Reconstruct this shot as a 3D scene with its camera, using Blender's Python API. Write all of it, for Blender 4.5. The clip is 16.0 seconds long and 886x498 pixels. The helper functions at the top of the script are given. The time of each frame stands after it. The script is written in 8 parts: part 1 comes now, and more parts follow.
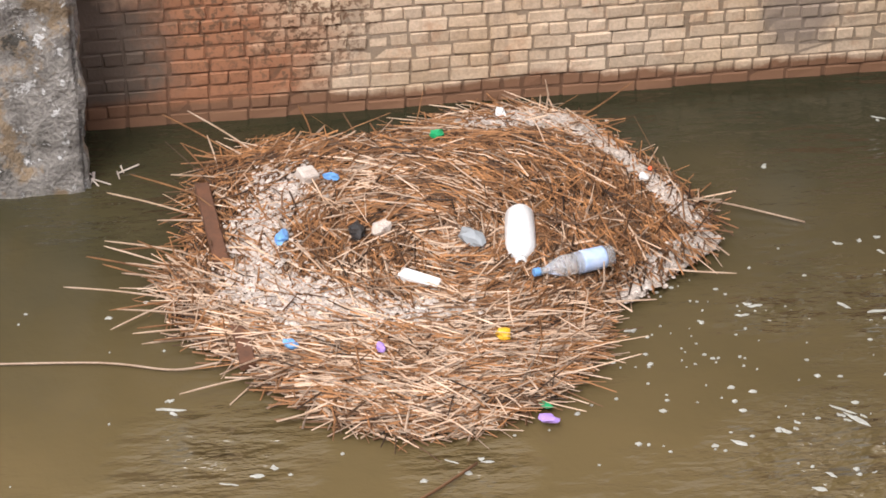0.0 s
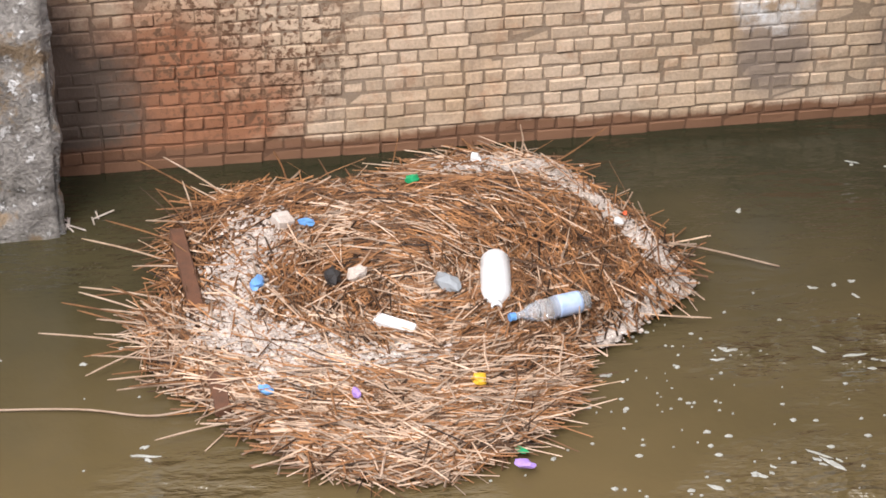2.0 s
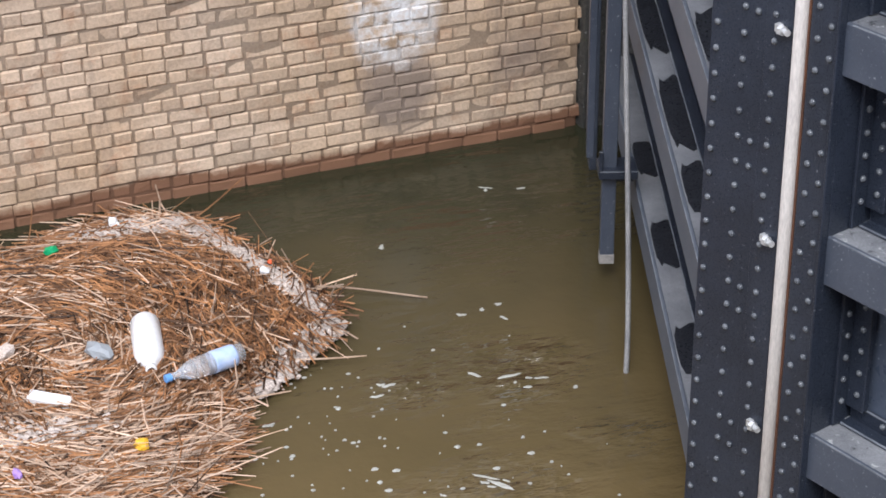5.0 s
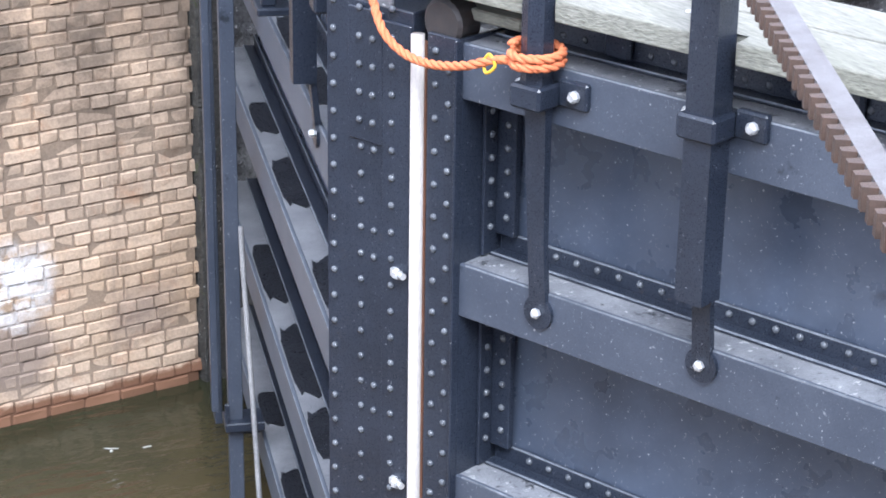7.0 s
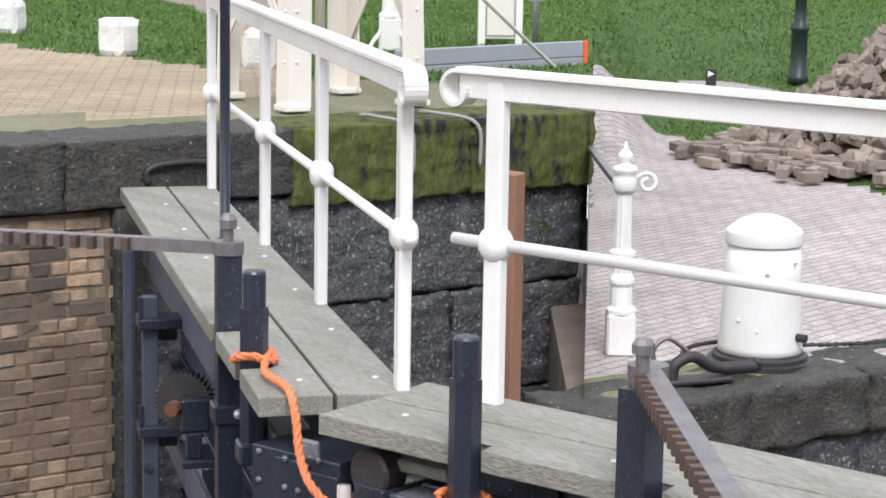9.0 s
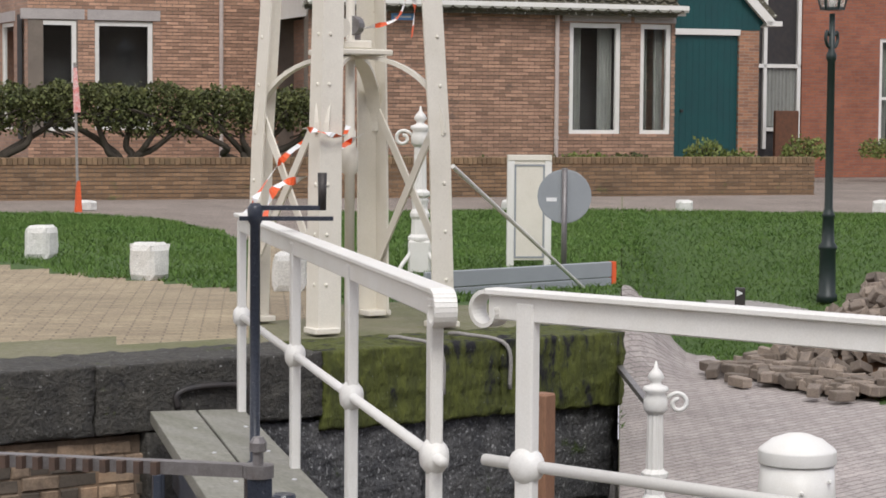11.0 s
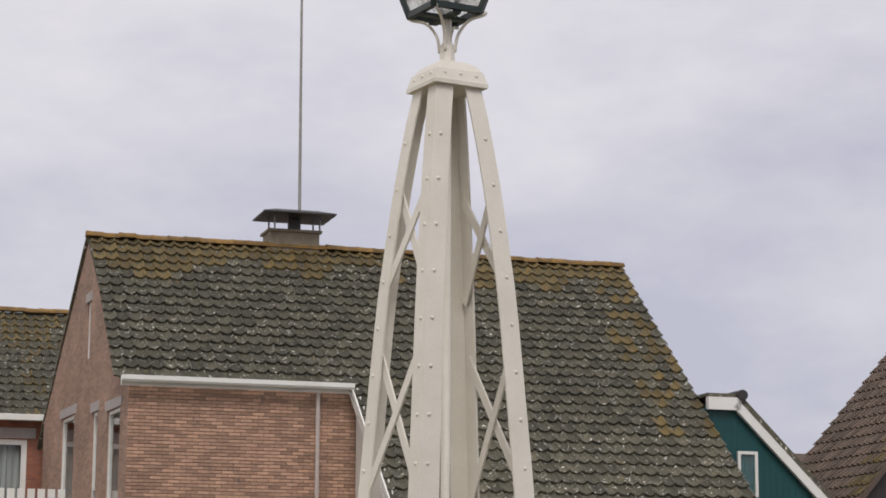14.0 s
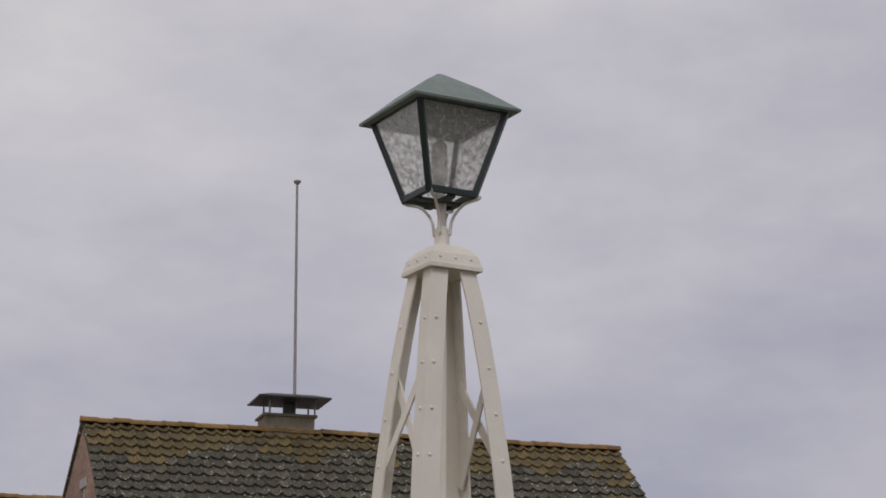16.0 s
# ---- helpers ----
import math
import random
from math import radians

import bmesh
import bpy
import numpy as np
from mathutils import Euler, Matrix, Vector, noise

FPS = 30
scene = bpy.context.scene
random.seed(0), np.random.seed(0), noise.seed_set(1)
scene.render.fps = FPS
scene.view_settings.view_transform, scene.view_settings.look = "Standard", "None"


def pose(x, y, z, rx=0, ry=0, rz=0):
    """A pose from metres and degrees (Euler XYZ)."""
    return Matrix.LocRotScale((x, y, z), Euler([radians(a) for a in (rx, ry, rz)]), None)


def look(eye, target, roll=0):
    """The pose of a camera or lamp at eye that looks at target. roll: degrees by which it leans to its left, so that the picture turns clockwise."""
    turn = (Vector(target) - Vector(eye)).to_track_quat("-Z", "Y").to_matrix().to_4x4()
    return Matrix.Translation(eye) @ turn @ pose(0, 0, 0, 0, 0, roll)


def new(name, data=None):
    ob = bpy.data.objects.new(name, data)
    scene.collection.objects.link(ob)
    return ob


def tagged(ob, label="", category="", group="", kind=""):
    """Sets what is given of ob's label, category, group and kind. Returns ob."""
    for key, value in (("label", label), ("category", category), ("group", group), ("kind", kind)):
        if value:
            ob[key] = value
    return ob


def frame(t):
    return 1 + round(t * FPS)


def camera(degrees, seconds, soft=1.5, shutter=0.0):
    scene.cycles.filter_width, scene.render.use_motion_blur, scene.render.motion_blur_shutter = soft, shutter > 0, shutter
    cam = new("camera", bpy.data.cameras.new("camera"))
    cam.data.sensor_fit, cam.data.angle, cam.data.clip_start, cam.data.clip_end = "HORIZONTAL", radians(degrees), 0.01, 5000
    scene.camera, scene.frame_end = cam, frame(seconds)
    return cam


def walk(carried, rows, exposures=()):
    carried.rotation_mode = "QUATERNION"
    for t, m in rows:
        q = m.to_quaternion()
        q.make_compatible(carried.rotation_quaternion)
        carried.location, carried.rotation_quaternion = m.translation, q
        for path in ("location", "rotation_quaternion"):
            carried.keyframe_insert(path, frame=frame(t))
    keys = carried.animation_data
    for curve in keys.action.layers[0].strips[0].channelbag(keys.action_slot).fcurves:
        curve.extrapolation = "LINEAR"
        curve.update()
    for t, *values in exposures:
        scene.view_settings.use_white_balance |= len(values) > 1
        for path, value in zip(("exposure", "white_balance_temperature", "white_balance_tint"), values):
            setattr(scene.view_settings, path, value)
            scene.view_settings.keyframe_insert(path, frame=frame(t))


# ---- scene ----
cam = camera(23.38, 16.0, soft=1.7)
EYE = (0.0, 0.0, 5.13)


def aim(turn, rise, roll):
    """The pose at the eye, turned clockwise from +y and raised, in degrees."""
    a, b = radians(turn), radians(rise)
    return look(EYE, (EYE[0] + math.sin(a) * math.cos(b), EYE[1] + math.cos(a) * math.cos(b), EYE[2] + math.sin(b)), roll)


walk(cam, [
    (0, aim(10.127, -31.039, 0.356)),
    (0.5, aim(9.983, -31.013, -0.023)),
    (1, aim(10.000, -30.646, 0.551)),
    (1.5, aim(10.027, -30.099, 0.512)),
    (2, aim(10.876, -29.825, 0.607)),
    (2.5, aim(11.656, -29.052, 0.888)),
    (2.8, aim(13.05, -28.62, 1.2)),
    (3, aim(14.435, -27.806, 1.486)),
    (3.2, aim(15.187, -26.720, 1.830)),
    (5.3, aim(23.86, -28.883, -0.559)),
    (5.5, aim(25.974, -28.949, -0.209)),
    (5.7, aim(28.203, -28.981, -0.071)),
    (6, aim(30.792, -28.812, 0.121)),
    (6.2, aim(31.782, -28.625, -0.443)),
    (6.5, aim(32.375, -26.462, 0.403)),
    (6.7, aim(32.32, -24.998, 0.59)),
    (7, aim(32.724, -21.743, 0.864)),
    (7.5, aim(33.647, -18.414, 1.038)),
    (8, aim(33.888, -14.716, 0.992)),
    (8.5, aim(34.518, -12.386, 0.909)),
    (8.7, aim(34.552, -11.149, 0.906)),
    (10.8, aim(34.414, -5.048, 0.602)),
    (11, aim(33.699, -3.777, 0.419)),
    (11.2, aim(33.181, -2.392, 0.557)),
    (11.5, aim(32.617, -0.795, 0.25)),
    (11.8, aim(32.205, -0.094, 0.408)),
    (12, aim(31.917, 1.093, 0.55)),
    (12.4, aim(31.021, 3.455, 0.406)),
    (12.5, aim(30.916, 3.769, 0.36)),
    (12.8, aim(30.883, 5.194, 0.104)),
    (13, aim(30.858, 6.365, 0.154)),
    (13.5, aim(30.933, 8.816, 0.224)),
    (14, aim(31.102, 10.305, 0.292)),
    (14.5, aim(31.1, 12.557, 0.365)),
    (15, aim(30.874, 14.507, 0.437)),
    (15.5, aim(30.86, 15.175, 0.156)),
    (16, aim(31.22, 15.213, 0.016)),
], exposures=[(0, 1.2, 6450, 10), (3.2, 1.2, 6250, 10), (5.5, 1.12, 5750, 10), (6.5, 1.6, 5450, 10), (7.0, 1.9, 5450, 10), (7.5, 1.85, 5500, 10), (8.0, 1.65, 5700, 10), (8.5, 1.29, 5900, 10), (10.8, 0.38, 6350, 10), (11.5, 0.27, 6400, 10), (12.5, 0.28, 6450, 10), (13.5, 0.1, 6500, 10), (14.5, -0.15, 6450, 10), (16, -0.52, 6400, 12)])

# overcast daylight: a bright grey cloud cover over a faint sky, and one soft sun behind it
world = bpy.data.worlds.new("sky")
scene.world = world
world.use_nodes = True
wn, wl = world.node_tree.nodes, world.node_tree.links
sky = wn.new("ShaderNodeTexSky")
sky.sky_type, sky.sun_disc, sky.sun_elevation, sky.sun_rotation = "NISHITA", False, radians(40), radians(200)
faint = wn.new("ShaderNodeVectorMath")
faint.operation = "SCALE"
faint.inputs["Scale"].default_value = 0.1
wl.new(sky.outputs[0], faint.inputs[0])
way = wn.new("ShaderNodeTexCoord").outputs["Generated"]
squash = wn.new("ShaderNodeMapping")
squash.inputs["Scale"].default_value = (1.0, 1.0, 2.2)
wl.new(way, squash.inputs["Vector"])
cloud = wn.new("ShaderNodeTexNoise")
cloud.inputs["Scale"].default_value, cloud.inputs["Detail"].default_value, cloud.inputs["Roughness"].default_value = 3.2, 7.0, 0.55
wl.new(squash.outputs["Vector"], cloud.inputs["Vector"])
cover = wn.new("ShaderNodeMapRange")
cover.inputs["From Min"].default_value, cover.inputs["From Max"].default_value = 0.36, 0.66
wl.new(cloud.outputs["Fac"], cover.inputs["Value"])
grey = wn.new("ShaderNodeMix")
grey.data_type = "RGBA"
gi = [i for i in grey.inputs if i.type == "RGBA"]
gi[0].default_value, gi[1].default_value = (0.64, 0.63, 0.745, 1), (1.13, 1.08, 1.08, 1)
lean = wn.new("ShaderNodeVectorMath")
lean.operation = "DOT_PRODUCT"
lean.inputs[1].default_value = (-0.86, 0.52, 1.5)
wl.new(way, lean.inputs[0])
thin = wn.new("ShaderNodeMath")
thin.operation, thin.use_clamp = "MULTIPLY_ADD", True
thin.inputs[1].default_value = 0.8
wl.new(cover.outputs["Result"], thin.inputs[0])
base = wn.new("ShaderNodeMapRange")
base.inputs["From Min"].default_value, base.inputs["From Max"].default_value = 0.2, 0.75
base.inputs["To Min"].default_value, base.inputs["To Max"].default_value = -0.3, 0.5
wl.new(lean.outputs["Value"], base.inputs["Value"])
wl.new(base.outputs["Result"], thin.inputs[2])
wl.new(thin.outputs[0], grey.inputs[0])
both = wn.new("ShaderNodeMix")
both.data_type = "RGBA"
both.inputs[0].default_value = 0.9
bi = [i for i in both.inputs if i.type == "RGBA"]
wl.new(faint.outputs[0], bi[0])
wl.new([o for o in grey.outputs if o.type == "RGBA"][0], bi[1])
wl.new([o for o in both.outputs if o.type == "RGBA"][0], wn["Background"].inputs[0])
wn["Background"].inputs[1].default_value = 0.85
sun = new("sun", bpy.data.lights.new("sun", "SUN"))
sun.data.energy, sun.data.angle, sun.data.color = 1.5, radians(25), (1.0, 0.97, 0.93)
sun.matrix_world = look((-7, -14, 18), (0, 0, 0))

# ---- tools ----
def mesh_ob(name, bm, material, smooth=False):
    me = bpy.data.meshes.new(name)
    bm.to_mesh(me)
    bm.free()
    if smooth:
        me.polygons.foreach_set("use_smooth", [True] * len(me.polygons))
    me.materials.append(material)
    return new(name, me)


def part(name, bm, material, parent, label="", smooth=False):
    """Links a bmesh as one mesh under a thing or a part."""
    ob = mesh_ob(name, bm, material, smooth)
    ob.parent = parent
    return tagged(ob, label)


def thing(name, label, category, m=None, group="", kind=""):
    ob = new(name)
    ob.empty_display_size = 0.1
    if m is not None:
        ob.matrix_world = m
    return tagged(ob, label, category, group, kind)


def solid(name, bm, material, label, category, m=None, group="", kind="", smooth=False):
    ob = mesh_ob(name, bm, material, smooth)
    if m is not None:
        ob.matrix_world = m
    return tagged(ob, label, category, group, kind)


def hexa(bm, pts):
    """A solid from eight corners: four below, four above, both in the same turn."""
    v = [bm.verts.new(p) for p in pts]
    for f in ((3, 2, 1, 0), (4, 5, 6, 7), (0, 1, 5, 4), (1, 2, 6, 5), (2, 3, 7, 6), (3, 0, 4, 7)):
        bm.faces.new([v[i] for i in f])
    return v


def slab(bm, lo, hi, bevel=0.0, m=None):
    """An upright block between two corners."""
    (x0, y0, z0), (x1, y1, z1) = lo, hi
    x0, x1, y0, y1, z0, z1 = min(x0, x1), max(x0, x1), min(y0, y1), max(y0, y1), min(z0, z1), max(z0, z1)
    v = hexa(bm, [(x0, y0, z0), (x1, y0, z0), (x1, y1, z0), (x0, y1, z0), (x0, y0, z1), (x1, y0, z1), (x1, y1, z1), (x0, y1, z1)])
    if bevel:
        es = {e for q in v for e in q.link_edges}
        v = bmesh.ops.bevel(bm, geom=list(es), offset=bevel, segments=1, affect="EDGES", profile=0.5)["verts"]
    if m is not None:
        for q in {q for q in v}:
            q.co = m @ q.co
    return v


def bar(bm, p, q, w, h, up=(0, 0, 1), w2=None, h2=None):
    """A straight bar from p to q, w wide and h high, that may taper."""
    p, q = Vector(p), Vector(q)
    d = (q - p).normalized()
    s = d.cross(Vector(up))
    s = s.normalized() if s.length > 1e-5 else Vector((1, 0, 0))
    u = s.cross(d).normalized()
    w2, h2 = w2 or w, h2 or h
    a = [p - s * w / 2 - u * h / 2, p + s * w / 2 - u * h / 2, p + s * w / 2 + u * h / 2, p - s * w / 2 + u * h / 2]
    b = [q - s * w2 / 2 - u * h2 / 2, q + s * w2 / 2 - u * h2 / 2, q + s * w2 / 2 + u * h2 / 2, q - s * w2 / 2 + u * h2 / 2]
    hexa(bm, a + b)


def rings(bm, loops, close=True, cap=True):
    """Skins rings of equal count one after another."""
    vs = [[bm.verts.new(p) for p in lp] for lp in loops]
    n = len(vs[0])
    for a, b in zip(vs, vs[1:]):
        for i in range(n if close else n - 1):
            bm.faces.new((a[i], a[(i + 1) % n], b[(i + 1) % n], b[i]))
    if cap:
        bm.faces.new(vs[0][::-1])
        bm.faces.new(vs[-1])


def lathe(bm, profile, seg=16, at=(0, 0, 0), m=None):
    """A turned body from (radius, height) pairs."""
    loops = []
    for r, z in profile:
        lp = [Vector((at[0] + max(r, 1e-4) * math.cos(2 * math.pi * i / seg), at[1] + max(r, 1e-4) * math.sin(2 * math.pi * i / seg), at[2] + z)) for i in range(seg)]
        loops.append([m @ p for p in lp] if m is not None else lp)
    rings(bm, loops)


def rod(bm, p, q, r, r2=None, seg=8):
    p, q = Vector(p), Vector(q)
    t = (q - p).to_track_quat("Z", "Y").to_matrix()
    loops = [[c + t @ Vector((rr * math.cos(2 * math.pi * i / seg), rr * math.sin(2 * math.pi * i / seg), 0)) for i in range(seg)] for c, rr in ((p, r), (q, r2 if r2 else r))]
    rings(bm, loops)


def tube(bm, pts, r, seg=8, flat=1.0):
    """A bent round bar along points; flat squeezes its section."""
    pts = [Vector(p) for p in pts]
    loops = []
    nrm = None
    for i, p in enumerate(pts):
        d = (pts[min(i + 1, len(pts) - 1)] - pts[max(i - 1, 0)]).normalized()
        if nrm is None:
            nrm = d.orthogonal().normalized()
        nrm = (nrm - d * nrm.dot(d)).normalized()
        b = d.cross(nrm)
        rr = r[i] if isinstance(r, (list, tuple)) else r
        loops.append([p + nrm * rr * math.cos(2 * math.pi * k / seg) + b * rr * flat * math.sin(2 * math.pi * k / seg) for k in range(seg)])
    rings(bm, loops)


def spline(pts, n=8):
    """Points of a smooth line through the given ones."""
    p = [Vector(q) for q in pts]
    p = [p[0] * 2 - p[1]] + p + [p[-1] * 2 - p[-2]]
    out = []
    for i in range(1, len(p) - 2):
        for k in range(n):
            t = k / n
            out.append(0.5 * ((2 * p[i]) + (p[i + 1] - p[i - 1]) * t + (2 * p[i - 1] - 5 * p[i] + 4 * p[i + 1] - p[i + 2]) * t * t + (3 * p[i] - p[i - 1] - 3 * p[i + 1] + p[i + 2]) * t ** 3))
    return out + [p[-2]]


def prism(bm, outline, z0, z1):
    """A flat plate of any outline between two heights."""
    rings(bm, [[(x, y, z0) for x, y in outline], [(x, y, z1) for x, y in outline]])


def upright_plate(bm, outline, y0, y1):
    """A plate whose outline lies in x and z, from y0 to y1."""
    rings(bm, [[(x, y0, z) for x, z in outline], [(x, y1, z) for x, z in outline]])


# ---- materials ----
def nodes_of(name):
    m = bpy.data.materials.new(name)
    m.use_nodes = True
    return m, m.node_tree.nodes, m.node_tree.links, m.node_tree.nodes["Principled BSDF"]


def noise_node(nd, lk, vec, scale, detail=5.0, rough=0.6):
    n = nd.new("ShaderNodeTexNoise")
    n.inputs["Scale"].default_value, n.inputs["Detail"].default_value, n.inputs["Roughness"].default_value = scale, detail, rough
    lk.new(vec, n.inputs["Vector"])
    return n.outputs["Fac"]


def ramp(nd, lk, fac, lo, hi):
    r = nd.new("ShaderNodeMapRange")
    r.inputs["From Min"].default_value, r.inputs["From Max"].default_value = lo, hi
    lk.new(fac, r.inputs["Value"])
    return r.outputs["Result"]


def mix(nd, lk, fac, a, b, mode="MIX"):
    n = nd.new("ShaderNodeMix")
    n.data_type, n.blend_type = "RGBA", mode
    for sock, val in (("Factor", fac), ("A", a), ("B", b)):
        s = [i for i in n.inputs if i.name == sock and (sock == "Factor" and i.type == "VALUE" or sock != "Factor" and i.type == "RGBA")][0]
        if isinstance(val, (int, float)):
            s.default_value = val
        elif isinstance(val, tuple):
            s.default_value = (*val, 1) if len(val) == 3 else val
        else:
            lk.new(val, s)
    return [o for o in n.outputs if o.type == "RGBA"][0]


def scaled(nd, lk, col, fac, lo, hi):
    """Brightens and darkens a colour by a 0..1 value."""
    r = nd.new("ShaderNodeMapRange")
    r.inputs["To Min"].default_value, r.inputs["To Max"].default_value = lo, hi
    lk.new(fac, r.inputs["Value"])
    g = nd.new("ShaderNodeCombineColor")
    for i in range(3):
        lk.new(r.outputs["Result"], g.inputs[i])
    return mix(nd, lk, 1.0, col, g.outputs[0], "MULTIPLY")


def surface(name, base, alt, size=0.5, share=0.5, grain=0.01, depth=0.3, rough=0.7, metal=0.0, spots=(), vary=0.0, islands=0.0, stretch=(1, 1, 1), grit=0.2):
    """base and alt mixed in patches of a size, with grain relief and hard-edged spots (colour, size, amount) on top."""
    m, nd, lk, b = nodes_of(name)
    pos = nd.new("ShaderNodeNewGeometry").outputs["Position"]
    if stretch != (1, 1, 1):
        mp = nd.new("ShaderNodeMapping")
        mp.inputs["Scale"].default_value = stretch
        lk.new(pos, mp.inputs["Vector"])
        pos = mp.outputs["Vector"]
    col = mix(nd, lk, ramp(nd, lk, noise_node(nd, lk, pos, 1 / size, 8, 0.65), 0.5 - 0.25 + (0.5 - share) * 0.4, 0.5 + 0.25 + (0.5 - share) * 0.4), base, alt)
    fine = noise_node(nd, lk, pos, 1 / grain, 4)
    col = scaled(nd, lk, col, ramp(nd, lk, fine, 0.3, 0.7), 1 - grit, 1 + grit)
    for c, s, amount in spots:
        col = mix(nd, lk, ramp(nd, lk, noise_node(nd, lk, pos, 1 / s, 6, 0.7), 0.72 - amount * 0.35, 0.78 - amount * 0.35), col, c)
    if vary:
        col = scaled(nd, lk, col, nd.new("ShaderNodeObjectInfo").outputs["Random"], 1 - vary, 1 + vary)
    if islands:
        col = scaled(nd, lk, col, nd.new("ShaderNodeNewGeometry").outputs["Random Per Island"], 1 - islands, 1 + islands)
    lk.new(col, b.inputs["Base Color"])
    b.inputs["Metallic"].default_value = metal
    rr = nd.new("ShaderNodeMapRange")
    rr.inputs["To Min"].default_value, rr.inputs["To Max"].default_value = max(rough - 0.15, 0.03), min(rough + 0.15, 1)
    lk.new(fine, rr.inputs["Value"])
    lk.new(rr.outputs["Result"], b.inputs["Roughness"])
    bp = nd.new("ShaderNodeBump")
    bp.inputs["Strength"].default_value, bp.inputs["Distance"].default_value = depth, grain
    lk.new(fine, bp.inputs["Height"])
    lk.new(bp.outputs["Normal"], b.inputs["Normal"])
    return m


def masonry(name, axis, length, course, c1, c2, joint, patches=(), joint_w=0.012, depth=0.6, rough=0.85):
    """Brickwork along a level axis (x, y), with bricks of a length and courses of a height."""
    m, nd, lk, b = nodes_of(name)
    pos = nd.new("ShaderNodeNewGeometry").outputs["Position"]
    dot = nd.new("ShaderNodeVectorMath")
    dot.operation = "DOT_PRODUCT"
    dot.inputs[1].default_value = (axis[0], axis[1], 0)
    lk.new(pos, dot.inputs[0])
    sep = nd.new("ShaderNodeSeparateXYZ")
    lk.new(pos, sep.inputs[0])
    com = nd.new("ShaderNodeCombineXYZ")
    lk.new(dot.outputs["Value"], com.inputs[0])
    lk.new(sep.outputs["Z"], com.inputs[1])
    br = nd.new("ShaderNodeTexBrick")
    br.inputs["Scale"].default_value, br.inputs["Brick Width"].default_value, br.inputs["Row Height"].default_value = 1.0, length, course
    br.inputs["Mortar Size"].default_value, br.inputs["Mortar Smooth"].default_value, br.inputs["Bias"].default_value = joint_w / 2, 0.2, 0.0
    br.inputs["Color1"].default_value, br.inputs["Color2"].default_value, br.inputs["Mortar"].default_value = (*c1, 1), (*c2, 1), (*joint, 1)
    lk.new(com.outputs[0], br.inputs["Vector"])
    col = br.outputs["Color"]
    fine = noise_node(nd, lk, pos, 70, 4)
    col = scaled(nd, lk, col, ramp(nd, lk, fine, 0.3, 0.7), 0.75, 1.2)
    col = scaled(nd, lk, col, ramp(nd, lk, noise_node(nd, lk, pos, 0.8, 7, 0.7), 0.3, 0.7), 0.72, 1.22)
    for c, s, amount in patches:
        col = mix(nd, lk, ramp(nd, lk, noise_node(nd, lk, pos, 1 / s, 7, 0.7), 0.66 - amount * 0.35, 0.86 - amount * 0.35), col, c)
    lk.new(col, b.inputs["Base Color"])
    b.inputs["Roughness"].default_value = rough
    inv = nd.new("ShaderNodeMath")
    inv.operation = "MULTIPLY_ADD"
    inv.inputs[1].default_value, inv.inputs[2].default_value = -1.0, 1.0
    lk.new(br.outputs["Fac"], inv.inputs[0])
    add = nd.new("ShaderNodeMath")
    add.operation = "MULTIPLY_ADD"
    add.inputs[1].default_value = 0.25
    lk.new(fine, add.inputs[0])
    lk.new(inv.outputs[0], add.inputs[2])
    bp = nd.new("ShaderNodeBump")
    bp.inputs["Strength"].default_value, bp.inputs["Distance"].default_value = depth, 0.01
    lk.new(add.outputs[0], bp.inputs["Height"])
    lk.new(bp.outputs["Normal"], b.inputs["Normal"])
    return m


WHITE = surface("white_paint", (0.8, 0.79, 0.76), (0.7, 0.68, 0.62), 0.3, 0.4, 0.006, 0.1, 0.4, spots=[((0.45, 0.3, 0.18), 0.02, -0.25)], grit=0.05)
CREAM = surface("cream_paint", (0.76, 0.72, 0.635), (0.64, 0.6, 0.51), 0.4, 0.4, 0.008, 0.1, 0.45, spots=[((0.35, 0.2, 0.1), 0.03, 0.12), ((0.45, 0.4, 0.32), 0.2, 0.1)], grit=0.06)
BLACK = surface("black_blue_paint", (0.014, 0.018, 0.028), (0.03, 0.037, 0.055), 0.3, 0.5, 0.004, 0.12, 0.3, spots=[((0.28, 0.29, 0.31), 0.012, 0.24), ((0.07, 0.055, 0.046), 0.05, 0.15)], grit=0.1)
# scuffed black paint; a pale sky sheen is put into the colour
BLACK_SHEEN = surface("sheen_black_paint", (0.045, 0.054, 0.076), (0.08, 0.092, 0.12), 0.3, 0.5, 0.006, 0.12, 0.34, spots=[((0.022, 0.026, 0.035), 0.2, 0.25), ((0.36, 0.37, 0.39), 0.012, 0.27), ((0.26, 0.27, 0.29), 0.07, 0.1)], grit=0.12)
# weathered, stained shelf paints; their sky reflection is put into the base grey
SHELF = surface("weathered_skylit_paint", (0.32, 0.325, 0.34), (0.1, 0.105, 0.12), 0.2, 0.5, 0.008, 0.5, 0.5, spots=[((0.02, 0.021, 0.026), 0.14, 0.4), ((0.5, 0.5, 0.5), 0.03, 0.36), ((0.03, 0.03, 0.035), 0.025, 0.3)])
SHELF_GREY = surface("weathered_skylit_grey", (0.27, 0.275, 0.29), (0.13, 0.135, 0.15), 0.2, 0.5, 0.008, 0.5, 0.5, spots=[((0.02, 0.021, 0.024), 0.2, 0.15), ((0.4, 0.4, 0.4), 0.03, 0.05)])
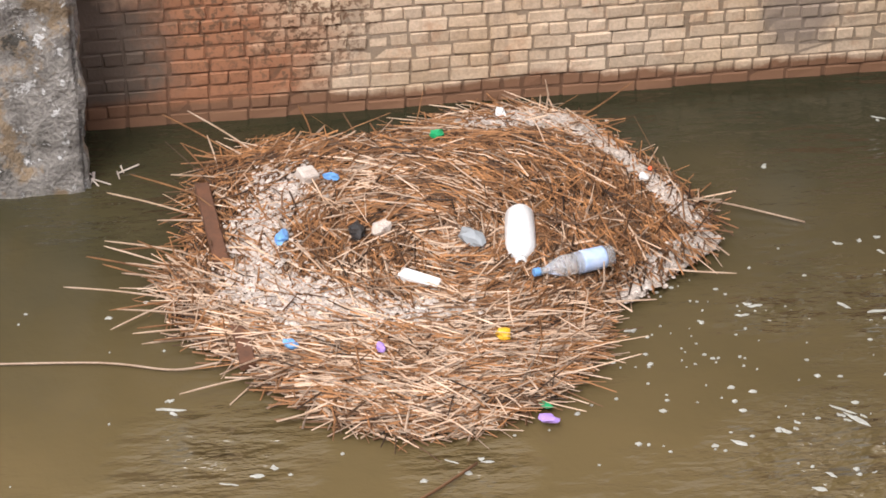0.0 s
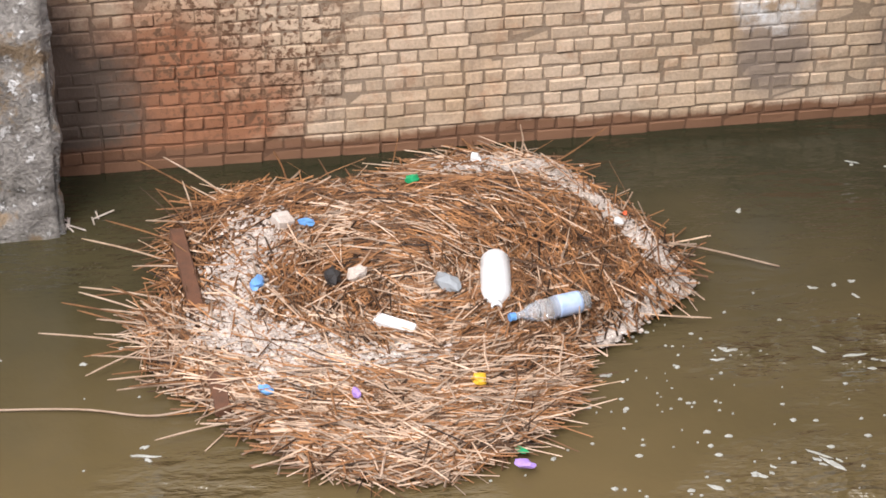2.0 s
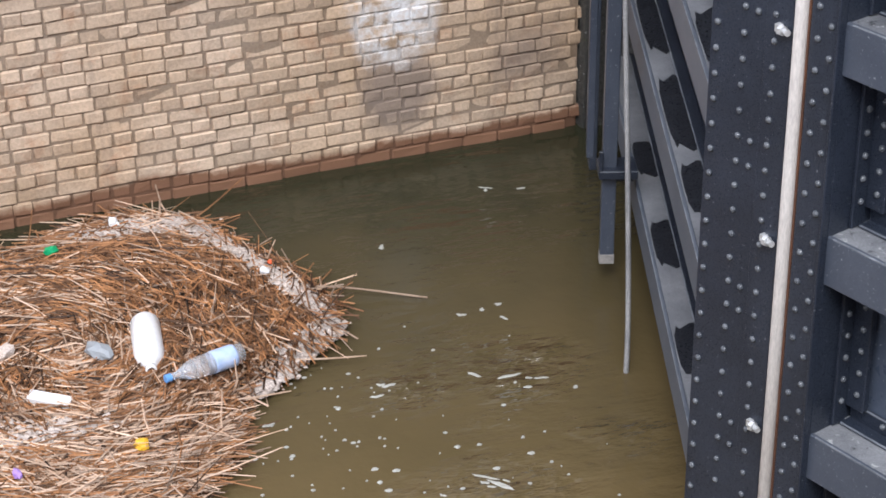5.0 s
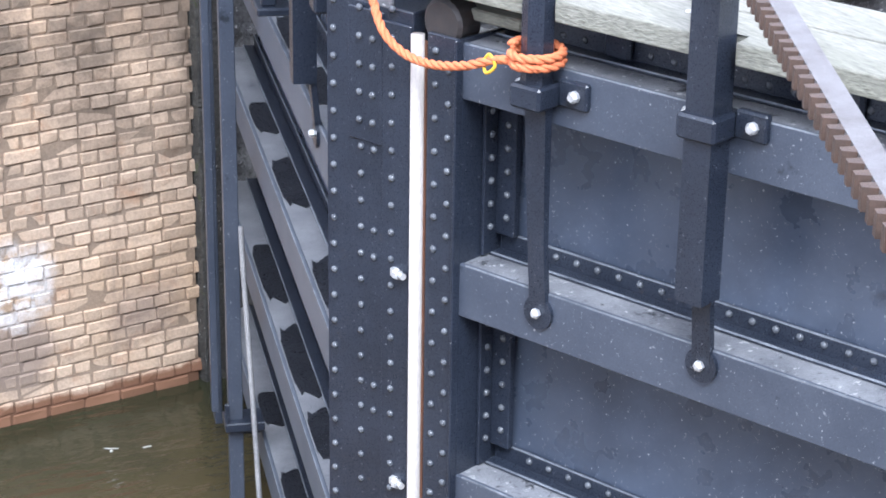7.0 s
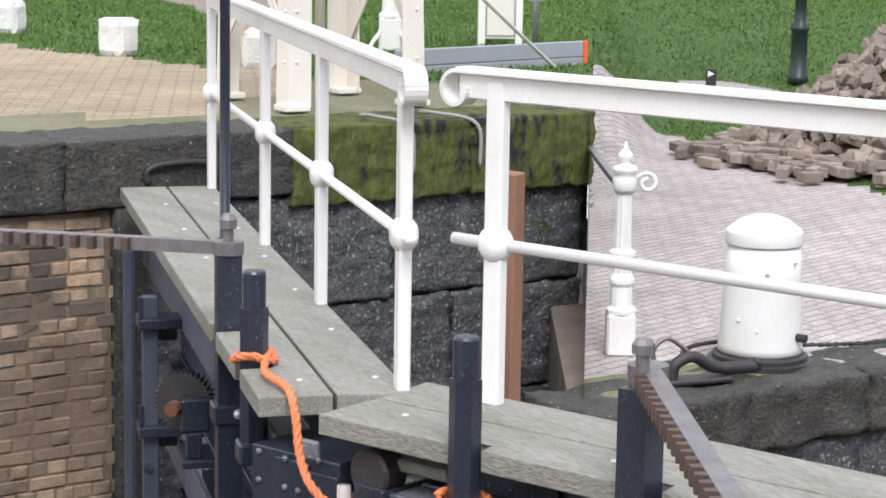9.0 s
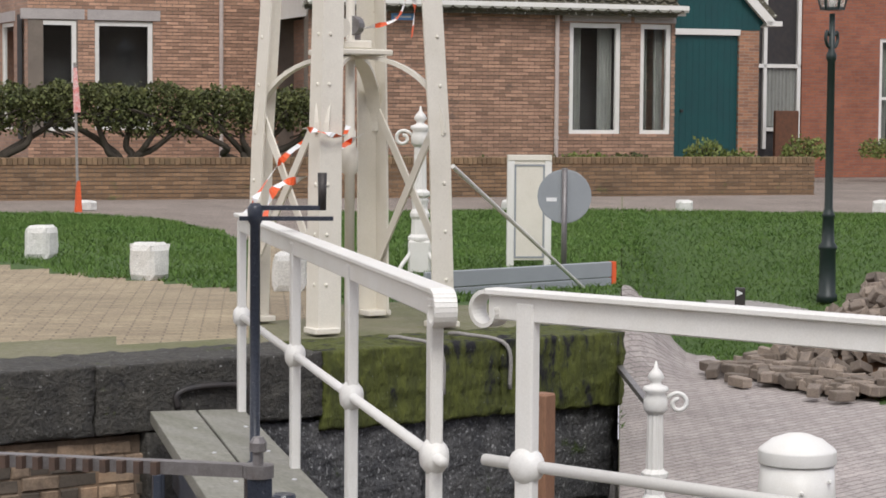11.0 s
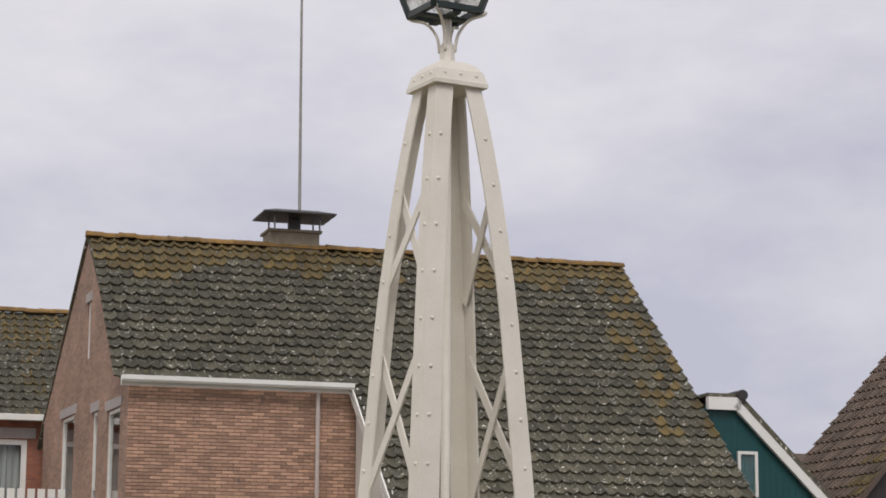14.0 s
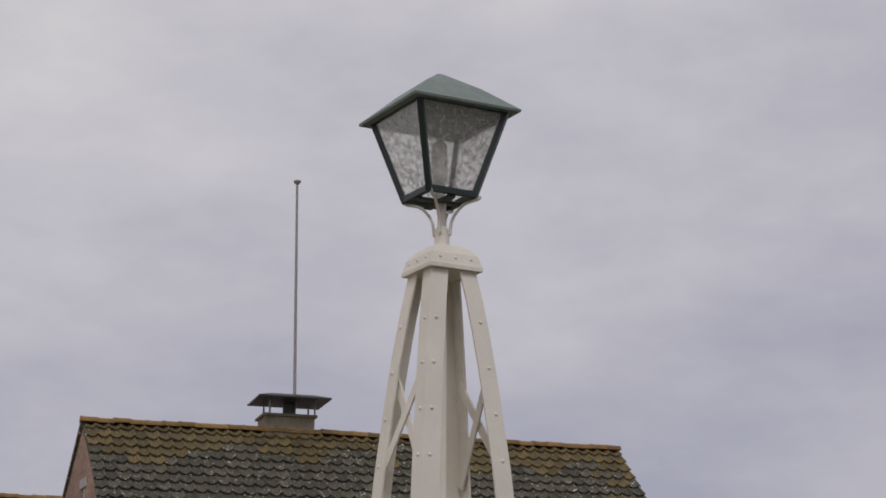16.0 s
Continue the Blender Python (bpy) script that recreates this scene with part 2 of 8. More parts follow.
# plate paint whose base colour holds the bluish sky sheen
SKIN = surface("smooth_black_paint", (0.038, 0.048, 0.072), (0.085, 0.103, 0.142), 0.5, 0.5, 0.2, 0.04, 0.3, spots=[((0.045, 0.054, 0.074), 0.5, 0.12), ((0.5, 0.51, 0.53), 0.011, 0.26)], grit=0.15)
# far beams' black paint, lightened: the sky's light is put into the colour
FAR_PAINT = surface("skylit_black_paint", (0.08, 0.094, 0.122), (0.13, 0.146, 0.178), 0.3, 0.5, 0.006, 0.15, 0.5, spots=[((0.03, 0.034, 0.042), 0.15, 0.15), ((0.36, 0.37, 0.39), 0.012, 0.2)])
WET = surface("wet_black_paint", (0.01, 0.011, 0.015), (0.022, 0.024, 0.03), 0.1, 0.5, 0.01, 0.2, 0.3)
WORN = surface("worn_paint_edge", (0.3, 0.32, 0.35), (0.06, 0.07, 0.09), 0.12, 0.5, 0.01, 0.2, 0.45, spots=[((0.5, 0.51, 0.53), 0.05, 0.2)])
PIPE_GREY = surface("pale_grey_pipe", (0.34, 0.33, 0.32), (0.12, 0.12, 0.13), 0.25, 0.5, 0.01, 0.3, 0.6)
IRON = surface("dark_iron", (0.03, 0.031, 0.034), (0.06, 0.05, 0.045), 0.1, 0.5, 0.004, 0.3, 0.5, metal=0.3)
RUST = surface("rusty_iron", (0.17, 0.07, 0.035), (0.085, 0.042, 0.026), 0.08, 0.5, 0.004, 0.5, 0.8)
STEEL = surface("worn_steel", (0.28, 0.27, 0.27), (0.15, 0.135, 0.13), 0.08, 0.5, 0.004, 0.3, 0.45, metal=0.6)
TOOTH = surface("greasy_brown_iron", (0.1, 0.06, 0.042), (0.05, 0.035, 0.028), 0.05, 0.5, 0.004, 0.4, 0.6)
BOLT = surface("galvanised_bolt", (0.7, 0.71, 0.72), (0.5, 0.5, 0.5), 0.02, 0.5, 0.003, 0.2, 0.35, metal=0.5)
FENDER = surface("pale_fender_strip", (0.34, 0.3, 0.27), (0.46, 0.43, 0.4), 0.15, 0.5, 0.006, 0.3, 0.55, stretch=(1, 1, 0.2))
DECK = surface("weathered_deck_wood", (0.29, 0.28, 0.245), (0.17, 0.172, 0.13), 0.14, 0.5, 0.008, 0.7, 0.8, spots=[((0.1, 0.105, 0.07), 0.1, 0.0), ((0.5, 0.5, 0.48), 0.02, -0.22)], stretch=(1, 0.16, 1), grit=0.3)
POST_WOOD = surface("brown_post_wood", (0.3, 0.16, 0.09), (0.2, 0.1, 0.06), 0.2, 0.5, 0.005, 0.4, 0.75, stretch=(1, 1, 0.15))
ROPE = surface("orange_rope", (0.75, 0.24, 0.1), (0.6, 0.16, 0.06), 0.05, 0.5, 0.004, 0.6, 0.8)
YELLOW = surface("yellow_plastic", (0.85, 0.5, 0.03), (0.7, 0.4, 0.03), 0.05, 0.5, 0.005, 0.2, 0.5)
STONE = surface("dark_wet_stone", (0.035, 0.037, 0.042), (0.125, 0.122, 0.12), 0.1, 0.45, 0.018, 1.0, 0.6, spots=[((0.036, 0.055, 0.012), 0.22, 0.3), ((0.34, 0.34, 0.34), 0.022, 0.42), ((0.01, 0.011, 0.013), 0.05, 0.3)], stretch=(1, 1, 0.8), grit=0.5)
STONE_PALE = surface("limed_grey_stone", (0.17, 0.165, 0.155), (0.05, 0.05, 0.05), 0.14, 0.5, 0.02, 1.0, 0.75, spots=[((0.04, 0.058, 0.014), 0.25, 0.22), ((0.42, 0.41, 0.39), 0.03, 0.3)], grit=0.4)
COPING = surface("mossy_coping_stone", (0.075, 0.07, 0.058), (0.03, 0.029, 0.027), 0.12, 0.5, 0.02, 1.0, 0.75, spots=[((0.06, 0.075, 0.016), 0.25, 0.3), ((0.014, 0.014, 0.015), 0.09, 0.25), ((0.36, 0.36, 0.34), 0.03, 0.26)], grit=0.5)
MOSS = surface("thick_moss", (0.11, 0.125, 0.02), (0.035, 0.042, 0.012), 0.1, 0.5, 0.025, 1.0, 0.95, spots=[((0.012, 0.012, 0.014), 0.2, 0.5), ((0.2, 0.21, 0.04), 0.03, 0.22), ((0.3, 0.31, 0.32), 0.016, 0.2)], stretch=(1, 1, 0.35), grit=0.5)
PIER = surface("worn_concrete_pier", (0.36, 0.33, 0.3), (0.12, 0.105, 0.095), 0.12, 0.5, 0.02, 1.0, 0.85, spots=[((0.25, 0.18, 0.115), 0.35, 0.5), ((0.055, 0.048, 0.04), 0.16, 0.42), ((0.62, 0.6, 0.59), 0.08, 0.36)], grit=0.4)
LEAF_GRASS = surface("grass", (0.062, 0.135, 0.02), (0.11, 0.178, 0.036), 0.5, 0.5, 0.04, 0.5, 0.95, islands=0.16)
SOIL = surface("turf_soil", (0.038, 0.085, 0.014), (0.082, 0.138, 0.03), 0.14, 0.5, 0.03, 1.0, 0.95, grit=0.35, spots=[((0.1, 0.11, 0.045), 0.4, 0.12)])
HEDGE = surface("hedge_leaves", (0.05, 0.07, 0.017), (0.12, 0.122, 0.04), 0.3, 0.5, 0.03, 0.5, 0.8, islands=0.6)
BARK = surface("bark", (0.09, 0.075, 0.055), (0.05, 0.04, 0.03), 0.1, 0.5, 0.01, 0.8, 0.9)
SLATE_GREY = surface("grey_sheet", (0.32, 0.34, 0.36), (0.26, 0.28, 0.3), 0.4, 0.5, 0.006, 0.1, 0.5, grit=0.05)
CONCRETE = surface("pale_concrete", (0.34, 0.32, 0.3), (0.25, 0.235, 0.22), 0.3, 0.5, 0.015, 0.4, 0.85)
ORANGE = surface("orange_red_paint", (0.8, 0.12, 0.03), (0.65, 0.1, 0.03), 0.05, 0.5, 0.004, 0.1, 0.5)
TEAL = surface("teal_boards", (0.004, 0.07, 0.07), (0.006, 0.05, 0.055), 0.4, 0.5, 0.01, 0.15, 0.45, grit=0.05)
LAMP_GREEN = surface("dark_green_paint", (0.009, 0.018, 0.016), (0.016, 0.028, 0.025), 0.1, 0.5, 0.006, 0.2, 0.4, grit=0.05)
VERDIGRIS = surface("weathered_zinc", (0.2, 0.26, 0.23), (0.14, 0.17, 0.16), 0.12, 0.5, 0.008, 0.4, 0.6)
CURTAIN = surface("pale_curtain", (0.3, 0.31, 0.28), (0.16, 0.16, 0.15), 0.1, 0.5, 0.01, 0.3, 0.9, stretch=(1, 1, 0.1))
DARK_ROOM = surface("dim_room_shade", (0.05, 0.05, 0.05), (0.03, 0.03, 0.03), 0.5, 0.5, 0.02, 0.1, 0.9)
PLASTIC_WHITE = surface("white_plastic", (0.85, 0.85, 0.85), (0.75, 0.75, 0.76), 0.05, 0.5, 0.004, 0.05, 0.3, grit=0.05)
BLUE = surface("blue_plastic", (0.1, 0.25, 0.65), (0.2, 0.45, 0.75), 0.04, 0.5, 0.004, 0.1, 0.35, grit=0.05)
PALE_BLUE = surface("pale_blue_print", (0.3, 0.45, 0.8), (0.6, 0.68, 0.85), 0.05, 0.5, 0.004, 0.1, 0.35, grit=0.05)
GREEN = surface("green_plastic", (0.02, 0.4, 0.15), (0.02, 0.3, 0.12), 0.04, 0.5, 0.004, 0.1, 0.4)
PURPLE = surface("purple_plastic", (0.45, 0.3, 0.7), (0.35, 0.2, 0.6), 0.04, 0.5, 0.004, 0.1, 0.4)
FROTH = surface("dirty_froth", (0.6, 0.53, 0.49), (0.4, 0.32, 0.26), 0.05, 0.5, 0.008, 0.8, 0.85, spots=[((0.16, 0.1, 0.06), 0.02, 0.2)], islands=0.3)
FLECK_GLINT = surface("white_fleck_glint", (0.5, 0.5, 0.47), (0.3, 0.29, 0.25), 0.05, 0.5, 0.01, 0.2, 0.6)
STRAW = surface("reed_straw", (0.33, 0.155, 0.06), (0.09, 0.036, 0.015), 0.12, 0.5, 0.01, 0.3, 0.75, islands=0.9)
STRAW_PALE = surface("bleached_reed", (0.6, 0.455, 0.35), (0.33, 0.2, 0.115), 0.12, 0.5, 0.01, 0.3, 0.7, islands=0.5)
LITTER = surface("wet_reed_litter", (0.07, 0.033, 0.014), (0.14, 0.075, 0.034), 0.05, 0.5, 0.012, 1.0, 0.85)
TAPE = surface("red_white_tape", (0.8, 0.78, 0.76), (0.75, 0.06, 0.04), 0.05, 0.5, 0.01, 0.1, 0.4)


def glass(name, tint=(0.9, 0.92, 0.92), dirt=0.0):
    m, nd, lk, b = nodes_of(name)
    b.inputs["Base Color"].default_value = (*tint, 1)
    b.inputs["Roughness"].default_value = 0.03 + dirt * 0.3
    b.inputs["Transmission Weight"].default_value = 1.0 - dirt
    b.inputs["IOR"].default_value = 1.45
    return m


GLASS = glass("window_glass")


def stained_glass():
    """Old lantern panes: clear glass under blotches of grey dirt."""
    m, nd, lk, b = nodes_of("dirty_lantern_glass")
    pos = nd.new("ShaderNodeNewGeometry").outputs["Position"]
    dirt = ramp(nd, lk, noise_node(nd, lk, pos, 26, 8, 0.75), 0.5, 0.72)
    lk.new(mix(nd, lk, dirt, (0.88, 0.88, 0.85), (0.2, 0.17, 0.13)), b.inputs["Base Color"])
    clear = nd.new("ShaderNodeMapRange")
    clear.inputs["To Min"].default_value, clear.inputs["To Max"].default_value = 0.93, 0.25
    lk.new(dirt, clear.inputs["Value"])
    lk.new(clear.outputs["Result"], b.inputs["Transmission Weight"])
    b.inputs["Roughness"].default_value = 0.06
    return m


DIRTY_GLASS = stained_glass()
PET = glass("clear_plastic", (0.95, 0.96, 0.98), 0.22)

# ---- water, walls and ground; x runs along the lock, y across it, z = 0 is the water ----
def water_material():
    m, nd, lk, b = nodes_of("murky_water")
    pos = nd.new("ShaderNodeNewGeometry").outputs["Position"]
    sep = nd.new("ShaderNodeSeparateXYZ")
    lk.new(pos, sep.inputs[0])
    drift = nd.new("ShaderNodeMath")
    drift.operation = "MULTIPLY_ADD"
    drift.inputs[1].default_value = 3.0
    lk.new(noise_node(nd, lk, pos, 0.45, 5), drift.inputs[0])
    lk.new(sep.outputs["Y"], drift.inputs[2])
    # far wall's dark reflection is put into the colour: dark green there, brown nearer
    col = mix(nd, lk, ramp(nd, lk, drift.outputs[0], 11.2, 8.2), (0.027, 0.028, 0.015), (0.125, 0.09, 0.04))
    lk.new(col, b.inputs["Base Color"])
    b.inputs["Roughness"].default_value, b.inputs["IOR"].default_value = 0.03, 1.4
    mp = nd.new("ShaderNodeMapping")
    mp.inputs["Scale"].default_value, mp.inputs["Rotation"].default_value = (1.0, 2.4, 1), (0, 0, 0.3)
    lk.new(pos, mp.inputs["Vector"])
    gust = ramp(nd, lk, noise_node(nd, lk, pos, 0.7, 4), 0.48, 0.7)
    wave = noise_node(nd, lk, mp.outputs["Vector"], 3.4, 4, 0.55)
    for x, y, size in ((2.75, 6.55, 0.55), (1.3, 6.72, 0.35), (0.35, 6.95, 0.5), (3.42, 7.6, 0.35), (2.9, 7.6, 0.2)):
        d = nd.new("ShaderNodeVectorMath")
        d.operation = "DISTANCE"
        d.inputs[1].default_value = (x, y, 0)
        lk.new(pos, d.inputs[0])
        up = nd.new("ShaderNodeMath")
        up.operation = "MULTIPLY_ADD"
        up.inputs[1].default_value = 1.6
        lk.new(ramp(nd, lk, d.outputs["Value"], size, 0.0), up.inputs[0])
        lk.new(gust, up.inputs[2])
        gust = up.outputs[0]
    h = nd.new("ShaderNodeMath")
    h.operation = "MULTIPLY"
    level = nd.new("ShaderNodeMath")
    level.operation = "SUBTRACT"
    level.inputs[1].default_value = 0.5
    lk.new(wave, level.inputs[0])
    lk.new(level.outputs[0], h.inputs[0])
    lk.new(gust, h.inputs[1])
    small = nd.new("ShaderNodeMath")
    small.operation = "MULTIPLY_ADD"
    small.inputs[1].default_value = 0.05
    lk.new(noise_node(nd, lk, pos, 9, 3), small.inputs[0])
    lk.new(h.outputs[0], small.inputs[2])
    bp = nd.new("ShaderNodeBump")
    bp.inputs["Strength"].default_value, bp.inputs["Distance"].default_value = 1.0, 0.1
    lk.new(small.outputs[0], bp.inputs["Height"])
    lk.new(bp.outputs["Normal"], b.inputs["Normal"])
    return m


def wall_brick_material(name, tone):
    """Pale lock bricks: a wet tide band, a rust-brown patch, black lichen and one lime bloom."""
    m, nd, lk, b = nodes_of(name)
    pos = nd.new("ShaderNodeNewGeometry").outputs["Position"]
    sep = nd.new("ShaderNodeSeparateXYZ")
    lk.new(pos, sep.inputs[0])
    big = noise_node(nd, lk, pos, 1.3, 7, 0.65)
    fine = noise_node(nd, lk, pos, 60, 5)
    col = mix(nd, lk, ramp(nd, lk, big, 0.35, 0.65), (0.48, 0.34, 0.222), (0.555, 0.425, 0.315))
    streak = nd.new("ShaderNodeMapping")
    streak.inputs["Scale"].default_value = (2.2, 2.2, 0.25)
    lk.new(pos, streak.inputs["Vector"])
    col = mix(nd, lk, ramp(nd, lk, noise_node(nd, lk, streak.outputs["Vector"], 1.6, 6, 0.7), 0.58, 0.82), col, (0.22, 0.165, 0.13))
    col = mix(nd, lk, ramp(nd, lk, noise_node(nd, lk, pos, 4.5, 6, 0.7), 0.55, 0.75), col, (0.42, 0.25, 0.15))
    high = nd.new("ShaderNodeMath")
    high.operation = "MULTIPLY"
    lk.new(ramp(nd, lk, sep.outputs["Z"], 0.8, 2.0), high.inputs[0])
    lk.new(ramp(nd, lk, noise_node(nd, lk, pos, 2.6, 7, 0.7), 0.4, 0.58), high.inputs[1])
    col = mix(nd, lk, high.outputs[0], col, (0.2, 0.145, 0.1))
    sooty = nd.new("ShaderNodeMath")
    sooty.operation = "MULTIPLY"
    lk.new(ramp(nd, lk, sep.outputs["Z"], 1.5, 2.7), sooty.inputs[0])
    lk.new(ramp(nd, lk, nd.new("ShaderNodeNewGeometry").outputs["Random Per Island"], 0.3, 0.65), sooty.inputs[1])
    col = mix(nd, lk, sooty.outputs[0], col, (0.085, 0.07, 0.055))
    col = scaled(nd, lk, col, ramp(nd, lk, fine, 0.3, 0.7), 0.82, 1.12)
    col = scaled(nd, lk, col, nd.new("ShaderNodeNewGeometry").outputs["Random Per Island"], 0.86 * tone, 1.1 * tone)
    col = scaled(nd, lk, col, nd.new("ShaderNodeObjectInfo").outputs["Random"], 0.88, 1.1)

    def near(point, radius, soft):
        d = nd.new("ShaderNodeVectorMath")
        d.operation = "DISTANCE"
        d.inputs[1].default_value = point
        lk.new(pos, d.inputs[0])
        w = nd.new("ShaderNodeMath")
        w.operation = "MULTIPLY_ADD"
        w.inputs[1].default_value = soft * 2
        lk.new(noise_node(nd, lk, pos, 3.0, 7, 0.7), w.inputs[0])
        lk.new(d.outputs["Value"], w.inputs[2])
        return ramp(nd, lk, w.outputs[0], radius + soft + soft * 0.35, radius + soft - soft * 0.35)

    col = mix(nd, lk, near((0.35, 9.84, 0.2), 0.68, 0.5), col, (0.33 * tone, 0.145 * tone, 0.075 * tone))
    col = mix(nd, lk, near((-0.15, 9.84, 0.45), 0.45, 0.4), col, (0.14, 0.1, 0.075))
    for spot, rad, soft, tint in (((3.66, 9.84, 0.42), 0.22, 0.2, (0.22, 0.17, 0.14)), ((4.4, 9.84, 0.5), 0.15, 0.3, (0.2, 0.15, 0.12)), ((4.55, 9.84, 2.5), 0.5, 0.7, (0.17, 0.125, 0.09)), ((3.6, 9.84, 2.95), 0.3, 0.6, (0.2, 0.15, 0.11)), ((0.6, 9.84, 1.5), 0.4, 0.5, (0.78, 0.68, 0.6))):
        patch = nd.new("ShaderNodeMath")
        patch.operation = "MULTIPLY"
        patch.inputs[1].default_value = 0.75
        lk.new(near(spot, rad, soft), patch.inputs[0])
        col = mix(nd, lk, patch.outputs[0], col, tint)
    lich = nd.new("ShaderNodeMath")
    lich.operation = "MULTIPLY"
    lk.new(ramp(nd, lk, noise_node(nd, lk, pos, 34, 4, 0.65), 0.5, 0.58), lich.inputs[0])
    lk.new(near((0.85, 9.84, 0.75), 0.55, 0.45), lich.inputs[1])
    col = mix(nd, lk, lich.outputs[0], col, (0.15, 0.08, 0.045))
    bloom = nd.new("ShaderNodeMath")
    bloom.operation = "MULTIPLY"
    lk.new(ramp(nd, lk, noise_node(nd, lk, pos, 9, 5, 0.7), 0.38, 0.6), bloom.inputs[0])
    lk.new(near((3.64, 9.84, 0.8), 0.24, 0.16), bloom.inputs[1])
    col = mix(nd, lk, bloom.outputs[0], col, (0.75, 0.74, 0.74))
    tide = nd.new("ShaderNodeMath")
    tide.operation = "MULTIPLY_ADD"
    tide.inputs[1].default_value = 0.22
    lk.new(noise_node(nd, lk, pos, 1.5, 6, 0.7), tide.inputs[0])
    lk.new(sep.outputs["Z"], tide.inputs[2])
    col = mix(nd, lk, ramp(nd, lk, tide.outputs[0], 0.25, 0.21), col, (0.21 * tone, 0.105 * tone, 0.058 * tone))
    lk.new(col, b.inputs["Base Color"])
    b.inputs["Roughness"].default_value = 0.85
    bp = nd.new("ShaderNodeBump")
    bp.inputs["Strength"].default_value, bp.inputs["Distance"].default_value = 0.5, 0.008
    lk.new(fine, bp.inputs["Height"])
    lk.new(bp.outputs["Normal"], b.inputs["Normal"])
    return m


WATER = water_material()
LOCK_BRICK, LOCK_MORTAR = wall_brick_material("lock_brick", 1.0), wall_brick_material("lock_mortar", 0.66)
MORTAR = surface("sandy_mortar", (0.24, 0.19, 0.145), (0.12, 0.1, 0.08), 0.3, 0.5, 0.01, 0.6, 0.9)
PAVER = masonry("street_pavers", (0.8, 0.6), 0.22, 0.075, (0.3, 0.25, 0.19), (0.22, 0.19, 0.15), (0.12, 0.11, 0.09))


def paver_material(name, c1, c2, turn, patches):
    m, nd, lk, b = nodes_of(name)
    pos = nd.new("ShaderNodeNewGeometry").outputs["Position"]
    mp = nd.new("ShaderNodeMapping")
    mp.inputs["Rotation"].default_value = (0, 0, turn)
    lk.new(pos, mp.inputs["Vector"])
    br = nd.new("ShaderNodeTexBrick")
    br.inputs["Scale"].default_value, br.inputs["Brick Width"].default_value, br.inputs["Row Height"].default_value = 1.0, 0.21, 0.085
    br.inputs["Mortar Size"].default_value = 0.007
    br.inputs["Color1"].default_value, br.inputs["Color2"].default_value, br.inputs["Mortar"].default_value = (*c1, 1), (*c2, 1), (*[0.62 * k for k in c2], 1)
    lk.new(mp.outputs["Vector"], br.inputs["Vector"])
    fine = noise_node(nd, lk, pos, 40, 5)
    col = scaled(nd, lk, br.outputs["Color"], ramp(nd, lk, fine, 0.3, 0.7), 0.7, 1.25)
    col = scaled(nd, lk, col, ramp(nd, lk, noise_node(nd, lk, pos, 0.9, 6, 0.7), 0.3, 0.7), 0.75, 1.2)
    for c, s, amount in patches:
        col = mix(nd, lk, ramp(nd, lk, noise_node(nd, lk, pos, 1 / s, 7, 0.7), 0.66 - amount * 0.35, 0.8 - amount * 0.35), col, c)
    lk.new(col, b.inputs["Base Color"])
    b.inputs["Roughness"].default_value = 0.85
    inv = nd.new("ShaderNodeMath")
    inv.operation = "SUBTRACT"
    lk.new(fine, inv.inputs[0])
    lk.new(br.outputs["Fac"], inv.inputs[1])
    bp = nd.new("ShaderNodeBump")
    bp.inputs["Strength"].default_value, bp.inputs["Distance"].default_value = 0.8, 0.012
    lk.new(inv.outputs[0], bp.inputs["Height"])
    lk.new(bp.outputs["Normal"], b.inputs["Normal"])
    return m


QUAY_PAVING = paver_material("yellow_quay_pavers", (0.38, 0.31, 0.2), (0.3, 0.24, 0.16), 0.5, [((0.13, 0.15, 0.06), 0.8, -0.15)])
PLATFORM_PAVING = paver_material("pinkish_clinker", (0.46, 0.415, 0.39), (0.38, 0.335, 0.315), -0.25, [((0.33, 0.29, 0.27), 0.4, 0.0), ((0.55, 0.52, 0.5), 0.12, -0.05)])
STREET = paver_material("street_clinker", (0.3, 0.25, 0.21), (0.24, 0.2, 0.17), 0.9, [])
MOSSY_TOP = surface("mossy_quay_top", (0.22, 0.2, 0.14), (0.12, 0.13, 0.05), 0.5, 0.5, 0.03, 0.6, 0.9, spots=[((0.14, 0.16, 0.025), 0.4, 0.25)])

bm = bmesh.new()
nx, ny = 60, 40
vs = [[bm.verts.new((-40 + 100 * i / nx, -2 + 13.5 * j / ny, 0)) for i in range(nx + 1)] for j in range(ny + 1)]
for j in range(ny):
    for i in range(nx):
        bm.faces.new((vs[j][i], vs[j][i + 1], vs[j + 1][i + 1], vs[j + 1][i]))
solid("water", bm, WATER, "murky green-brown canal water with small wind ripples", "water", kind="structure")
bm = bmesh.new()
slab(bm, (-40, -2, -1.7), (60, 11.5, -1.5))
solid("canal_bed", bm, SOIL, "muddy bed under the canal water", "canal bed", kind="structure")

# far lock wall: mortar core; its bricks follow at the end of the file
WALL_Y = 9.84
bm = bmesh.new()
slab(bm, (-0.6, WALL_Y + 0.009, -1.6), (4.72, WALL_Y + 0.7, 3.46))
wall_far = solid("wall_far", bm, LOCK_MORTAR, "old pale brick lock wall with a wet foot", "wall", kind="structure")


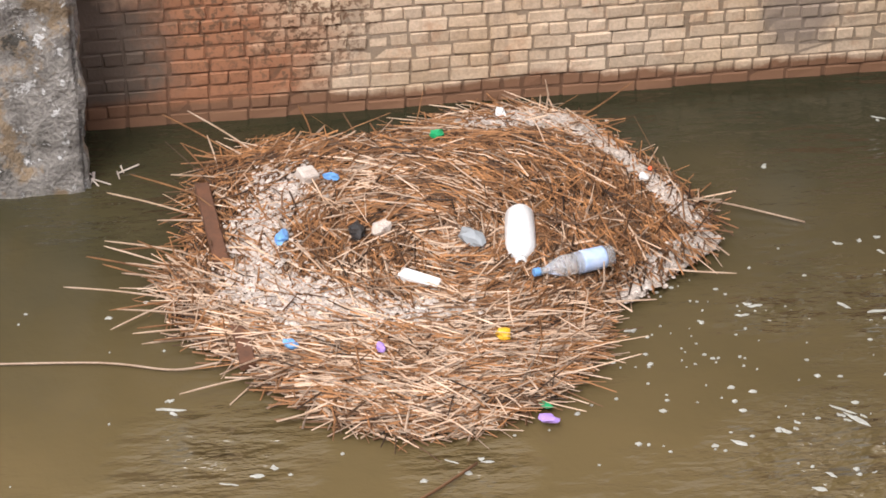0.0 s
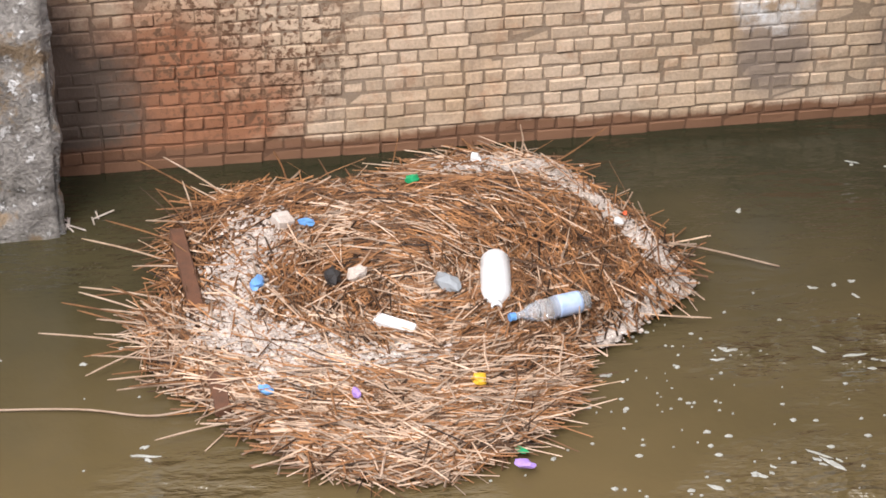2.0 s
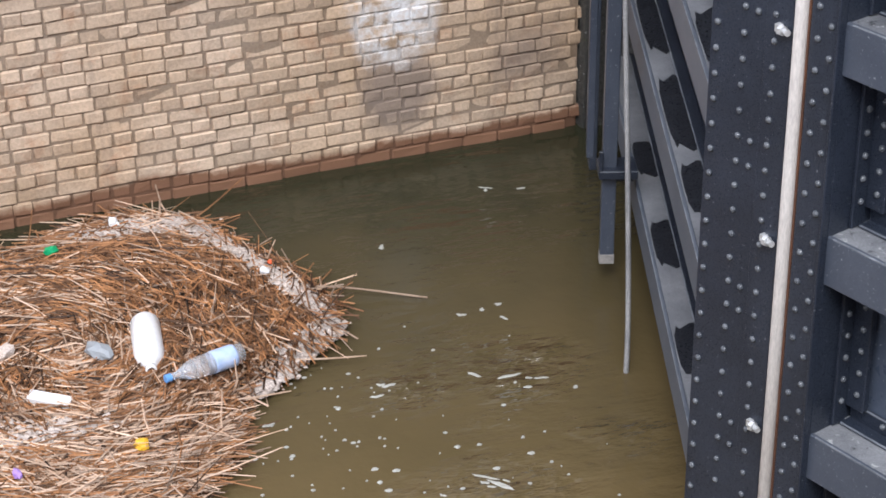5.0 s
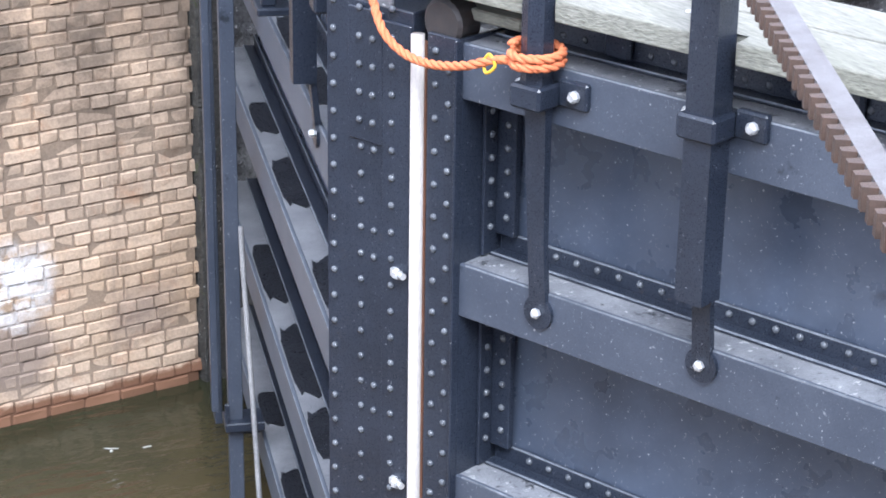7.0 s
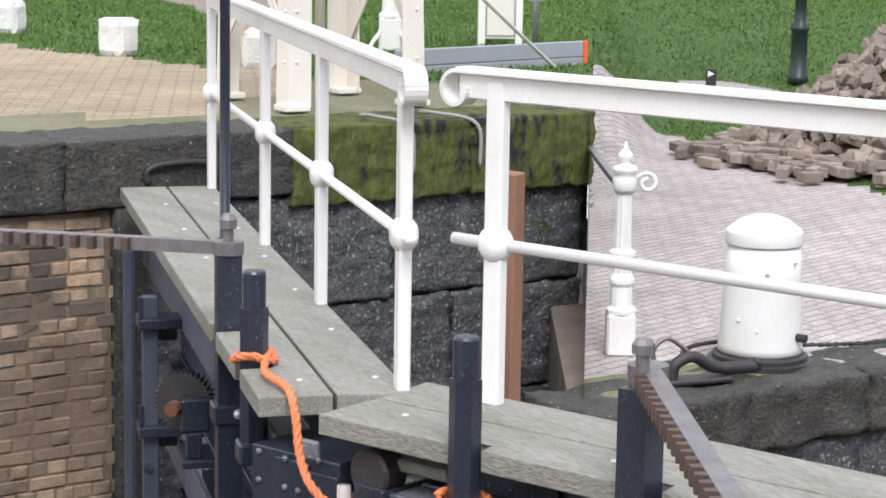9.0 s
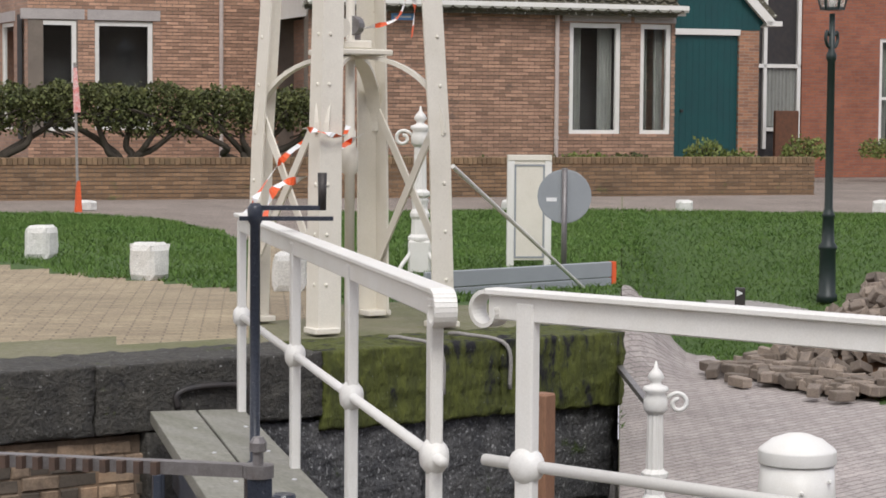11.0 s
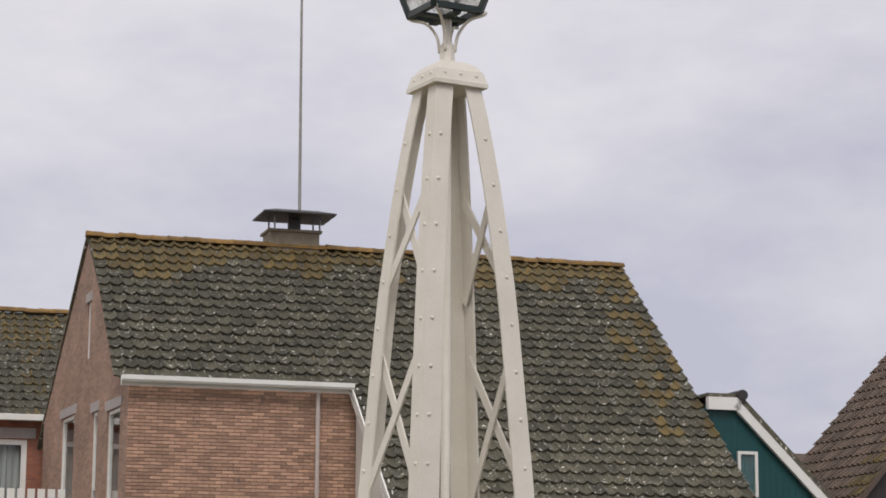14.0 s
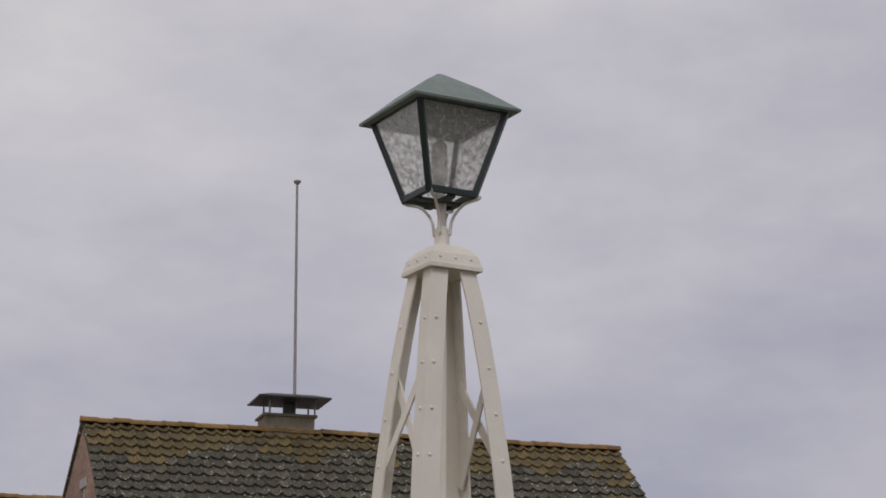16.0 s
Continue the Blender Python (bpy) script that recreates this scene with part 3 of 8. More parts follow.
def rough_block(lo, hi, n, amount, scale, seed, bevel=0.03):
    """A worn stone block: a divided box whose skin is pushed in and out."""
    bm = bmesh.new()
    slab(bm, lo, hi)
    bmesh.ops.subdivide_edges(bm, edges=bm.edges[:], cuts=n, use_grid_fill=True)
    off = Vector((seed * 3.1, seed * 1.7, seed * 2.3))
    c = (Vector(lo) + Vector(hi)) / 2
    for v in bm.verts:
        k = sum(1 for i in range(3) if abs(v.co[i] - lo[i]) < 1e-4 or abs(v.co[i] - hi[i]) < 1e-4)
        d = noise.fractal((v.co + off) * scale, 1.0, 2.0, 5)
        n3 = Vector([(1 if v.co[i] > c[i] else -1) if abs(v.co[i] - lo[i]) < 1e-4 or abs(v.co[i] - hi[i]) < 1e-4 else 0 for i in range(3)])
        v.co += n3 * (d * amount - (bevel if k > 1 else 0))
    return bm


pier = thing("wall_pier", "worn grey concrete pier with eroded flaking edges", "pier", kind="structure")
part("stone", rough_block((-1.6, 9.22, -0.35), (-0.1, 10.4, 1.35), 64, 0.05, 3.2, 1, 0.03), PIER, pier, smooth=True)
part("stone", rough_block((-9, 9.24, 1.36), (-0.12, 10.6, 3.83), 12, 0.03, 1.6, 2, 0.03), PIER, pier, smooth=True)
part("stone", rough_block((-9, 9.26, -1.5), (-1.62, 10.6, 1.35), 12, 0.03, 1.6, 3, 0.03), PIER, pier, smooth=True)
part("stone", rough_block((-1.6, 9.26, -1.5), (-0.14, 10.4, -0.36), 6, 0.02, 1.6, 4, 0.03), PIER, pier, smooth=True)

# quoin, upstream block and copings
bm = rough_block((4.73, 9.79, -1.5), (4.9, 10.6, 3.47), 18, 0.012, 4.0, 2, 0.008)
solid("wall_quoin", bm, COPING, "dark mossy stone quoin beside the gate", "quoin", kind="structure", smooth=True)
wall_block = thing("wall_upstream", "dark rough stone lock wall streaked with moss", "wall", kind="structure")
r = random.Random(5)
z = -1.5
row = 0
while z < 3.4:
    hgt = min(0.62, 3.47 - z)
    x = 4.86 - (0.45 if row % 2 else 0)
    while x < 7.8:
        x1 = min(x + 0.9 + r.random() * 0.25, 7.8)
        if 7.8 - x1 < 0.3:
            x1 = 7.8
        xa = max(x, 4.865)
        if x1 - xa > 0.1:
            part("stone", rough_block((xa + 0.006, 9.84 + r.uniform(-0.01, 0.015), z + 0.006), (x1 - 0.006, 10.5, z + hgt - 0.006), 24, 0.02, 15.0, r.random() * 50, 0.002), STONE_PALE if x1 < 6.05 else STONE, wall_block, smooth=True)
        x = x1
    z += hgt
    row += 1
bm = bmesh.new()
slab(bm, (4.87, 9.93, -1.5), (7.78, 10.45, 3.46))
prism(bm, [(4.9, 10.46), (7.78, 10.46), (9.6, 12.15), (9.6, 13.4), (4.9, 13.4)], 0.0, 3.66)
prism(bm, [(7.79, 9.97), (7.914, 9.97), (10.63, 13.4), (9.61, 13.39), (9.61, 12.14)], 0.0, 3.7)
part("core", bm, STONE, wall_block)
part("mortar_edge", rough_block((7.775, 9.825, 1.4), (7.822, 9.95, 2.95), 30, 0.025, 9.0, 31, 0.01), CONCRETE, wall_block, "ragged pale mortar along the corner", smooth=True)
x = -0.6
r = random.Random(9)
copings = thing("coping", "row of mossy coping stones along the quay edge", "coping", kind="structure")
while x < 7.75:
    x1 = min(x + 1.15 + r.random() * 0.3, 7.82)
    if 7.82 - x1 < 0.4:
        x1 = 7.82
    big = x > 4.5
    part("stone", rough_block((x + 0.002, 9.79, 3.475 if not big else 3.40), (x1 - 0.002, 10.35, 3.83), 26, 0.014 if big else 0.011, 14.0, r.random() * 40, 0.004), MOSS if big else COPING, copings, smooth=True)
    x = x1

# lower platform beyond the gates, with its stone face
plat = thing("wall_platform", "low quay wall of dark stones with a mossy top edge", "wall", kind="structure")
r = random.Random(12)
x = 5.98
while x < 22:
    x1 = x + 0.8 + r.random() * 0.4
    part("stone", rough_block((x + 0.006, 7.46, 2.42), (x1 - 0.006, 8.0, 2.735), 12, 0.028, 5.5, r.random() * 40, 0.01), COPING, plat, smooth=True)
    for k in range(7):
        z1 = 2.41 - k * 0.3
        part("stone", rough_block((x + 0.008 + (0.05 if k % 2 else 0), 7.52 + r.uniform(-0.01, 0.02), z1 - 0.29), (x1 - 0.008 + (0.05 if k % 2 else 0), 7.9, z1), 6, 0.03, 5.0, r.random() * 40, 0.006), STONE, plat, smooth=True)
    x = x1
bm = bmesh.new()
prism(bm, [(5.97, 7.58), (60, 7.56), (60, 14.0), (9.5, 12.4), (7.6, 9.9)], -1.5, 2.68)
part("core", bm, MORTAR, plat)

# near quay under the camera
bm = bmesh.new()
slab(bm, (-60, -46, -1.6), (80, 0.55, 3.53))
solid("quay_near", bm, STREET, "paved near quay of the lock", "quay", kind="structure")

# unseen wall added behind the eye to darken what the windows reflect
bm = bmesh.new()
slab(bm, (-60, -46, 3.53), (80, -45.5, 11.5))
solid("wall_behind", bm, PAVER, "plain brown wall added out of view for house fronts opposite", "wall", kind="structure")

STEP_AZ = math.degrees(math.atan2(7.82, 9.84))


def smooth01(t):
    t = min(max(t, 0.0), 1.0)
    return t * t * (3 - 2 * t)


def lower_edge(az):
    return 22.5 - 0.65 * (az - STEP_AZ)


def ground_z(az, rng):
    """Height of the ground by bearing and distance from the camera's stand."""
    if az < STEP_AZ:
        z = 3.80 - 0.12 * smooth01((rng - 14) / 14)
        if az < 28.5:
            z += 0.1 * math.sin(math.pi * min(max((rng - 17) / 11, 0), 1)) * smooth01((28.5 - az) / 3)
        return z
    low = 2.73 + 0.95 * smooth01((rng - lower_edge(az)) / 9.5)
    lift = smooth01((rng - 17.5) / 5) * (1 - smooth01((az - STEP_AZ) / 2.0))
    return low + (3.80 - 0.12 * smooth01((rng - 14) / 14) - low) * lift


def ground_kind(az, rng):
    """0 grass, 1 quay pavers, 2 platform pavers, 3 street, 4 mossy quay top."""
    if rng > 29.6 + 1.2 * smooth01((az - 30) / 8):
        return 3
    if az < 28.5:
        f = (az - 22.7) / 5.5
        near_e, far_e = 17.7 - 2.1 * f, 29.3 - 6.2 * max(f, 0) ** 2
        return 4 if rng < 12.2 else 1 if rng < near_e else 0 if rng < far_e else 3
    if az < 30.6:
        return 4 if rng < 13.5 else 1 if rng < 22 else 3
    if az < STEP_AZ:
        return 4 if rng < 14.6 else 0
    if rng * math.cos(radians(az)) < 8.12 and az < 43.5:
        return 4
    return 2 if rng < lower_edge(az) - 1.6 * (1 - smooth01((az - STEP_AZ) / 2.6)) else 0


def ground_at(x, y):
    return ground_z(math.degrees(math.atan2(x, y)), math.hypot(x, y))


azs = [-78, -60, -45, -30, -15, 0, 8, 14] + [17 + 0.25 * i for i in range(int((STEP_AZ - 17) / 0.25) + 1)] + [STEP_AZ - 0.02, STEP_AZ + 0.02] + [STEP_AZ + 0.25 + 0.3 * i for i in range(36)] + [52, 58, 66, 76]
steps = [0, 0.25] + [0.5 + 0.45 * i for i in range(26)] + [12.4 + 0.27 * i for i in range(79)] + [36, 42, 55, 80, 130, 220, 400, 900]
bm = bmesh.new()
grid = []
for az in azs:
    a = radians(az)
    y0 = 10.0 if az < STEP_AZ else 7.7
    r0 = y0 / math.cos(a)
    if az > STEP_AZ and r0 > 40:
        r0 = 40
    col = []
    for s in steps:
        rng = r0 + s
        col.append(bm.verts.new((rng * math.sin(a), rng * math.cos(a), ground_z(az, rng))))
    grid.append(col)
kinds = []
for i in range(len(azs) - 1):
    for k in range(len(steps) - 1):
        f = bm.faces.new((grid[i][k], grid[i][k + 1], grid[i + 1][k + 1], grid[i + 1][k]))
        c = f.calc_center_median()
        bearing = math.degrees(math.atan2(c.x, c.y))
        f.material_index = 4 if abs(bearing - STEP_AZ) < 0.015 else ground_kind(bearing, math.hypot(c.x, c.y))
bmesh.ops.recalc_face_normals(bm, faces=bm.faces[:])
ground = solid("ground", bm, SOIL, "grass banks, clinker paving and a street behind the lock", "ground", kind="structure")
for mt in (QUAY_PAVING, PLATFORM_PAVING, STREET, MOSSY_TOP):
    ground.data.materials.append(mt)


# grass blades on the banks
def grass_blades():
    r = random.Random(31)
    verts, faces = [], []
    n = 0
    while n < 110000:
        az = r.uniform(19, 49)
        rng = math.sqrt(r.uniform(14.6 ** 2, 31.5 ** 2))
        wob = 0.35 * noise.noise(Vector((az * 0.9, rng * 0.8, 0)))
        if ground_kind(az + wob, rng + wob) != 0:
            continue
        a = radians(az)
        x, y = rng * math.sin(a), rng * math.cos(a)
        z = ground_z(az, rng) - 0.004
        h = (0.03 + 0.04 * r.random()) * (0.7 + 0.7 * max(0, noise.noise(Vector((x * 0.8, y * 0.8, 3)))))
        t = r.uniform(0, 6.28)
        dx, dy = 0.008 * math.cos(t), 0.008 * math.sin(t)
        lx, ly = r.uniform(-0.05, 0.05), r.uniform(-0.05, 0.05)
        i = len(verts)
        verts += [(x - dx, y - dy, z), (x + dx, y + dy, z), (x + lx, y + ly, z + h)]
        faces.append((i, i + 1, i + 2))
        n += 1
    me = bpy.data.meshes.new("grass")
    me.from_pydata(verts, [], faces)
    me.materials.append(LEAF_GRASS)
    return tagged(new("grass", me), "short green grass on the canal banks", "grass", kind="stuff")


grass_blades()

# ---- lock gates ----
NEAR = Matrix.Translation((3.202, 5.247, 0)) @ pose(0, 0, 0, 0, 0, math.degrees(math.atan2(-0.96055, 0.27812)))
FAR = Matrix.Translation((3.053, 5.297, 0)) @ pose(0, 0, 0, 0, 0, math.degrees(math.atan2(0.93518, 0.35417)))
BEAMS = (3.39, 2.70, 1.985, 1.252, 0.518)

bm = bmesh.new()
lathe(bm, [(0.0125, -0.002), (0.0115, 0.005), (0.007, 0.0095), (0.001, 0.011)], 8, m=pose(0, 0, 0, 90, 0, 0))
RIVET = bpy.data.meshes.new("rivet")
bm.to_mesh(RIVET)
bm.free()
RIVET.polygons.foreach_set("use_smooth", [True] * len(RIVET.polygons))
RIVET_PAINT = surface("rivet_paint", (0.035, 0.04, 0.052), (0.16, 0.17, 0.185), 0.05, 0.5, 0.004, 0.2, 0.22)
RIVET.materials.append(RIVET_PAINT)


def rivet(parent, x, y, z, turn=0.0):
    """A domed rivet whose head looks along -y, or turned."""
    ob = new("rivet", RIVET)
    ob.parent = parent
    ob.matrix_basis = pose(x, y, z, 0, 0, turn)
    return ob


def gate_leaf(name, label, m, length, sg, front, s0, rivets_to, paint, ledge):
    """A riveted leaf: level beams with deep shelves in front of a plate skin. sg: the sign of y to the back."""
    leaf = thing(name, label, "lock gate", m, group="lock gate leaves")
    turn = 0 if sg > 0 else 180
    Y = lambda b: sg * (front + b)
    bm = bmesh.new()
    slab(bm, (s0, Y(0.19), -1.3), (length, Y(0.205), 3.47))
    part("skin", bm, SKIN, leaf, "smooth black plate")
    for z in BEAMS:
        bm = bmesh.new()
        slab(bm, (s0, Y(0.0), z - 0.172), (length, Y(0.018), z), 0.004)
        beam = part("beam", bm, paint, leaf)
        bm = bmesh.new()
        slab(bm, (s0, Y(0.018), z - 0.02), (length, Y(0.19), z - 0.003))
        part("shelf", bm, ledge, beam, "weathered flat plate with stains, sky brightness in its colour")
        bm = bmesh.new()
        slab(bm, (s0 + 0.02, Y(0.176), z - 0.002), (length, Y(0.189), z + 0.06), 0.003)
        slab(bm, (s0 + 0.02, Y(0.12), z - 0.002), (length, Y(0.176), z + 0.008), 0.003)
        part("angle", bm, BLACK, beam)
        for y0, zz in ((0.002, z - 0.0015), (0.1755, z + 0.0595), (0.121, z + 0.0085)):
            bm = bmesh.new()
            bar(bm, (s0 + 0.03, Y(y0), zz), (length, Y(y0), zz), 0.005, 0.005)
            part("edge_bead", bm, WORN, beam, "paint worn pale along the edge")
        s = s0 + 0.16
        while s < rivets_to:
            rivet(leaf, s, Y(0.176), z + 0.034, turn)
            s += 0.078
    bm = bmesh.new()
    slab(bm, (s0 + 0.02, Y(0.172), 3.40), (length, Y(0.19), 3.46), 0.003)
    part("top_angle", bm, BLACK, leaf)
    bm = bmesh.new()
    slab(bm, (s0 - 0.004, Y(0.0), -1.3), (s0 + 0.008, Y(0.19), 3.40))
    part("post_side", bm, BLACK, leaf)
    for a, b in zip(BEAMS, BEAMS[1:]):
        bm = bmesh.new()
        slab(bm, (s0 + 0.009, Y(0.15), b + 0.06), (s0 + 0.092, Y(0.175), a - 0.175), 0.003)
        slab(bm, (s0 + 0.009, Y(0.09), b + 0.002), (s0 + 0.022, Y(0.15), a - 0.19), 0.003)
        part("corner_angle", bm, BLACK, leaf)
        n = 6
        for k in range(n):
            z = b + 0.09 + (a - b - 0.32) * k / (n - 1)
            rivet(leaf, s0 + 0.023, Y(0.12), z, 90 if sg > 0 else 90)
            rivet(leaf, s0 + 0.062, Y(0.15), z + 0.03, turn)
    return leaf


gate_near = gate_leaf("lock_gate", "black riveted steel lock gate leaf with level beams", NEAR, 4.9, 1, 0.0, 0.25, 2.0, BLACK_SHEEN, SHELF)
gate_far = gate_leaf("lock_gate", "black riveted steel gate leaf hung at the brick wall", FAR, 4.62, -1, 0.09, 0.28, 1.2, FAR_PAINT, SHELF_GREY)
r = random.Random(61)
for z in BEAMS[1:]:
    for s in (0.55, 1.5, 2.4, 3.4):
        s += r.uniform(-0.2, 0.2)
        bm = bmesh.new()
        w_ = r.uniform(0.16, 0.36)
        edge = []
        for k in range(20):
            c, d = math.cos(k * math.pi / 10), math.sin(k * math.pi / 10)
            edge.append((s + w_ * math.copysign(abs(c) ** 0.5, c) * (1 + 0.12 * math.sin(3 * k + s)), -0.193 + 0.08 * math.copysign(abs(d) ** 0.4, d)))
        prism(bm, edge, z - 0.003, z + 0.001)
        part("wet_patch", bm, WET, gate_far, "dark wet stain")

# near leaf: mitre flange with two rivet rows, pale fender strip, bolts and roller
bm = bmesh.new()
slab(bm, (0.128, -0.014, -1.3), (0.25, 0.0, 3.40), 0.003)
slab(bm, (0.246, -0.03, -1.3), (0.256, 0.02, 3.40), 0.003)
slab(bm, (0.128, 0.001, -1.3), (0.25, 0.19, 3.38))
part("mitre_post", bm, BLACK, gate_near)
for k in range(26):
    rivet(gate_near, 0.163, -0.014, 0.75 + k * 0.104)
    rivet(gate_near, 0.214, -0.014, 0.70 + k * 0.104)
bm = bmesh.new()
rod(bm, (0.1, -0.024, -1.3), (0.1, -0.024, 3.39), 0.021, seg=12)
part("fender_strip", bm, FENDER, gate_near, "pale round fender strip", smooth=True)
bm = bmesh.new()
slab(bm, (0.068, -0.012, -1.3), (0.124, 0.02, 3.36))
part("seal", bm, RUST, gate_near, "brown timber seal")
bm = bmesh.new()
for s, z, r in ((0.17, 3.43, 0.075),):
    lathe(bm, [(r * 0.85, -0.05), (r, -0.04), (r, 0.04), (r * 0.85, 0.05)], 20, m=Matrix.Translation((s, 0.05, z)) @ pose(0, 0, 0, 90, 0, 0))
    slab(bm, (s - 0.03, 0.02, z - 0.14), (s + 0.03, 0.08, z))
part("roller", bm, IRON, gate_near, "black guide roller")
bm = bmesh.new()
slab(bm, (-0.1, 0.0, 3.39), (-0.03, 0.02, 3.49), 0.006)
part("lug", bm, SHELF, gate_near, "worn grey lug plate")
bm = bmesh.new()
slab(bm, (0.1, 0.06, 3.44), (0.42, 0.4, 3.475), 0.006)
part("sill_board", bm, DECK, gate_near, "mossy short board")
for s in (0.7, 1.45, 2.2, 2.95, 3.7):
    bm = bmesh.new()
    slab(bm, (s - 0.03, 0.16, 3.38), (s + 0.03, 0.42, 3.52), 0.004)
    slab(bm, (s - 0.045, 0.14, 3.40), (s + 0.045, 0.17, 3.5), 0.01)
    part("walkway_bracket", bm, BLACK, gate_near)

# far leaf: broad riveted mitre post turned to the near leaf's plane
TO_FAR = FAR.inverted() @ NEAR
bm = bmesh.new()
slab(bm, (-0.30, 0.0, -1.3), (0.06, 0.28, 3.44), 0.004)
slab(bm, (-0.055, -0.012, -1.3), (0.06, 0.0, 3.40), 0.003)
slab(bm, (-0.20, -0.008, 3.0), (-0.055, 0.0, 3.42), 0.003)
for v in bm.verts:
    v.co = TO_FAR @ v.co
mitre_far = part("mitre_post", bm, BLACK, gate_far)
rot_far = math.degrees(TO_FAR.to_euler().z)
for k in range(34):
    z = 0.5 + k * 0.0885
    for s in (-0.267, -0.15) + ((-0.095,) if k % 6 in (0, 1) or z > 2.9 else ()):
        p = TO_FAR @ Vector((s, -0.009 if z > 3.0 and s > -0.2 else -0.001, z))
        rivet(gate_far, *p, rot_far)
    p = TO_FAR @ Vector((-0.012, -0.012, z + 0.02))
    rivet(gate_far, *p, rot_far)
for z in (2.61, 1.885, 1.18):
    bm = bmesh.new()
    rod(bm, (0.015, -0.02, z), (0.06, -0.035, z), 0.011, seg=8)
    lathe(bm, [(0.018, -0.008), (0.018, 0.008)], 6, at=(0, 0, 0), m=Matrix.Translation((0.03, -0.03, z)) @ pose(0, 0, 0, 0, 90, 0))
    slab(bm, (0.0, -0.03, z - 0.012), (0.02, -0.012, z + 0.012))
    for v in bm.verts:
        v.co = TO_FAR @ v.co
    part("clamp_bolt", bm, BOLT, gate_far, "galvanised clamp bolt")
# upright guide rods and brackets near the far heel
for s, y, w, th, z0, z1 in ((3.05, 0.04, 0.03, 0.034, 0.12, 3.36), (4.0, 0.045, 0.03, 0.02, 0.22, 3.4), (4.35, 0.0, 0.07, 0.02, -1.2, 3.4)):
    bm = bmesh.new()
    slab(bm, (s - w, y - th, z0), (s + w, y + th, z1), 0.004)
    rod_bar = part("guide_rod", bm, BLACK_SHEEN, gate_far)
    if s == 3.05:
        bm = bmesh.new()
        slab(bm, (s - w - 0.002, y - th - 0.002, 0.118), (s + w + 0.002, y + th + 0.002, 0.17), 0.003)
        part("worn_foot", bm, CONCRETE, rod_bar, "scraped pale foot")
for z in (3.25, 2.775, 0.62):
    bm = bmesh.new()
    slab(bm, (2.97, -0.09, z - 0.025), (3.13, 0.095, z + 0.02), 0.005)
    slab(bm, (2.975, 0.075, z + 0.02), (2.995, 0.095, z + 0.12), 0.004)
    slab(bm, (3.10, -0.085, z - 0.1), (3.12, 0.0, z - 0.025), 0.004)
    part("rod_bracket", bm, BLACK, gate_far)
bm = bmesh.new()
tube(bm, spline([(3.0, 0.0, 1.62), (2.93, 0.0, 1.41), (2.56, 0.0, 0.7), (2.33, 0.005, 0.22), (2.2, 0.02, -0.05), (2.18, 0.03, -0.3)], 5), 0.013, 7)
part("pipe", bm, PIPE_GREY, gate_far, "thin pale slanting pipe", smooth=True)
# toothed wheel behind the beam
bm = bmesh.new()
seg = 36
prof = []
for i in range(seg * 2):
    a = math.pi * i / seg
    rr = 0.125 if i % 2 else 0.105
    prof.append((rr * math.cos(a), rr * math.sin(a)))
prism(bm, prof, -0.02, 0.02)
lathe(bm, [(0.035, -0.09), (0.035, 0.05), (0.02, 0.06)], 14)
for v in bm.verts:
    v.co = pose(1.95, 0.02, 3.16, 90, 0, 62) @ v.co
gear = part("gear_wheel", bm, IRON, gate_far, "dark toothed gear wheel")
bm = bmesh.new()
rod(bm, pose(1.95, 0.02, 3.16, 90, 0, 62) @ Vector((0, 0, -0.1)), pose(1.95, 0.02, 3.16, 90, 0, 62) @ Vector((0, 0, -0.15)), 0.028, seg=12)
part("axle", bm, RUST, gear, "rusty axle end")
bm = bmesh.new()
slab(bm, (1.84, -0.06, 3.06), (1.9, 0.05, 3.19), 0.008)
slab(bm, (1.8, -0.088, 2.93), (2.06, 0.05, 2.96), 0.006)
slab(bm, (1.835, -0.03, 2.96), (1.875, 0.03, 3.06), 0.006)
part("bearing", bm, BLACK, gate_far)


def walkway(m, sg, length, width, notches):
    """Two long boards; the outer one is notched round the rods (middle, half width, depth)."""
    way = thing("walkway", "weathered grey-green plank walkway on the gate", "walkway", m, group="gate walkways")
    mid = width / 2
    front = [(0, 0)]
    for c, hw, dp in notches:
        front += [(c - hw, 0), (c - hw, dp), (c + hw, dp), (c + hw, 0)]
    front += [(length, 0), (length, mid - 0.006), (0, mid - 0.006)]
    back = [(0, mid + 0.006), (length, mid + 0.006), (length, width), (-0.03, width)]
    for outline, a in ((front, 0.0), (back, mid + 0.006)):
        bm = bmesh.new()
        prism(bm, [(x, sg * y) for x, y in outline][::sg], 3.522, 3.585)
        bmesh.ops.bevel(bm, geom=bm.edges[:], offset=0.005, segments=2, affect="EDGES", profile=0.5)
        board = part("board", bm, DECK, way)
        k = 0.2
        while k < length:
            bm = bmesh.new()
            lathe(bm, [(0.011, 0), (0.009, 0.004)], 8, at=(k, sg * (a + 0.16), 3.585))
            part("screw_head", bm, BOLT, board)
            k += 0.74
    return way


walkway(NEAR @ Matrix.Translation((0.02, -0.05, 0.012)), 1, 4.88, 0.53, ((0.55, 0.056, 0.062), (1.13, 0.07, 0.075)))
walkway(FAR @ Matrix.Translation((0.17, 0.015, 0.016)), -1, 4.51, 0.47, ((0.44, 0.056, 0.112), (1.03, 0.072, 0.125)))


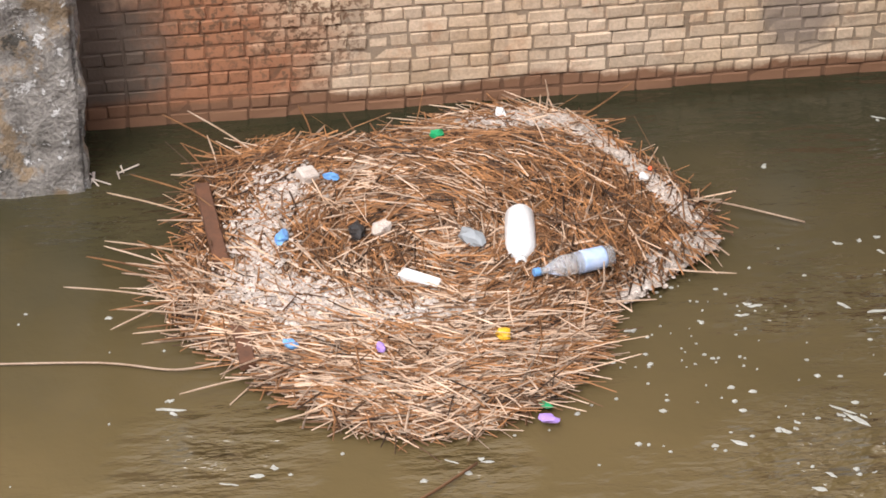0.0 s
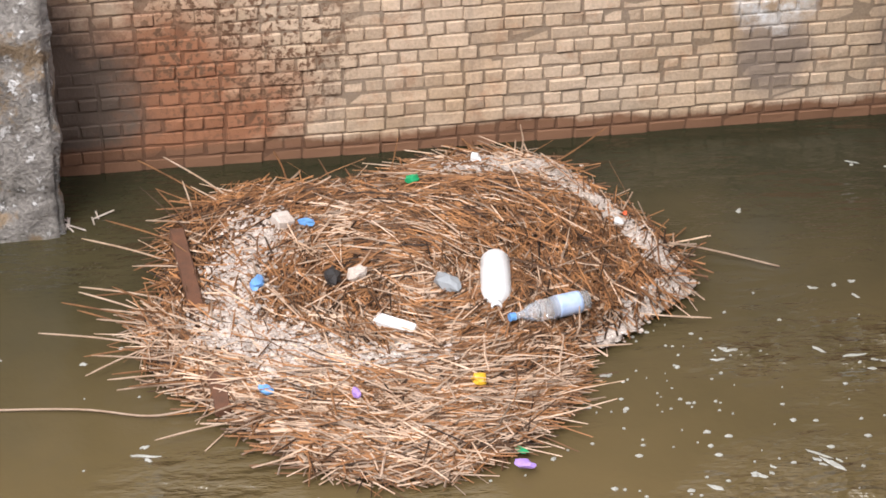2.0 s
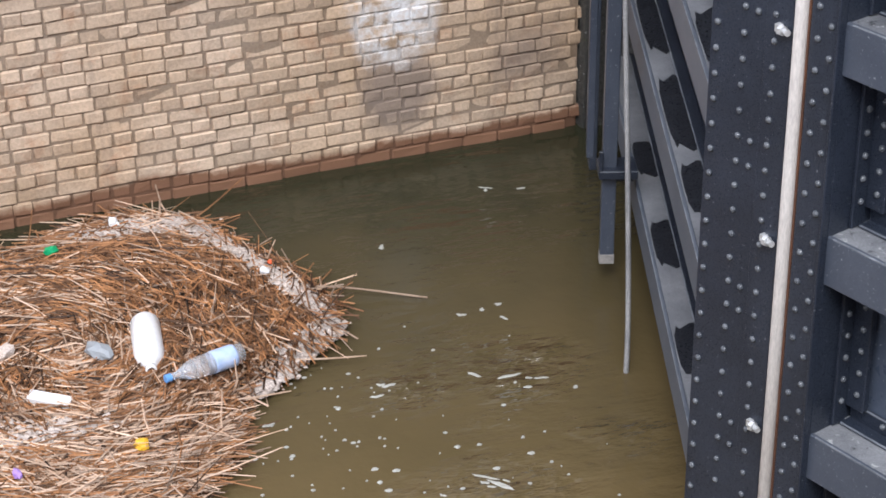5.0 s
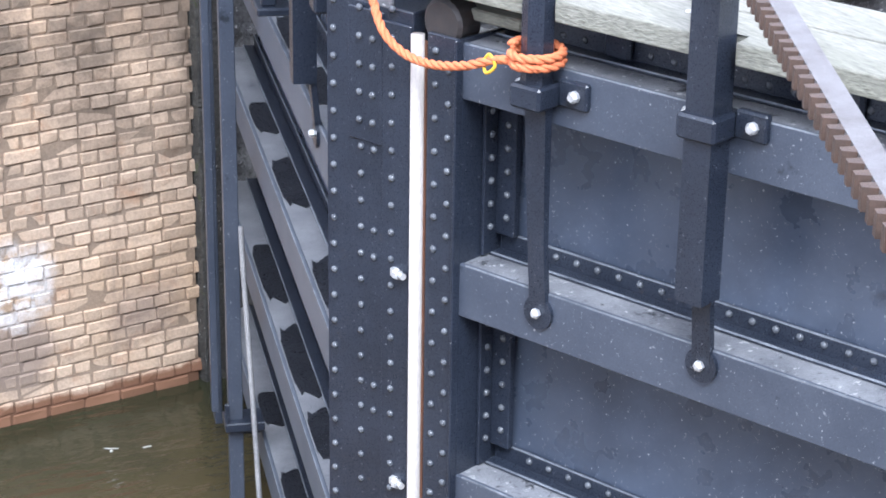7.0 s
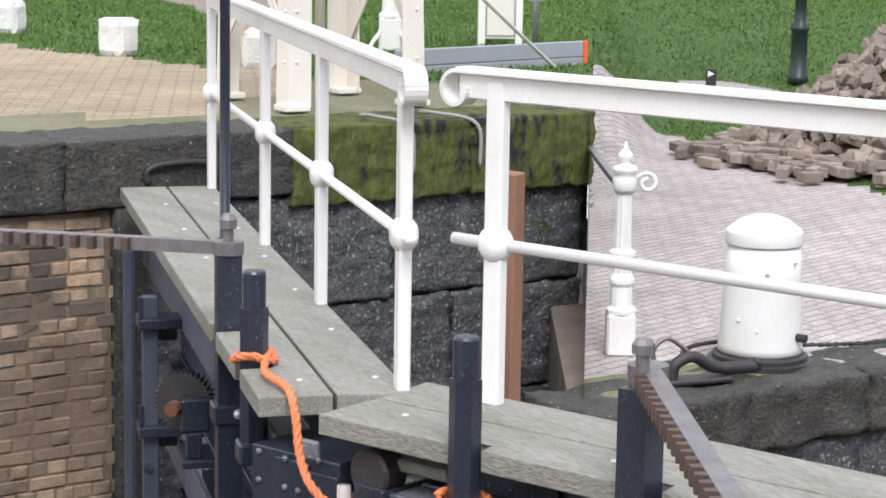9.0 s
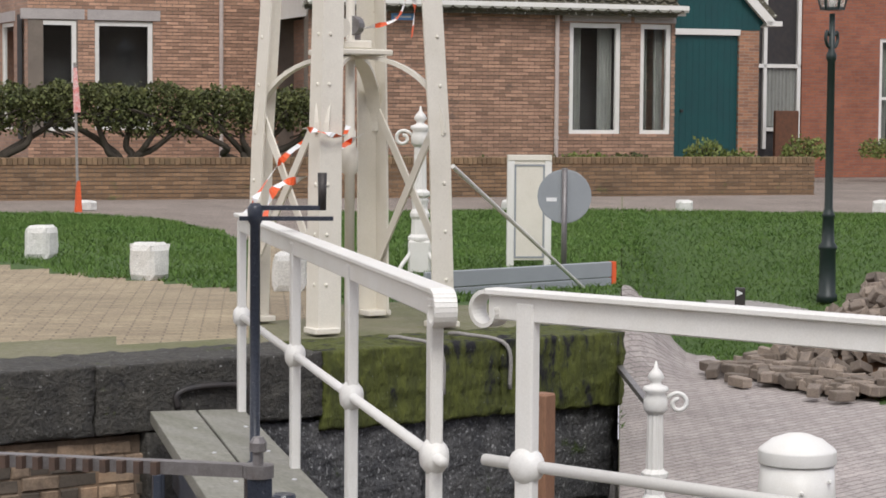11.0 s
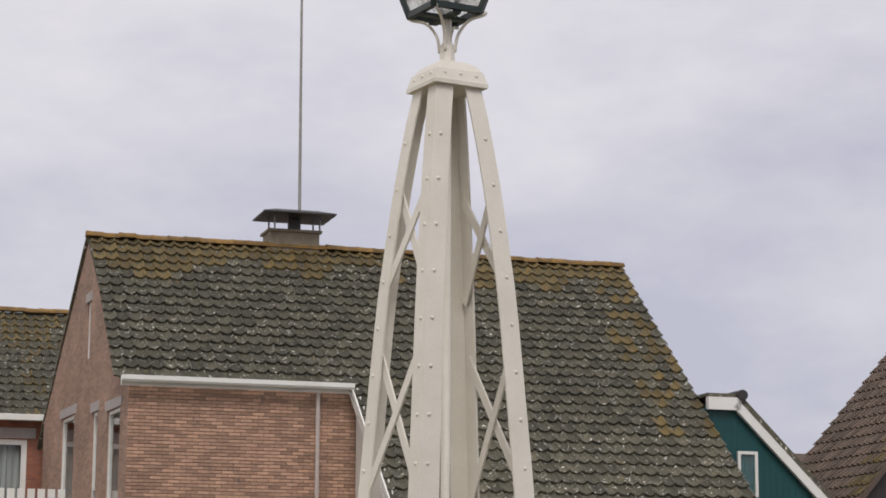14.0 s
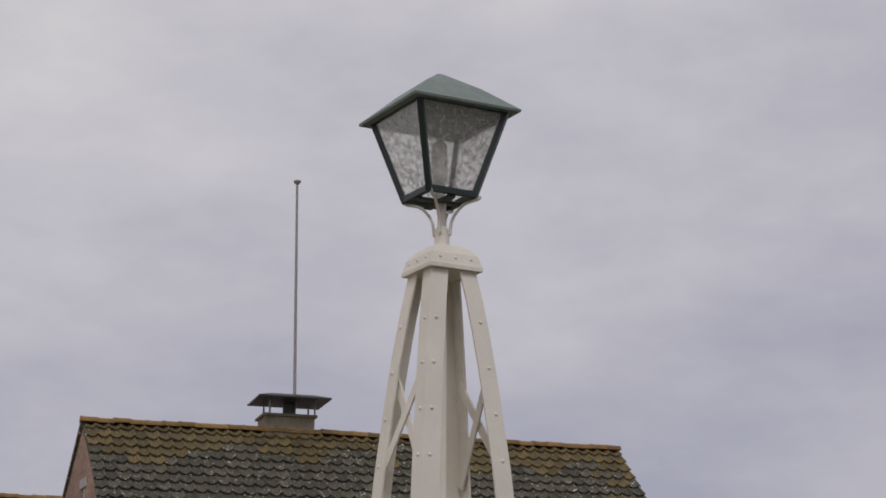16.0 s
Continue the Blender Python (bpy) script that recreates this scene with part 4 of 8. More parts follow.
def paddle_rod(m, s, y, top, body, w, seg, foot, label, round_top, back=1):
    """An upright rod in front of a leaf: a thick head above, a flat strap with an eye and a bolt below."""
    t = thing("paddle_rod", label, "paddle rod", m @ Matrix.Translation((s, y, 0)), group="paddle rods")
    bm = bmesh.new()
    rings(bm, [[(w * math.cos(2 * math.pi * (i + 0.5) / seg), w * math.sin(2 * math.pi * (i + 0.5) / seg), z) for i in range(seg)] for z in (body, top - (0.12 if round_top else 0.0))])
    part("head", bm, BLACK, t)
    if round_top:
        bm = bmesh.new()
        lathe(bm, [(w * 0.82, top - 0.12), (w * 0.82, top - 0.008), (w * 0.72, top)], 16)
        part("cap", bm, BLACK, t, smooth=False)
    if foot is None:
        return t
    bm = bmesh.new()
    bar(bm, (0, 0.012 * back, body), (0, 0.03 * back, foot + 0.22), 0.075, 0.03, (0, 1, 0), 0.06, 0.022)
    bar(bm, (0, 0.03 * back, foot + 0.22), (0, 0.05 * back, foot), 0.06, 0.022, (0, 1, 0))
    lathe(bm, [(0.052, -0.012), (0.052, 0.012)], 16, m=Matrix.Translation((0, 0.05 * back, foot)) @ pose(0, 0, 0, 90, 0, 0))
    part("strap", bm, BLACK, t)
    bm = bmesh.new()
    lathe(bm, [(0.016, 0.0), (0.016, 0.012), (0.008, 0.02)], 6, m=Matrix.Translation((0, 0.036 * back, foot)) @ pose(0, 0, 0, 90 * back, 0, 0))
    part("bolt", bm, BOLT, t, "pale bolt head")
    return t


def collar(t, z, w, side=1):
    bm = bmesh.new()
    slab(bm, (-w, -w * side, z - 0.035), (w, (w + 0.02) * side, z + 0.035), 0.008)
    slab(bm, (w, 0.03 * side, z - 0.03), (w + 0.1, 0.06 * side, z + 0.05), 0.006)
    part("collar", bm, BLACK, t)
    for x in (-w - 0.02, w + 0.06):
        bm = bmesh.new()
        lathe(bm, [(0.018, 0.0), (0.018, 0.012), (0.011, 0.022)], 8, m=Matrix.Translation((x, 0.03 * side, z + 0.01)) @ pose(0, 0, 0, 90 * side, 0, 0))
        part("collar_bolt", bm, BOLT, t, "pale bolt head")


p = paddle_rod(NEAR, 0.57, -0.05, 3.91, 3.29, 0.046, 6, 2.635, "black hexagonal paddle rod with a rope round it", True)
collar(p, 3.315, 0.055)
p = paddle_rod(NEAR, 1.15, -0.05, 3.86, 2.86, 0.062, 4, 2.65, "black square rod holding the toothed rack", False)
collar(p, 3.36, 0.062)
bm = bmesh.new()
lathe(bm, [(0.026, 3.86), (0.026, 3.88), (0.019, 3.88), (0.019, 3.95), (0.03, 3.95), (0.03, 3.975), (0.02, 3.99)], 8)
part("nut", bm, STEEL, p, "grey threaded nut")
p = paddle_rod(FAR, 0.61, -0.04, 3.908, 3.29, 0.046, 6, 2.645, "black paddle rod with the rope's loop", True, -1)
collar(p, 3.315, 0.055, -1)
p = paddle_rod(FAR, 1.2, -0.04, 3.86, 2.86, 0.06, 4, 2.66, "black square rod at the end of a toothed rack", False, -1)
collar(p, 3.3, 0.06, -1)
bm = bmesh.new()
lathe(bm, [(0.026, 3.86), (0.026, 3.89), (0.019, 3.89), (0.019, 3.95), (0.03, 3.95), (0.03, 3.98), (0.018, 4.0)], 8)
part("nut", bm, STEEL, p, "grey threaded nut")


def rack(a, b, plain, side, label):
    """A level toothed rack from its pin a to b."""
    a, b = Vector(a), Vector(b)
    d = (b - a).normalized()
    n = Vector((-d.y, d.x, 0)) * side
    t = thing("gate_rack", label, "rack", group="toothed racks")
    bm = bmesh.new()
    bar(bm, a - d * 0.04, b, 0.05, 0.045)
    lathe(bm, [(0.055, -0.022), (0.055, 0.022)], 18, at=a)
    part("rack_bar", bm, STEEL, t, "worn steel bar")
    s = plain
    while s < (b - a).length - 0.02:
        bm = bmesh.new()
        p = a + d * s + n * 0.025
        bar(bm, p + Vector((0, 0, 0.0)), p + n * 0.028, 0.032, 0.045, (0, 0, 1), 0.022, 0.045)
        part("tooth", bm, TOOTH, t)
        s += 0.062
    return t


rack((3.545, 4.19, 3.88), (1.1, 0.22, 3.88), 0.12, -1, "worn steel toothed rack to the near quay")
rack((3.515, 6.405, 3.882), (-0.05, 10.11, 3.882), 0.36, 1, "dark toothed rack that reaches the far quay")


def railing(m, y, posts, top_from, top_to, group, label, curl):
    t = thing("railing", label, "railing", m, group=group)
    for s in posts:
        bm = bmesh.new()
        slab(bm, (s - 0.032, y - 0.02, 3.585), (s + 0.032, y + 0.02, 4.56), 0.005)
        post = part("post", bm, WHITE, t)
        bm = bmesh.new()
        lathe(bm, [(0.03, -0.04), (0.052, -0.022), (0.058, 0.0), (0.052, 0.022), (0.03, 0.04)], 16, m=Matrix.Translation((s, y, 4.08)) @ pose(0, 0, 0, 90, 0, 0))
        part("boss", bm, WHITE, post, smooth=True)
    bm = bmesh.new()
    slab(bm, (top_from, y - 0.036, 4.578), (top_to, y + 0.036, 4.598), 0.004)
    slab(bm, (top_from, y - 0.014, 4.505), (top_to, y + 0.014, 4.578), 0.004)
    pts = []
    for i in range(20):
        a = math.pi / 2 + math.pi * 1.6 * i / 19
        rr = 0.058 - 0.022 * i / 19
        pts.append((top_from + rr * math.cos(a) * 1.0, 4.588 - 0.058 + rr * math.sin(a)))
    for (x0, z0), (x1, z1) in zip(pts, pts[1:]):
        bar(bm, (x0, y, z0), (x1, y, z1), 0.07, 0.012, (0, 0, 1) if abs(x1 - x0) > abs(z1 - z0) else (1, 0, 0))
    part("top_rail", bm, WHITE, t)
    bm = bmesh.new()
    rod(bm, (top_from - 0.02, y, 4.08), (top_to, y, 4.08), 0.018, seg=10)
    part("mid_bar", bm, WHITE, t, smooth=True)
    return t


railing(NEAR, 0.405, (0.31, 1.85, 3.3, 4.75), 0.17, 4.8, "gate railings", "white painted iron railing with a curled end on the gate", 1)
railing(FAR, -0.435, (0.21, 1.58, 2.89, 4.6), 0.12, 4.64, "gate railings", "white iron railing along the far gate walkway", 1)

# crank pole on the far walkway
t = thing("crank_pole", "slim black crank pole with a handle on the walkway", "crank", Matrix.Translation((4.375, 8.0, 0)))
bm = bmesh.new()
lathe(bm, [(0.045, 3.584), (0.045, 3.6), (0.022, 3.62), (0.022, 4.63), (0.03, 4.64), (0.034, 4.70), (0.02, 4.72)], 14)
part("pole", bm, BLACK, t, smooth=True)
bm = bmesh.new()
bar(bm, (-0.06, 0.03, 4.655), (0.29, -0.16, 4.655), 0.03, 0.018)
bar(bm, (0.0, 0, 4.70), (0.26, -0.14, 4.70), 0.028, 0.02)
part("crank_arm", bm, BLACK, t)
bm = bmesh.new()
rod(bm, (0.25, -0.135, 4.69), (0.25, -0.135, 4.85), 0.017, 0.02, seg=12)
part("handle", bm, IRON, t, smooth=True)

# iron staple at the far end of the walkway
bm = bmesh.new()
tube(bm, spline([(4.9, 9.78, 3.59), (4.9, 9.78, 3.66), (5.0, 9.77, 3.69), (5.2, 9.76, 3.69), (5.28, 9.76, 3.66), (5.28, 9.76, 3.59)], 5), 0.018)
solid("iron_staple", bm, IRON, "black iron staple at the end of the walkway", "staple", smooth=True)


def laid_rope(name, pts, r, material, label, category):
    """A three-strand rope along a smooth line."""
    line = spline(pts, 12)
    bm = bmesh.new()
    for k in range(3):
        out = []
        run = 0.0
        for i, p in enumerate(line):
            d = (line[min(i + 1, len(line) - 1)] - line[max(i - 1, 0)]).normalized()
            if i:
                run += (p - line[i - 1]).length
            n = d.orthogonal().normalized()
            a = run / (r * 7) * 2 * math.pi + k * 2.094
            out.append(p + (n * math.cos(a) + d.cross(n) * math.sin(a)) * r * 0.5)
        tube(bm, out, r * 0.58, 6)
    return solid(name, bm, material, label, category, smooth=True)


# three ends: loop on the far rod, the slack span, turns on the near rod
nr = NEAR @ Vector((0.57, -0.05, 0))
fr = FAR @ Vector((0.61, -0.04, 0))
rope_pts = []
for i in range(10):
    a = -0.5 + 6.9 * i / 9
    rope_pts.append((fr.x + 0.066 * math.cos(a), fr.y + 0.066 * math.sin(a), 3.63 + 0.014 * math.sin(a * 2)))
rope_pts += [(3.235, 5.66, 3.625), (3.191, 5.447, 3.622), (3.163, 5.35, 3.56), (3.147, 5.3, 3.465), (3.132, 5.215, 3.39), (3.15, 5.13, 3.344), (3.16, 4.994, 3.344), (3.189, 4.862, 3.37), (3.225, 4.773, 3.405)]
for i in range(20):
    a = 2.4 + 4 * math.pi * i / 19
    rope_pts.append((nr.x + 0.07 * math.cos(a), nr.y + 0.075 * math.sin(a), 3.405 + 0.05 * i / 19))
laid_rope("rope", rope_pts, 0.0135, ROPE, "orange rope tied slackly between two paddle rods", "rope")
bm = bmesh.new()
tube(bm, spline([(3.212, 4.80, 3.40), (3.217, 4.78, 3.42), (3.222, 4.76, 3.39), (3.212, 4.79, 3.365), (3.217, 4.815, 3.40)], 6), 0.005)
solid("rope_tie", bm, YELLOW, "small yellow twine knot on the orange rope", "twine", smooth=True)

# brown mooring pile behind the gate
bm = bmesh.new()
slab(bm, (-0.042, -0.042, -1.5), (0.042, 0.042, 3.93), 0.008)
solid("mooring_post", bm, POST_WOOD, "square brown wooden post standing in the canal", "post", pose(5.34, 7.24, 0, 0, 0, 20))

# ---- the drifting raft of reeds and its litter ----
RAFT = (1.472, 8.27)


def raft_radius(a):
    """Outline of the raft by bearing from its middle."""
    return 1.248 - 0.052 * math.cos(a) + 0.126 * math.sin(a) - 0.059 * math.cos(2 * a) + 0.150 * math.sin(2 * a) + 0.032 * math.cos(3 * a) + 0.113 * math.sin(3 * a) + 0.007 * math.cos(4 * a) - 0.006 * math.sin(4 * a) + 0.034 * math.cos(5 * a) - 0.055 * math.sin(5 * a) + 0.052 * math.cos(6 * a) + 0.038 * math.sin(6 * a)


def raft_z(x, y):
    dx, dy = x - RAFT[0], y - RAFT[1]
    f = math.hypot(dx, dy) / raft_radius(math.atan2(dy, dx))
    if f > 1.05:
        return 0.01
    return 0.015 + 0.1 * (1 - f ** 5) + 0.025 * noise.noise(Vector((x * 3, y * 3, 0)))


raft = thing("reed_raft", "drifting raft of matted brown reeds on the water", "reed raft", Matrix.Translation((0, 0, 0)))
bm = bmesh.new()
prev = None
for k in range(15):
    f = 1 - k / 14
    ring = []
    for i in range(90):
        a = 2 * math.pi * i / 90
        rr = raft_radius(a) * f * (1 + 0.03 * noise.noise(Vector((math.cos(a) * 6, math.sin(a) * 6, 1))))
        x, y = RAFT[0] + rr * math.cos(a), RAFT[1] + rr * math.sin(a)
        ring.append(bm.verts.new((x, y, -0.03 if k == 0 else raft_z(x, y) - 0.02 + 0.015 * noise.noise(Vector((x * 14, y * 14, 4))))))
    if prev:
        for i in range(90):
            bm.faces.new((prev[i], prev[(i + 1) % 90], ring[(i + 1) % 90], ring[i]))
    prev = ring
part("reed_mat", bm, LITTER, raft, "dark wet mat of broken reed", smooth=True)


def stalks(name, count, material, label, lo, hi, thick, seed, edge=0.0, pick=None):
    """Many thin reed stalks that follow a slow swirl, in one mesh."""
    r = random.Random(seed)
    verts, faces = [], []
    n = 0
    while n < count:
        a = r.uniform(0, 2 * math.pi)
        f = math.sqrt(r.uniform(edge ** 2, 1.0))
        rr = raft_radius(a) * f
        x, y = RAFT[0] + rr * math.cos(a), RAFT[1] + rr * math.sin(a)
        if pick and not pick(x, y, r):
            continue
        n += 1
        flow = a + math.pi / 2 + 0.9 * noise.noise(Vector((x * 1.1, y * 1.1, 7))) + r.gauss(0, 0.45)
        if f > 0.9:
            flow = a + r.gauss(0, 0.9) if r.random() < (0.2 if math.cos(a) < -0.3 else 0.05) else flow
        if r.random() < 0.12:
            flow = r.uniform(0, 6.28)
        ln = r.uniform(lo, hi) * (0.6 if r.random() < 0.3 else 1.0)
        tilt = r.gauss(0.0, 0.07) + (abs(r.gauss(0, 0.3)) if f > 0.88 and r.random() < 0.06 else 0)
        z = raft_z(x, y) + r.uniform(-0.012, 0.03)
        d = Vector((math.cos(flow) * math.cos(tilt), math.sin(flow) * math.cos(tilt), math.sin(tilt)))
        c = Vector((x, y, z))
        p, q = c - d * ln * (0.5 if tilt < 0.2 else 0.05), c + d * ln * (0.5 if tilt < 0.2 else 0.95)
        p.z, q.z = max(p.z, 0.0), max(q.z, 0.0)
        t = thick * r.uniform(0.6, 1.25)
        s = Vector((-d.y, d.x, 0)).normalized() * t
        u = Vector((0, 0, t))
        bend = Vector((r.gauss(0, 0.015), r.gauss(0, 0.015), abs(r.gauss(0, 0.008))))
        i = len(verts)
        for e, k in ((p, 1.0), ((p + q) / 2 + bend, 0.95), (q, 0.6)):
            verts += [e + s * k, e + u * k * 1.2, e - s * k]
        for g in (0, 3):
            faces += [(i + g, i + g + 1, i + g + 4, i + g + 3), (i + g + 1, i + g + 2, i + g + 5, i + g + 4)]
    me = bpy.data.meshes.new(name)
    me.from_pydata([tuple(v) for v in verts], [], faces)
    me.materials.append(material)
    ob = tagged(new(name, me), label, kind="stuff")
    ob.parent = raft
    return ob


stalks("brown_straw", 9500, STRAW, "crossed brown reed stalks", 0.1, 0.4, 0.0042, 3)
stalks("pale_straw", 4200, STRAW_PALE, "bleached pale reed stalks", 0.12, 0.48, 0.0042, 4, pick=lambda x, y, r: r.random() < 0.2 + 0.8 * smooth01((8.25 - y - 0.25 * (x - 1.4)) / 0.8) or noise.noise(Vector((x * 2, y * 2, 9))) > 0.42)
stalks("loose_straw", 420, STRAW, "stalks that stick out round the raft", 0.2, 0.5, 0.004, 5, edge=0.9)
stalks("chaff", 5000, STRAW, "short broken bits of reed", 0.03, 0.1, 0.005, 6)
r = random.Random(17)
for k in range(44):
    a = r.uniform(2.2, 4.0) if k < 36 else r.uniform(0, 6.28)
    x, y = RAFT[0] + raft_radius(a) * r.uniform(0.85, 1.0) * math.cos(a), RAFT[1] + raft_radius(a) * r.uniform(0.85, 1.0) * math.sin(a)
    o = a + r.gauss(0, 0.6)
    h = r.uniform(-0.02, 0.14)
    ln = r.uniform(0.25, 0.5)
    bm = bmesh.new()
    tube(bm, spline([(x, y, 0.05), (x + math.cos(o) * ln * 0.5, y + math.sin(o) * ln * 0.5, 0.05 + h * 0.5), (x + math.cos(o + 0.05) * ln, y + math.sin(o + 0.05) * ln, 0.05 + h)], 4), [0.0042] * 8 + [0.002], 5)
    part("reed_stem", bm, STRAW_PALE if k % 2 else STRAW, raft)

# froth and scum lying between the stalks
def froth(name, pts, w, seed, label):
    r = random.Random(seed)
    line = spline(pts, 10)
    bm = bmesh.new()
    for p in line:
        for _ in range(80):
            x, y = p.x + r.gauss(0, w), p.y + r.gauss(0, w)
            rr = r.uniform(0.004, 0.015) * (1.7 if r.random() < 0.1 else 1)
            z = raft_z(x, y) + r.uniform(0.012, 0.036)
            n = 6
            ph = r.uniform(0, 6)
            lo = [(x + rr * (1 + 0.3 * math.sin(3 * i + ph)) * math.cos(2 * math.pi * i / n), y + rr * (1 + 0.3 * math.cos(2 * i + ph)) * math.sin(2 * math.pi * i / n), z) for i in range(n)]
            hi = [(x + (q[0] - x) * 0.6, y + (q[1] - y) * 0.6, z + r.uniform(0.002, 0.006)) for q in lo]
            rings(bm, [lo, hi])
    ob = mesh_ob(name, bm, FROTH)
    return tagged(ob, label, "froth", kind="stuff")


froth("froth", [(0.82, 8.97), (0.77, 8.73), (0.62, 8.45), (0.57, 8.15), (0.64, 7.96), (0.78, 7.9), (0.96, 7.79)], 0.08, 1, "dirty pale froth caught among the reeds")
froth("froth", [(2.73, 8.22), (2.58, 8.1), (2.44, 8.0), (2.32, 7.9), (2.21, 7.8)], 0.026, 2, "strip of grey froth along the raft's edge")
froth("froth", [(1.88, 9.4), (2.14, 9.45), (2.35, 9.4), (2.44, 9.13)], 0.05, 3, "pale froth on the rim of the raft")
froth("froth", [(2.44, 9.13), (2.56, 8.82), (2.64, 8.5), (2.7, 8.3)], 0.028, 4, "thin froth between brown stalks")
froth("froth", [(0.7, 7.72), (1.0, 7.68), (1.42, 7.67)], 0.05, 5, "streak of pale froth over bleached stalks")

# plank
bm = bmesh.new()
bar(bm, (0.43, 8.96, 0.115), (0.51, 7.5, 0.05), 0.07, 0.05)
bmesh.ops.bevel(bm, geom=bm.edges[:], offset=0.006, segments=1, affect="EDGES", profile=0.5)
solid("plank", bm, RUST, "long red-brown plank floating in the reeds", "plank")

# white bottle with a narrow neck
t = thing("white_bottle", "round white plastic bottle lying on the reeds", "bottle", look((1.818, 8.18, 0.155), (1.788, 8.02, 0.15)))
bm = bmesh.new()
lathe(bm, [(0.02, -0.21), (0.055, -0.205), (0.068, -0.18), (0.07, -0.05), (0.07, 0.08), (0.06, 0.13), (0.03, 0.165), (0.024, 0.18)], 24, m=pose(0, 0, 0, 180, 0, 0))
part("body", bm, PLASTIC_WHITE, t, smooth=True)
bm = bmesh.new()
lathe(bm, [(0.026, 0.18), (0.026, 0.215), (0.018, 0.216), (0.016, 0.19)], 16, m=pose(0, 0, 0, 180, 0, 0))
part("neck", bm, PLASTIC_WHITE, t, smooth=True)

# clear bottle with a blue label
a, b = Vector((1.815, 7.85, 0.17)), Vector((2.2, 7.95, 0.165))
t = thing("water_bottle", "clear plastic water bottle with a blue label on the reeds", "bottle", Matrix.Translation(a) @ (b - a).to_track_quat("Z", "Y").to_matrix().to_4x4() @ Matrix.Scale(1.14, 4))
bm = bmesh.new()
lathe(bm, [(0.013, 0.02), (0.014, 0.045), (0.03, 0.08), (0.043, 0.12), (0.043, 0.16), (0.04, 0.165), (0.044, 0.175), (0.044, 0.3), (0.04, 0.335), (0.02, 0.345)], 20)
part("body", bm, PET, t, smooth=True)
bm = bmesh.new()
lathe(bm, [(0.0452, 0.2), (0.0455, 0.21), (0.0455, 0.29), (0.0452, 0.3)], 20)
part("label", bm, PALE_BLUE, t, "pale blue wrap", smooth=True)
bm = bmesh.new()
lathe(bm, [(0.016, -0.005), (0.017, 0.0), (0.017, 0.018), (0.016, 0.02)], 16)
part("cap", bm, BLUE, t, "dark blue cap")


def scrap(name, x, y, size, material, label, category, seed, lift=0.05, flat=0.55):
    """A crumpled light object."""
    bm = bmesh.new()
    bmesh.ops.create_icosphere(bm, subdivisions=2, radius=1)
    for v in bm.verts:
        n = noise.fractal(v.co * 1.6 + Vector((seed * 5.1, 0, 0)), 1.0, 2.0, 3)
        v.co = Vector((v.co.x * size[0], v.co.y * size[1], v.co.z * size[0] * flat)) * 0.8 * (1 + 0.45 * n)
    return solid(name, bm, material, label, category, pose(x, y, raft_z(x, y) + lift, 0, 0, seed * 40))


def block(name, x, y, size, material, label, category, turn, lift=0.03):
    bm = bmesh.new()
    slab(bm, (-size[0] / 2, -size[1] / 2, -size[2] / 2), (size[0] / 2, size[1] / 2, size[2] / 2), min(size) * 0.15)
    return solid(name, bm, material, label, category, pose(x, y, raft_z(x, y) + lift, 8, 6, turn))


block("foam_slab", 1.312, 7.93, (0.19, 0.06, 0.035), PLASTIC_WHITE, "flat white foam strip on the reeds", "foam scrap", -32)
block("foam_cube", 0.932, 8.91, (0.09, 0.09, 0.06), FROTH, "dirty cream foam cube among froth", "foam scrap", 20, 0.05)
scrap("plastic_bag", 1.2, 8.33, (0.07, 0.045), FROTH, "crumpled pale plastic bag on the raft", "plastic bag", 1)
scrap("plastic_bag", 1.09, 8.33, (0.07, 0.05), IRON, "crumpled dark plastic bag on the raft", "plastic bag", 2)
scrap("plastic_bag", 1.6, 8.18, (0.09, 0.06), SLATE_GREY, "crumpled grey plastic bag between stalks", "plastic bag", 3)
scrap("blue_can", 0.75, 8.36, (0.04, 0.07), BLUE, "dented blue can in the froth", "can", 4, 0.05, 0.8)
scrap("yellow_scrap", 1.59, 7.43, (0.04, 0.04), YELLOW, "bright yellow plastic scrap on the reeds", "plastic scrap", 5, 0.05, 0.7)
scrap("blue_scrap", 1.04, 8.88, (0.05, 0.02), BLUE, "dark blue wrapper beside the foam cube", "plastic scrap", 13, 0.05)
scrap("orange_scrap", 2.6, 8.82, (0.02, 0.02), ORANGE, "tiny orange scrap among the rim stalks", "plastic scrap", 14, 0.05, 0.7)
scrap("purple_scrap", 1.68, 6.92, (0.03, 0.055), PURPLE, "purple plastic scrap at the raft's rim", "plastic scrap", 6, 0.04)
scrap("purple_scrap", 1.06, 7.4, (0.045, 0.02), PURPLE, "small purple wrapper between pale stalks", "plastic scrap", 7, 0.045)
scrap("blue_scrap", 0.7, 7.56, (0.05, 0.025), BLUE, "light blue wrapper between reed stalks", "plastic scrap", 8, 0.045)
scrap("green_scrap", 1.62, 9.27, (0.045, 0.03), GREEN, "bright green plastic scrap near the rim", "plastic scrap", 9, 0.05, 0.7)
scrap("green_scrap", 1.68, 7.04, (0.02, 0.06), GREEN, "green plastic strip at the lower rim", "plastic scrap", 10, 0.045)
scrap("white_scrap", 1.99, 9.5, (0.05, 0.035), PLASTIC_WHITE, "white foam lump on the rim froth", "foam scrap", 11, 0.05, 0.7)
scrap("white_scrap", 2.54, 8.72, (0.035, 0.025), PLASTIC_WHITE, "small white foam lump among stalks", "foam scrap", 12, 0.05, 0.7)
bm = bmesh.new()
